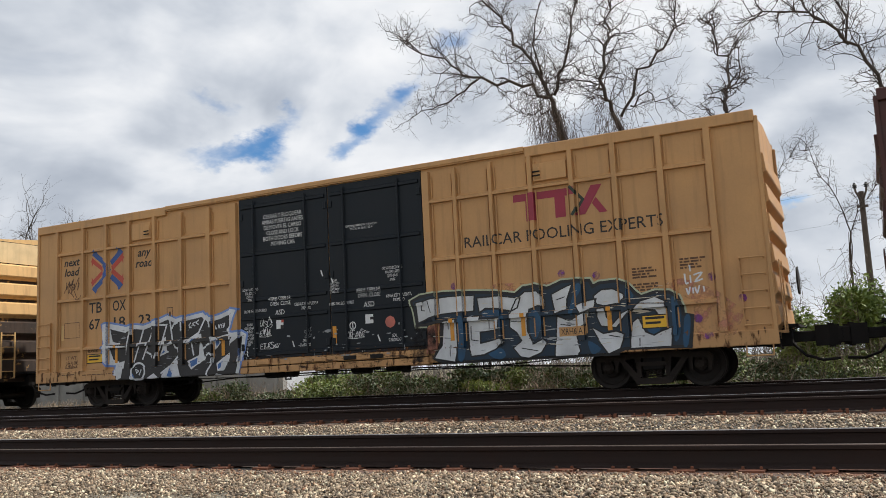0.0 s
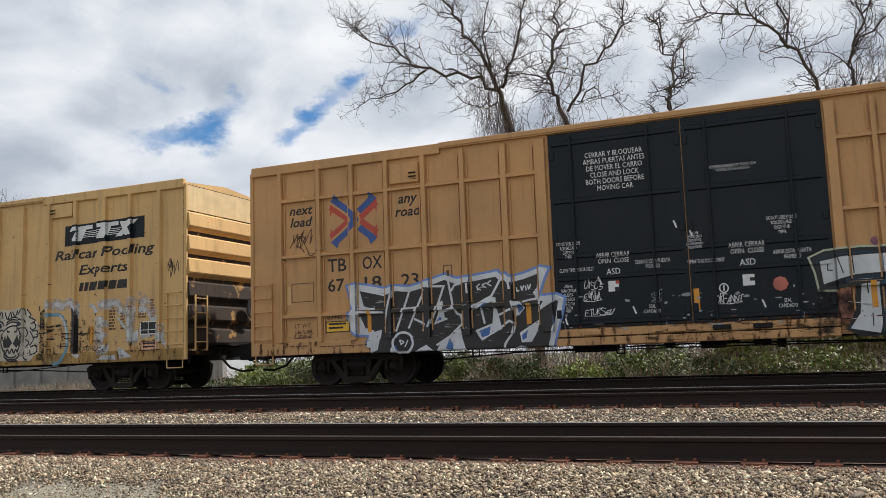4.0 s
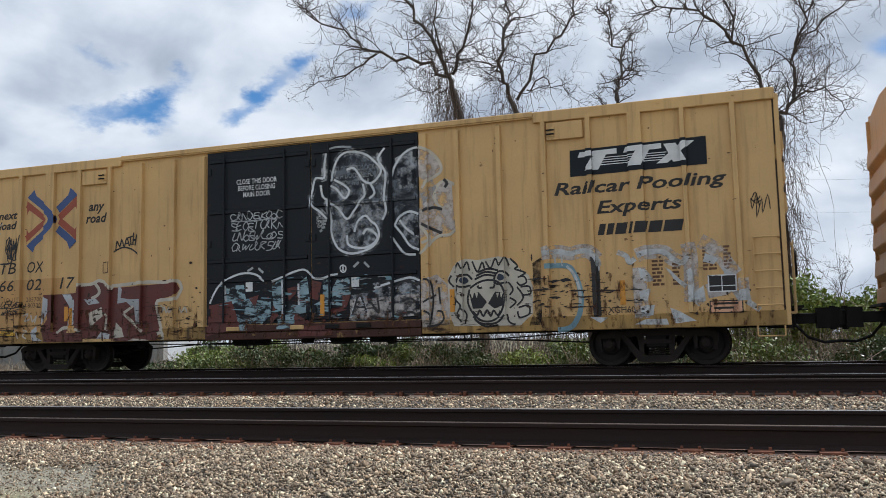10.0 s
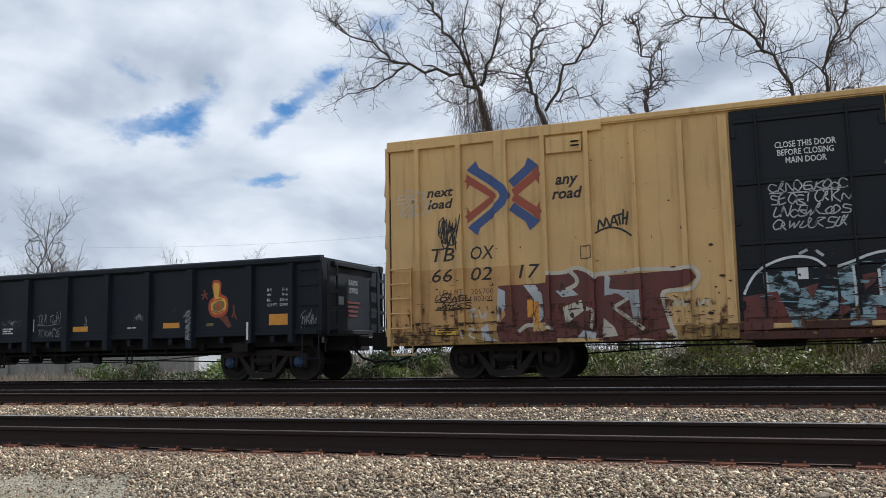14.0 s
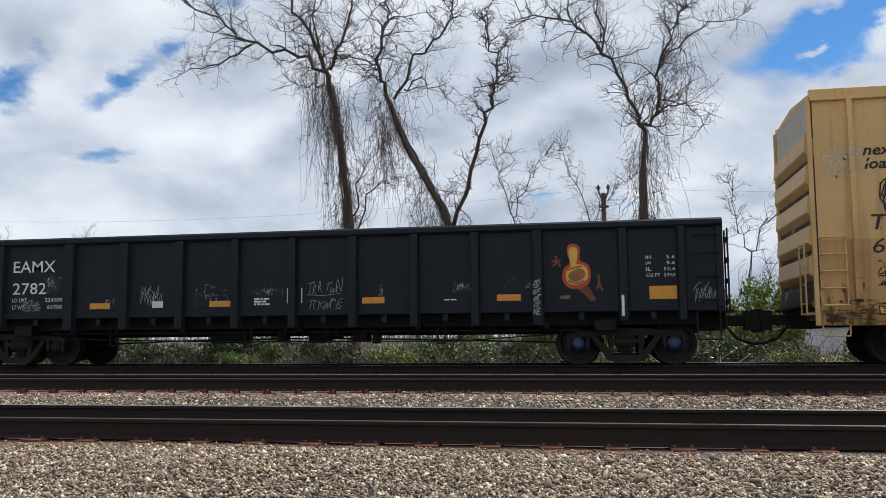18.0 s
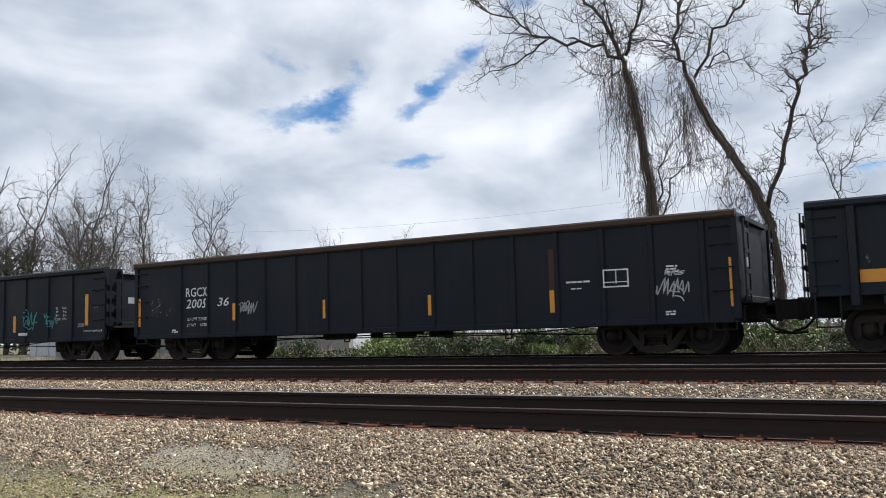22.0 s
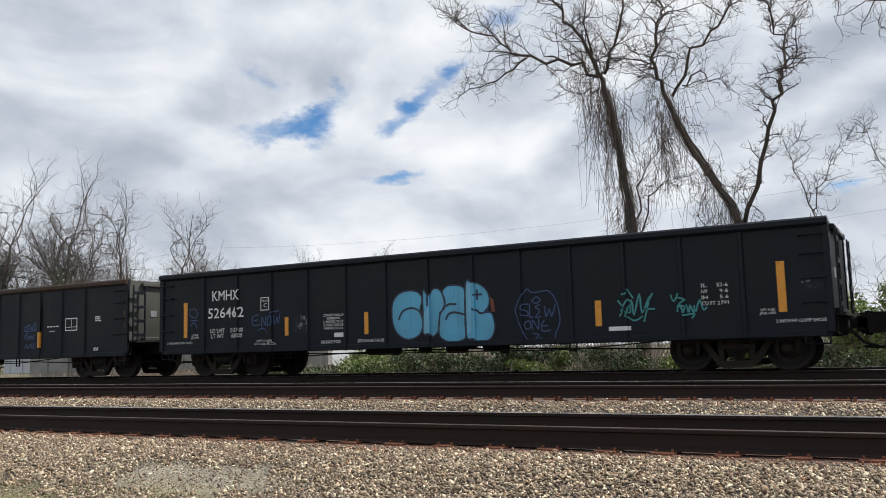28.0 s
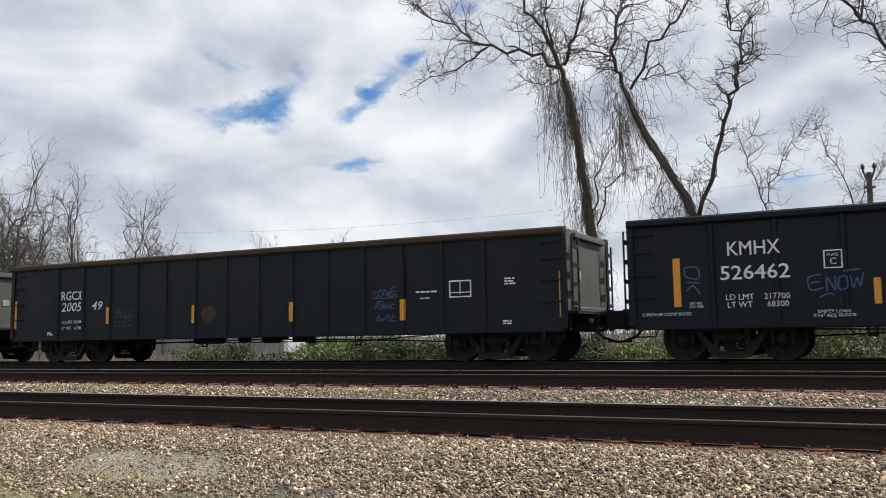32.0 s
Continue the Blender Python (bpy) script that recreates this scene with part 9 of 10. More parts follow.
    T2.strokes(scrawl(91, 14.55, 1.08, 15.2, 1.5, 14) + scribble(191, 14.75, 1.52, 15.1, 1.66, 1, 4) + scrawl(92, 3.82, 1.15, 4.4, 1.5, 13) + scrawl(192, 3.9, 1.2, 4.3, 1.45, 8), 0.03, G_WHITE, 3, "pen_tag")
    T2.strokes(scribble(93, 0.6, 1.2, 1.4, 1.7, 2, 7), 0.014, G_HAZE, 1, "chalk_tag")
    T4.strokes(scribble(94, 11.68, 1.40, 12.30, 1.62, 1, 6) + scribble(95, 11.72, 1.14, 12.2, 1.34, 1, 5) + scribble(96, 11.75, 0.88, 12.25, 1.08, 1, 5), 0.028, G_DULL, 2, "pen_tag")
    T4.strokes(scribble(97, 3.95, 0.95, 4.6, 1.4, 2, 6), 0.03, G_NAVY, 2, "pen_tag")
    T4.fill([(7.05 + 0.25 * math.cos(k * 0.785), 1.2 + 0.2 * math.sin(k * 0.785)) for k in range(8)], M_GON_RUST, 1, "rust_patch")
    end_text(gon3, "KMHX 526462", 16.30, -1.0, 2.50, 0.2, 2.62, M_WHITE)
    for k, (w, z) in enumerate((("EAMX", 2.12), ("2782", 1.94))):
        end_text(gon1, w, 16.283, -0.25, z, 0.2, z + 0.12, G_GREY)
    for k in range(4):
        part("small_print", mesh_of("small_print", [(16.283, -0.35 + 0.03 * k, 1.70 - k * 0.1), (16.283, 0.3 - 0.05 * k, 1.70 - k * 0.1), (16.283, 0.3 - 0.05 * k, 1.75 - k * 0.1), (16.283, -0.35 + 0.03 * k, 1.75 - k * 0.1)], [(0, 1, 2, 3)], G_MAROON), gon1)
    S = T3
    S.text("KMHX", 1.80, 1.92, 2.70, 2.17, M_WHITE, 0, 0.002, "reporting_mark")
    S.text("526462", 1.66, 1.48, 2.84, 1.74, M_WHITE, 0, 0.008, "reporting_mark")
    S.text("LD LMT    217700\nLT WT      68300", 1.74, 0.98, 2.82, 1.22, M_WHITE)
    S.strokes([[(3.40, 1.62), (3.68, 1.62), (3.68, 1.92), (3.40, 1.92)]], 0.02, M_WHITE, 1, "plate_mark", True)
    S.text("PLATE", 3.45, 1.82, 3.63, 1.87, M_WHITE)
    S.text("C", 3.49, 1.68, 3.59, 1.79, M_WHITE)
    S.text("EMPTY LOAD\n7/16\" ADJ. BLOCK", 3.18, 0.76, 3.86, 0.90, M_WHITE)
    S.text("CONDITIONALLY\nAPPROVED\nCONTROL VALVE\nIF DEFECTIVE, SEE\nAAR RM. RULE 4", 5.28, 1.08, 5.88, 1.44, M_WHITE)
    S.text("RELEASE ROD", 5.22, 0.76, 5.78, 0.83, M_WHITE)
    S.text("RETAINING VALVE", 6.26, 0.76, 6.98, 0.83, M_WHITE)
    S.rect(5.60, 0.90, 5.88, 1.00, M_WHITE, 1, "data_plate")
    S.rect(12.18, 0.82, 12.62, 0.90, M_WHITE, 1, "data_plate")
    S.text("2 INCH HF COMP SHOES", 0.22, 0.86, 1.12, 0.92, M_WHITE)
    S.text("2 INCH HF COMP SHOES", 15.25, 0.86, 16.08, 0.92, M_WHITE)
    S.text("LIFT AND\nJACK HERE", 1.08, 0.98, 1.34, 1.10, M_WHITE)
    S.text("LIFT AND\nJACK HERE", 14.98, 1.0, 15.26, 1.12, M_WHITE)
    for k, (a, b) in enumerate((("IL", "52-6"), ("IW", "9-6"), ("IH", "5-6"), ("CU FT", "2791"))):
        S.text(a, 13.98, 1.56 - k * 0.11, 13.98 + 0.045 * len(a) + 0.02, 1.63 - k * 0.11, M_WHITE)
        S.text(b, 14.46 - 0.05 * len(b), 1.56 - k * 0.11, 14.46, 1.63 - k * 0.11, M_WHITE)
    amber(S, (0.88, 1.02, 1.92, 0.13), (4.20, 0.98, 1.42, 0.11), (6.50, 0.94, 1.44, 0.11), (11.98, 0.92, 1.42, 0.13), (15.38, 1.05, 1.95, 0.14))
    tag_bubbles()
    tag_small_gondola()
    S.strokes(scribble(108, 4.4, 1.0, 4.85, 1.45, 3, 5), 0.012, G_HAZE, 1, "chalk_tag")
    S.strokes(scribble(109, 15.7, 1.4, 16.05, 1.65, 2, 4), 0.012, G_HAZE, 1, "chalk_tag")


paint_box1()
paint_box2()
paint_gondolas()
vent_box(box1, 4.0 - 0.52, 4.14, 4.20, 4.62, M_TAN, False)
vent_box(box1, 14.46, 15.16, 4.20, 4.56, M_TAN, True)
vent_box(box2, 3.40, 4.10, 4.36, 4.68, M_YEL, False)
vent_box(box2, 14.48, 15.18, 4.36, 4.70, M_YEL, True)

# ---- trees and scrub beyond the line ----
def twigs(S, p, d, length, r, level, rnd, droop=0.0, flat=0.45):
    """A branch that forks into finer ones."""
    pts, q, v = [p], Vector(p), Vector(d).normalized()
    n = 5 if level > 1 else 4
    for k in range(n):
        v = (v + Vector((rnd.gauss(0, 0.36), rnd.gauss(0, 0.36) * flat * 2, rnd.gauss(0.05 - droop, 0.36)))).normalized()
        q = q + v * (length / n)
        pts.append(q.copy())
    S.tube(pts, r, r * 0.45, 5 if level > 2 else (4 if level > 1 else 3), cap=False)
    if level == 0:
        return
    for k in range(rnd.randint(3, 5) if level > 1 else rnd.randint(2, 4)):
        t = rnd.uniform(0.2, 1.0)
        i = min(n - 1, int(t * n))
        b = pts[i].lerp(pts[i + 1], t * n - i)
        side = Vector((rnd.gauss(0, 1), rnd.gauss(0, 0.7), rnd.gauss(0.15 - droop, 0.7))).normalized()
        twigs(S, b, v * 0.7 + side * 0.8, length * rnd.uniform(0.40, 0.68), r * 0.5, level - 1, rnd, droop, flat)


def bare_tree(label, y, trunk, limbs, seed, r, vines=60, level=3, spread=1.0, mtl=None, thin_limb=-1, category="tree", group="bare trees"):
    """A leafless tree. trunk and limbs: lines of (x, z) that its main wood follows; finer wood grows by itself."""
    rnd = random.Random(seed)
    t = thing("tree", label, category, group)
    bark = mtl or M_BARK
    x0, z0 = trunk[0]
    g = ground_height(x0, y) - 0.15
    base = [(x0 + (x0 - trunk[1][0]) * 0.35, g)] + list(trunk)
    line = soften([Vector((x, y + 0.1 * math.sin(z), z)) for x, z in base], False, 4)
    line = [line[0]] + [p + Vector((rnd.gauss(0, 0.035), rnd.gauss(0, 0.035), 0)) for p in line[1:-1]] + [line[-1]]
    S = Shape()
    S.tube(line, r * 0.56, r * 0.30, 10)
    for k in range(5):
        a = k * 1.26 + 0.3
        S.tube([line[0] + Vector((math.cos(a) * r * 1.6, math.sin(a) * r * 1.6, 0)), line[1] + Vector((math.cos(a) * r * 0.4, math.sin(a) * r * 0.4, 0.2))], r * 0.4, r * 0.2, 6)
    part("trunk", S.mesh("trunk", bark, smooth=True), t)
    W = Shape()
    for n, (lr, pts) in enumerate(limbs):
        ly = [rnd.uniform(-0.5, 0.5) for _ in pts]
        L = soften([Vector((x, y + ly[i] * i * 0.5 * spread, z)) for i, (x, z) in enumerate(pts)], False, 4)
        L = [L[0]] + [p + Vector((rnd.gauss(0, 0.07), 0, rnd.gauss(0, 0.07))) for p in L[1:]]
        B = Shape().tube(L, lr * 0.52, lr * 0.15, 7)
        part("limb", B.mesh("limb", bark, smooth=True), t)
        for i in range(1, len(L)):
            for _ in range(3 if i < len(L) - 1 else 5):
                d = (L[i] - L[i - 1]).normalized()
                side = Vector((rnd.gauss(0, 0.9), rnd.gauss(0, 0.6), rnd.gauss(0.3, 0.6)))
                twigs(W, L[i], d * 0.8 + side * 0.8, rnd.uniform(0.6, 1.6) * spread * min(1.0, 0.35 + lr * 5.0) * (1.0 if mtl or n != thin_limb else 0.6), max(0.009, lr * 0.135), level - 1, rnd)
    part("crown", W.mesh("crown", M_TWIG if mtl is None else mtl), t)
    if vines:
        V = Shape()
        wood = line[3:] + [soften([Vector((x, y, z)) for x, z in pts], False, 3)[i] for _, pts in limbs[2:5] for i in (0, 1, 2)]
        fan = [(rnd.choice(wood).lerp(rnd.choice(line[3:]), rnd.choice((0.0, 1.0, 1.0))), rnd.gauss(0, 0.24)) for _ in range(max(6, vines // 3))]
        for _ in range(int(vines * 4.2)):      # hanging strands, in loose curtains
            b, lean_ = rnd.choice(fan)
            p = b + Vector((lean_ + rnd.gauss(0, 0.12), rnd.gauss(0, 0.3), rnd.uniform(-1.6, 0.3)))
            sway, ln, q, v = rnd.gauss(0, 0.6), rnd.lognormvariate(-0.05, 0.6), [p], p.copy()
            for s in range(6):
                v = v + Vector((sway * 0.08 + rnd.gauss(0, 0.075), rnd.gauss(0, 0.08), -ln / 6 * rnd.uniform(-0.1, 1.7)))
                q.append(v.copy())
            V.tube(q, 0.007, 0.004, 3, cap=False)
            if rnd.random() < 0.3:
                twigs(V, q[rnd.randint(1, 6)], Vector((rnd.gauss(0, 1), rnd.gauss(0, 0.5), rnd.gauss(0, 0.6))), 0.5, 0.006, 1, rnd, 0.1)
        for _ in range(vines // 2):      # creepers that cling to the trunk
            i = rnd.randrange(0, max(1, len(line) - 4))
            a = rnd.uniform(0, 6.28)
            far_ = r * rnd.uniform(0.42, 0.62)
            q = [line[min(i + s, len(line) - 1)] + Vector((math.cos(a + s * 0.5) * far_ + rnd.gauss(0, 0.03), math.sin(a + s * 0.5) * far_, 0)) for s in range(5)]
            V.tube(q, 0.016, 0.010, 4, cap=False)
        part("vine_curtain", V.mesh("vine_curtain", M_VINE), t, "dry hanging vines")
    return t


TY = 27.0
bare_tree("tall bare tree draped with dry vines", TY, [(-8.0, 2.0), (-8.11, 4.25), (-8.57, 7.29), (-8.89, 9.24)],
          [(0.13, [(-8.89, 9.2), (-9.9, 9.92), (-11.58, 10.57), (-12.78, 11.4), (-14.02, 12.15)]), (0.08, [(-11.58, 10.51), (-12.74, 9.87), (-13.94, 9.66)]),
           (0.14, [(-8.89, 9.24), (-9.4, 10.46), (-10.24, 11.84), (-10.9, 12.9), (-11.3, 14.2)]), (0.11, [(-8.83, 9.43), (-8.6, 10.19), (-8.11, 11.12), (-8.12, 12.4), (-7.7, 13.8)]),
           (0.07, [(-9.2, 10.2), (-9.3, 11.6), (-9.0, 13.2)]), (0.06, [(-8.0, 4.5), (-7.68, 5.73), (-7.21, 6.83)]), (0.06, [(-7.9, 4.0), (-7.35, 5.34), (-6.73, 5.64)]),
           (0.06, [(-9.0, 9.0), (-9.6, 8.95), (-10.1, 9.05)])], 1, 0.27, 170)
bare_tree("leaning forked bare tree with hanging vines", TY, [(-4.55, 2.6), (-4.84, 4.15), (-6.08, 6.48), (-6.93, 8.51)],
          [(0.13, [(-6.93, 8.51), (-7.22, 9.67), (-6.94, 10.8), (-7.04, 11.9), (-6.7, 13.4)]), (0.10, [(-6.64, 8.3), (-5.89, 9.65), (-4.97, 10.69), (-4.69, 11.6), (-4.2, 12.8)]),
           (0.08, [(-7.07, 9.28), (-7.42, 9.6), (-8.59, 9.86)]), (0.06, [(-6.3, 8.6), (-5.6, 8.75), (-4.9, 8.3)]),
           (0.14, [(-4.75, 3.9), (-3.99, 6.46), (-3.45, 7.87), (-3.30, 8.77), (-3.52, 10.08), (-3.69, 10.84)]), (0.06, [(-3.35, 8.5), (-2.9, 9.2), (-2.85, 9.9)])], 2, 0.22, 150, thin_limb=4)
bare_tree("bare two-limbed tree with hanging vines", TY, [(1.15, 2.2), (1.2, 4.14), (1.31, 6.86)],
          [(0.13, [(1.31, 6.86), (0.8, 7.96), (0.14, 9.27), (-0.89, 10.26), (-2.49, 10.95)]), (0.08, [(0.14, 9.27), (0.09, 10.37), (-0.32, 11.52)]),
           (0.13, [(1.31, 6.86), (1.64, 7.38), (1.76, 8.62), (2.23, 10.03), (2.69, 11.0)]), (0.07, [(1.64, 7.38), (2.32, 7.61), (2.97, 7.04)]), (0.06, [(1.9, 9.0), (3.0, 10.0), (4.2, 10.4)])], 3, 0.20, 150)
bare_tree("slim bare sapling in the scrub", TY + 1, [(-2.4, 2.0), (-2.9, 4.4)], [(0.04, [(-2.9, 4.4), (-2.6, 5.4), (-2.0, 6.4)]), (0.04, [(-2.9, 4.4), (-3.3, 5.6), (-3.2, 6.6)])], 4, 0.06, 25)
bare_tree("slim bare sapling in the scrub", TY + 1.5, [(-0.6, 1.5), (-0.4, 4.0)], [(0.04, [(-0.4, 4.0), (-0.9, 5.4), (-1.4, 6.6)]), (0.03, [(-0.4, 4.0), (0.1, 5.0), (0.9, 5.6)])], 5, 0.05, 20)
bare_tree("slim bare sapling in the scrub", TY + 2, [(4.4, 1.0), (4.6, 3.2)], [(0.04, [(4.6, 3.2), (4.2, 4.2), (4.0, 5.2)]), (0.04, [(4.6, 3.2), (5.2, 4.2), (5.9, 4.9)])], 6, 0.05, 15)
bare_tree("slim bare sapling in the scrub", TY - 1, [(-5.6, 1.2), (-5.4, 3.0)], [(0.03, [(-5.4, 3.0), (-5.8, 4.2), (-5.6, 5.4)]), (0.03, [(-5.4, 3.0), (-4.9, 4.2), (-4.6, 5.0)])], 7, 0.05, 30)

# far bare trees: a few kinds, copied
FAR_Y = 70.0


def far_tree(seed, h, ivy):
    rnd = random.Random(seed)
    t = thing("tree", "distant leafless tree with %s" % ("dark ivy on its trunk" if ivy else "thin grey branches"), "tree", "distant bare trees")
    S, W = Shape(), Shape()
    line = [Vector((rnd.gauss(0, 0.025) * h * k / 3, 0, -2.0 + (h * 0.72 + 2.0) * k / 6)) for k in range(7)]
    S.tube(line, 0.019 * h, 0.006 * h, 7)
    part("trunk", S.mesh("trunk", M_FARBARK), t)
    for k in range(17):
        i = rnd.randint(3, 6)
        twigs(W, line[i], Vector((rnd.gauss(0, 0.42), rnd.gauss(0, 0.3), 1.15)), h * rnd.uniform(0.20, 0.42), 0.0042 * h, 3, rnd)
    part("crown", W.mesh("crown", M_FARBARK), t)
    if ivy:
        part("ivy", leaf_cloud("ivy", [(line[k].x, 0, line[k].z, 0.07 * h, 0.16 * h) for k in (2, 3, 4)], 420, 0.28, M_LEAFD, seed), t, "dark ivy sleeve")
    return t


def leaf_cloud(name, blobs, n, size, mtl, seed, hollow=0.35):
    """Small leaves scattered through uneven blobs (x, y, z, radius, half height)."""
    rs = np.random.RandomState(seed)
    b = np.array(blobs)[rs.randint(0, len(blobs), n)]
    d = rs.normal(size=(n, 3))
    d /= np.linalg.norm(d, axis=1)[:, None]
    rad = (hollow + (1 - hollow) * rs.uniform(0, 1, n) ** 0.6) * rs.uniform(0.75, 1.2, n)
    c = b[:, :3] + d * rad[:, None] * np.stack([b[:, 3], b[:, 3], b[:, 4]], -1)
    u = rs.normal(size=(n, 3))
    u /= np.linalg.norm(u, axis=1)[:, None]
    w = np.cross(u, rs.normal(size=(n, 3)))
    w /= np.linalg.norm(w, axis=1)[:, None] + 1e-9
    s = size * rs.uniform(0.6, 1.4, n)[:, None]
    V = np.stack([c - u * s, c + w * s * 0.45, c + u * s, c - w * s * 0.45], 1)
    return mesh_of(name, V.reshape(-1, 3).tolist(), [(4 * i, 4 * i + 1, 4 * i + 2, 4 * i + 3) for i in range(n)], mtl)


kinds = [far_tree(200 + k, (13, 15, 11, 14)[k], k in (1, 3)) for k in range(4)]
spots = []
rf = random.Random(77)
for k in range(30):
    spots.append((-128 + k * 1.75 + rf.uniform(-0.8, 0.8), FAR_Y + rf.uniform(-4, 16), rf.uniform(0.85, 1.45) * (1.25 if k < 16 else 0.95)))
spots += [(-70, FAR_Y, 1.08), (-63, FAR_Y + 6, 0.72), (-59.5, FAR_Y + 8, 0.8), (-56.5, FAR_Y + 4, 0.72), (-54, FAR_Y + 3, 0.8), (-50, FAR_Y + 4, 0.78), (-46.5, FAR_Y + 2, 0.75),
          (-8, FAR_Y + 20, 0.6), (-3, FAR_Y + 25, 0.55), (3, FAR_Y + 22, 0.6), (9, FAR_Y + 25, 0.6), (15, FAR_Y + 20, 0.62), (22, FAR_Y + 18, 0.6)]
for k, (x, y, sc) in enumerate(spots):
    m = Matrix.LocRotScale((x, y, -0.9), Euler((0, 0, rf.uniform(0, 6.28))), None)
    t = copy_thing(kinds[k % 4], m)
    t.scale = (sc, sc, sc)
for t in kinds:      # the patterns stand in the row too
    t.matrix_basis = pose(-131 - 3 * kinds.index(t), FAR_Y + 6, -0.9)


# scrub: green bushes, dark evergreen ones, dry brush, pale stalks
def bush(label, x, y, w, h, seed, mtl, n=2600, size=0.07, stems=14):
    rnd = random.Random(seed)
    g = ground_height(x, y)
    t = thing("bush", label, "bush", "trackside scrub")
    S = Shape()
    for k in range(stems):
        a = rnd.uniform(-1, 1)
        twigs(S, Vector((x + a * 0.25 * w, y + rnd.uniform(-0.2, 0.2), g - 0.05)), Vector((a * 0.6, rnd.gauss(0, 0.25), 1.0)), h * rnd.uniform(0.6, 1.0), 0.018, 2, rnd)
    part("woody_base", S.mesh("woody_base", M_DRY), t)
    blobs = [(x + rnd.uniform(-0.5, 0.5) * w, y + rnd.uniform(-0.3, 0.3) * w * 0.5, g + h * rnd.uniform(0.25, 0.8), w * rnd.uniform(0.16, 0.28), h * rnd.uniform(0.14, 0.26)) for _ in range(12)]
    part("foliage", leaf_cloud("foliage", blobs, n, size, mtl, seed), t)
    return t


rb = random.Random(9)
for k, (x, y, w, h) in enumerate(((-16.6, 25.0, 2.2, 1.35), (-14.8, 24.4, 2.4, 1.5), (-13.2, 25.0, 2.0, 1.3), (-18.2, 26.5, 2.0, 1.1), (-1.2, 25.6, 2.6, 3.3), (0.7, 26.2, 2.4, 3.2), (2.4, 26.5, 2.2, 2.6), (4.4, 27.5, 2.4, 3.0), (-3.6, 26.0, 2.4, 1.6), (-10.0, 26, 2.0, 1.2), (-19.8, 27.5, 1.8, 0.9))):
    bush("leafing light-green bush in the trackside scrub", x, y, w, h, 300 + k, M_LEAF if h < 2 else M_LEAF_SUNLIT, 3200 if h < 2 else 6500)
for k, (x, y, w, h) in enumerate(((-12.0, 24.2, 2.4, 1.3), (-10.4, 24.6, 2.2, 1.5), (-5.6, 25.4, 2.0, 1.2), (-2.6, 24.6, 2.2, 1.2), (2.6, 24.6, 2.2, 1.2), (4.6, 25.0, 2.0, 1.1), (-8.6, 25.6, 1.8, 1.1))):
    bush("dark green evergreen bush in the trackside scrub", x, y, w, h, 330 + k, M_LEAFD, 2600)

rs_ = random.Random(31)
for k in range(24):
    x = -20 + k * 1.3 + rs_.uniform(-0.5, 0.5)
    bush("low leafy green bush along the far ballast", x, rs_.uniform(22.6, 24.0), rs_.uniform(1.6, 2.3), rs_.uniform(0.8, 1.4), 350 + k, (M_LEAF, M_LEAFD, M_LEAFD, M_LEAF_SUNLIT)[k % 4], 2200, 0.05, 8)


def brush(name, label, n, x0, x1, y0, y1, h, mtl, seed, lean=0.35, r=0.008):
    rnd, S = random.Random(seed), Shape()
    for _ in range(n):
        x, y = rnd.uniform(x0, x1), rnd.uniform(y0, y1)
        g, hh = ground_height(x, y) - 0.03, h * rnd.uniform(0.5, 1.25)
        a, b = rnd.gauss(0, lean) * hh, rnd.gauss(0, lean) * hh
        S.tube([(x, y, g), (x + a * 0.35, y + b * 0.3, g + hh * 0.55), (x + a, y + b, g + hh)], r, r * 0.4, 3, cap=False)
    tagged(new(name, S.mesh(name, mtl)), label, "brush", kind="stuff")


brush("dry_brush", "dry grey-brown brush stems beyond the tracks", 2600, -24, 12, 21.6, 26.5, 0.95, M_DRY, 401)
brush("dry_field", "tan dry weeds in the field behind the tracks", 3600, -46, -16, 27, 42, 0.6, M_DRY, 407, 0.3, 0.014)
brush("far_brush", "grey leafless brush in the distance", 4200, -100, 70, 74, 90, 3.0, M_FARBARK, 408, 0.35, 0.035)
brush("tall_reeds", "pale dry reed stalks", 420, -2.5, 3.5, 23.5, 26, 1.5, M_DRY, 402, 0.16)
brush("tall_reeds", "pale dry reed stalks", 500, -9.0, -5.0, 23, 26, 1.3, M_DRY, 403, 0.14)
brush("fallen_branches", "tangle of fallen branches by the track", 160, -3, 8, 20.8, 22.5, 0.6, M_VINE, 404, 1.4, 0.022)
brush("wild_grass", "green grass along the scrub edge", 5200, -26, 12, 20.5, 24.0, 0.38, M_GRASS, 405, 0.3, 0.006)
brush("near_grass", "thin short grass on the gritty ground", 9000, -8.6, -3.8, 4.2, 5.4, 0.045, M_GRASS, 406, 0.8, 0.0026)

# grey retaining wall and white sheds far behind
wall = Shape().box(-62, -33, 44, 44.4, -1.0, 1.0)
fw = thing("low_wall", "long low grey concrete wall beyond the scrub", "wall", data=wall.mesh("low_wall", M_CONC))
for k in range(12):
    part("wall_pilaster", Shape().box(-60 + k * 2.4, -59.75 + k * 2.4, 43.85, 44.0, -1.0, 1.1).mesh("wall_pilaster", M_CONC), fw)


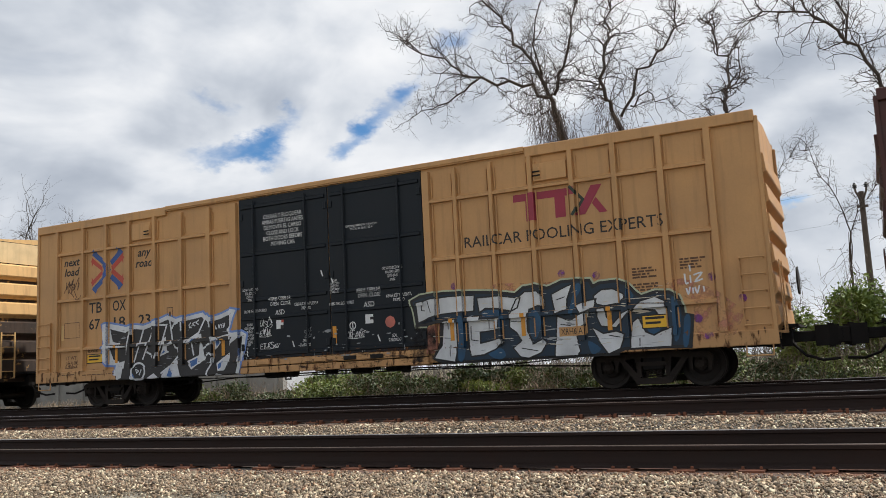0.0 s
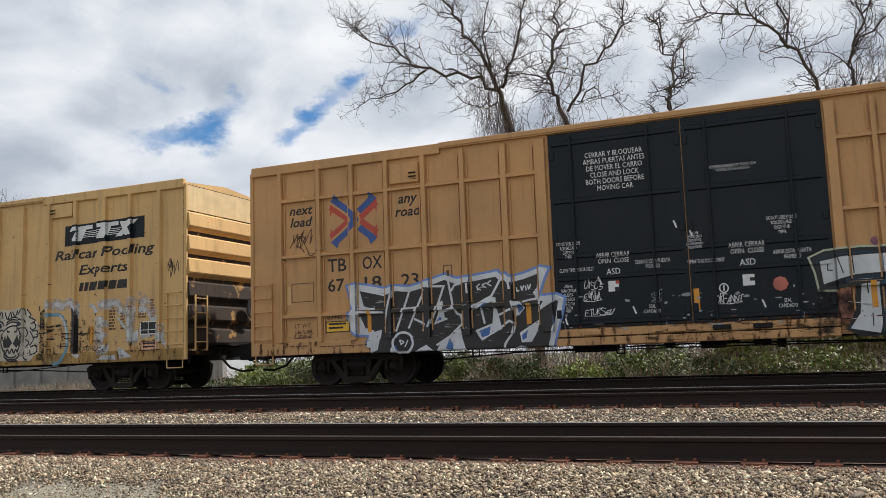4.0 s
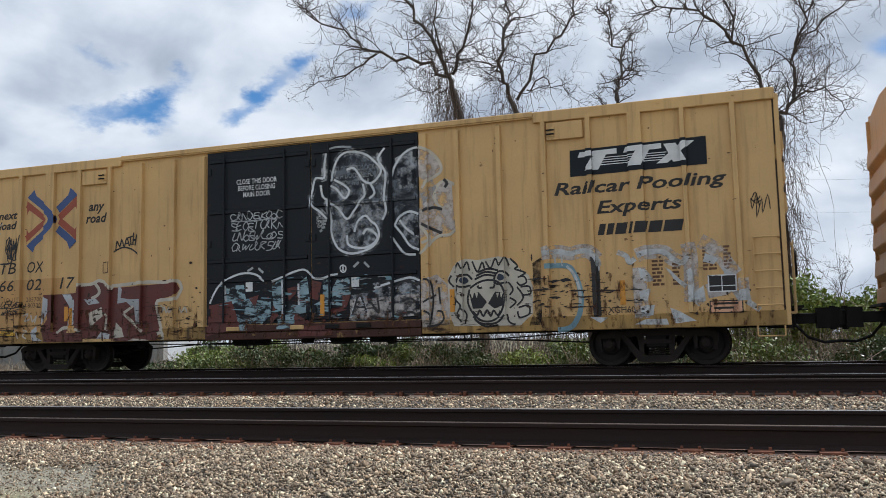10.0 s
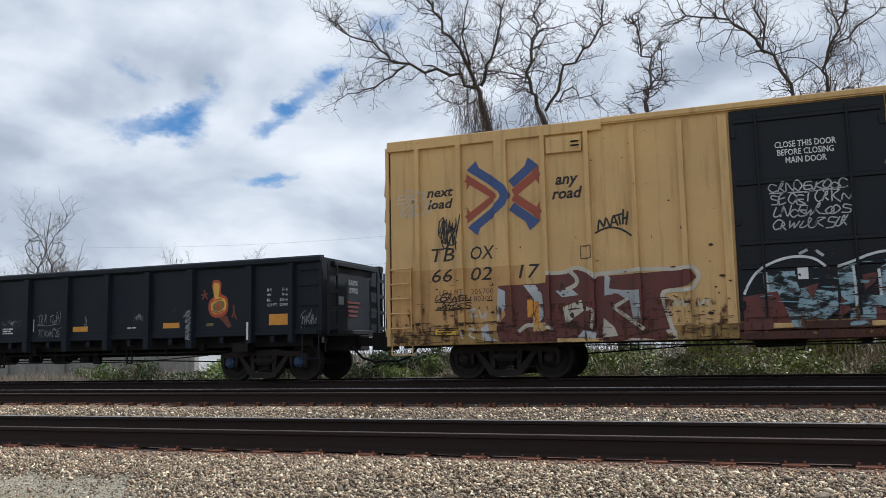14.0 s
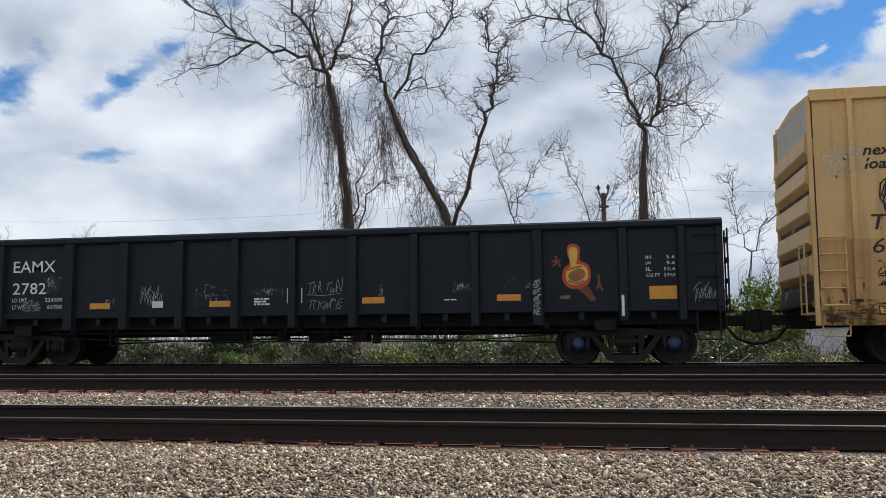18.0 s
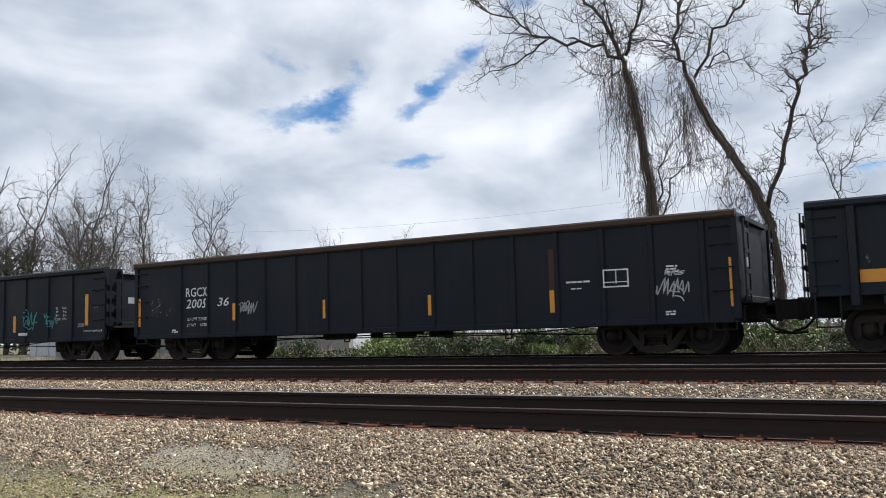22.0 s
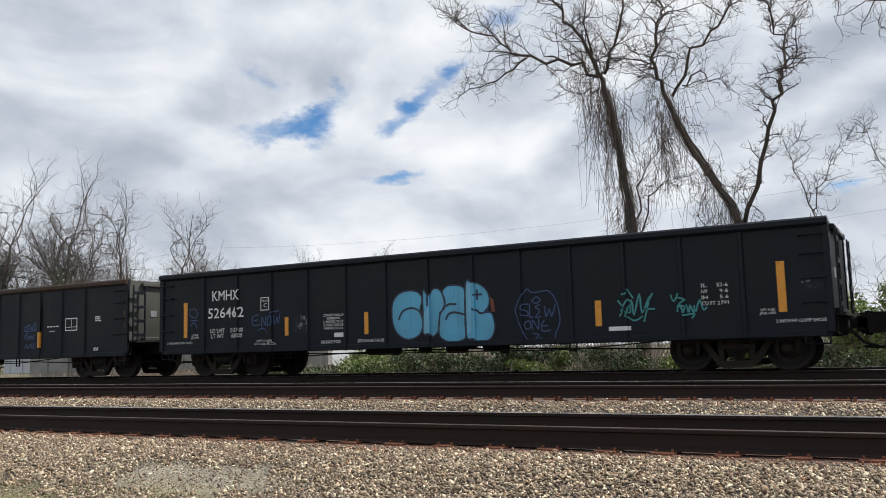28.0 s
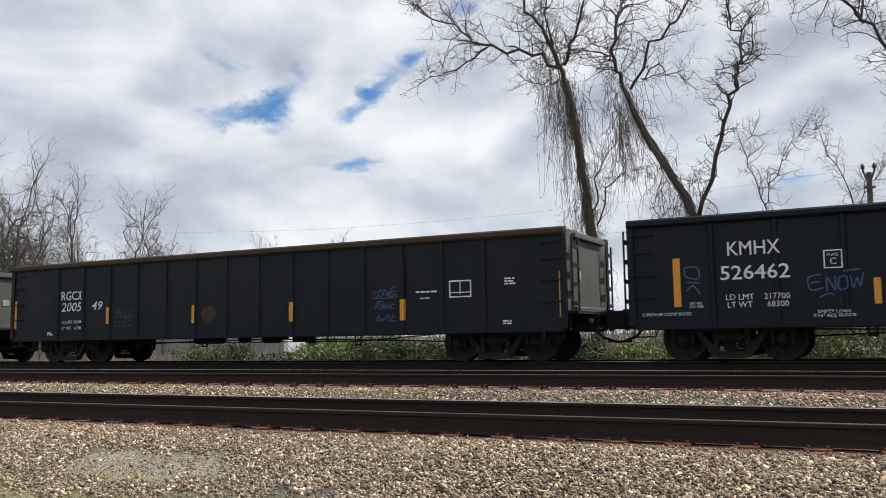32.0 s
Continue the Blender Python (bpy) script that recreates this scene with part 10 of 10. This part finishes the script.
def shed(x0, x1, y0, y1, h, n):
    t = thing("shed", "long white metal-sided shed in the distance", "shed", "distant sheds")
    part("wall", Shape().box(x0, x1, y0, y1, -1.1, h).mesh("wall", M_WALLW), t)
    part("roof", Shape().prism([(y0 - 0.4, h), ((y0 + y1) / 2, h + 0.9), (y1 + 0.4, h)], "x", x0 - 0.3, x1 + 0.3).mesh("roof", M_CONC), t)
    for k in range(n):
        x = x0 + (x1 - x0) * (k + 0.5) / n
        part("siding_post", Shape().box(x - 0.09, x + 0.09, y0 - 0.1, y0, -1.1, h).mesh("siding_post", M_WALLW), t)


shed(-64, -46, 58, 66, 1.5, 9)
shed(-92, -74, 62, 70, 1.6, 8)
shed(14, 40, 64, 74, 1.1, 10)

# pole line with its wires
pole = thing("utility_pole", "weathered timber utility pole with insulators and wires", "utility pole")
part("pole", Shape().tube([(-0.05, 40, -1.2), (0.0, 40, 7.05)], 0.15, 0.11, 10).mesh("pole", M_POLE), pole)
for s in (-1, 1):
    part("insulator_arm", Shape().tube([(0, 39.9, 6.6), (s * 0.2, 39.9, 7.05), (s * 0.22, 39.9, 7.2)], 0.05, 0.04, 6).mesh("insulator_arm", M_POLE), pole)
    part("insulator", Shape().disc((s * 0.22, 39.9, 7.2), "z", [(0, 0.05), (0.03, 0.11), (0.08, 0.05), (0.11, 0.11), (0.17, 0.05), (0.22, 0.04)], 10).mesh("insulator", M_WIRE), pole)
part("bracket", Shape().box(-0.22, 0.22, 39.78, 39.9, 6.35, 6.45).mesh("bracket", M_POLE), pole)
for k, z in enumerate((7.3, 5.9)):
    pts = [(x, 40 + 0.05 * k, z - 0.9 * (1 - ((x % 40) / 20 - 1) ** 2) * 0.9 + 0.0) for x in range(-80, 81, 4)]
    part("wire", Shape().tube(pts, 0.004, 0.004, 3, cap=False).mesh("wire", M_WIRE), pole)

# ballast, last of the large pieces
stone_field("ballast", "angular grey and tan ballast stones", [(-12.5, 6.5, 4.3, 5.6, 105000, 0.032), (-12.5, 6.5, 5.6, 6.95, 95000, 0.032), (-12.5, 6.5, 6.95, 7.16, 3500, 0.030), (-17, 9, 9.35, 10.6, 27000, 0.039), (-21, 9, 10.6, 12.45, 38000, 0.041),
                                                             (-20, 9, 12.45, 12.66, 1800, 0.036), (-15, 8, 7.85, 8.75, 5500, 0.036)], 501)
stone_field("far_ballast", "grey ballast stones under the train", [(-26, 12, 14.9, 16.9, 7000, 0.055), (-32, 15, 19.4, 21.2, 6000, 0.06), (-24, 11, 13.2, 14.3, 3000, 0.055)], 502)
stone_field("rusty_ballast", "rust-stained stones along the rail", [(-12, 6, 6.25, 6.8, 2200, 0.030), (-12, 6, 6.8, 7.3, 5200, 0.028), (-18, 9, 12.0, 12.78, 5200, 0.034), (-16, 8, 9.3, 10.2, 1500, 0.034)], 504, M_RUSTSTONE)
stone_field("loose_gravel", "fine loose gravel on the dusty verge", [(-9, -3, 4.3, 6.6, 26000, 0.014)], 503, None, False)


# ---- what moves: the whole train rolls to the right, its wheels turn ----
def rolled(t):
    ts, ss = [a for a, _ in RUN], [b for _, b in RUN]
    n = len(ts)
    i = max(0, min(n - 2, next((k for k in range(n - 1) if t <= ts[k + 1]), n - 2)))
    h = ts[i + 1] - ts[i]
    u = (t - ts[i]) / h
    slope = [(ss[min(k + 1, n - 1)] - ss[max(k - 1, 0)]) / (ts[min(k + 1, n - 1)] - ts[max(k - 1, 0)]) for k in (i, i + 1)]
    return (ss[i] * (2 * u ** 3 - 3 * u * u + 1) + ss[i + 1] * (3 * u * u - 2 * u ** 3)
            + h * (slope[0] * (u ** 3 - 2 * u * u + u) + slope[1] * (u ** 3 - u * u)))


def motions():
    steps = [k * 0.5 for k in range(65)]
    for car, left in CARS:
        walk(car, [(t, pose(left + rolled(t), TRACK_Y, 0)) for t in steps])
    turns = [k * 0.16 for k in range(201)]
    rows = [(t, -math.degrees(-rolled(t) / WHEEL_R)) for t in turns]
    for ws, x in WHEELSETS:
        walk(ws, [(t, pose(x, 0, WHEEL_R, 0, a, 0)) for t, a in rows])


motions()
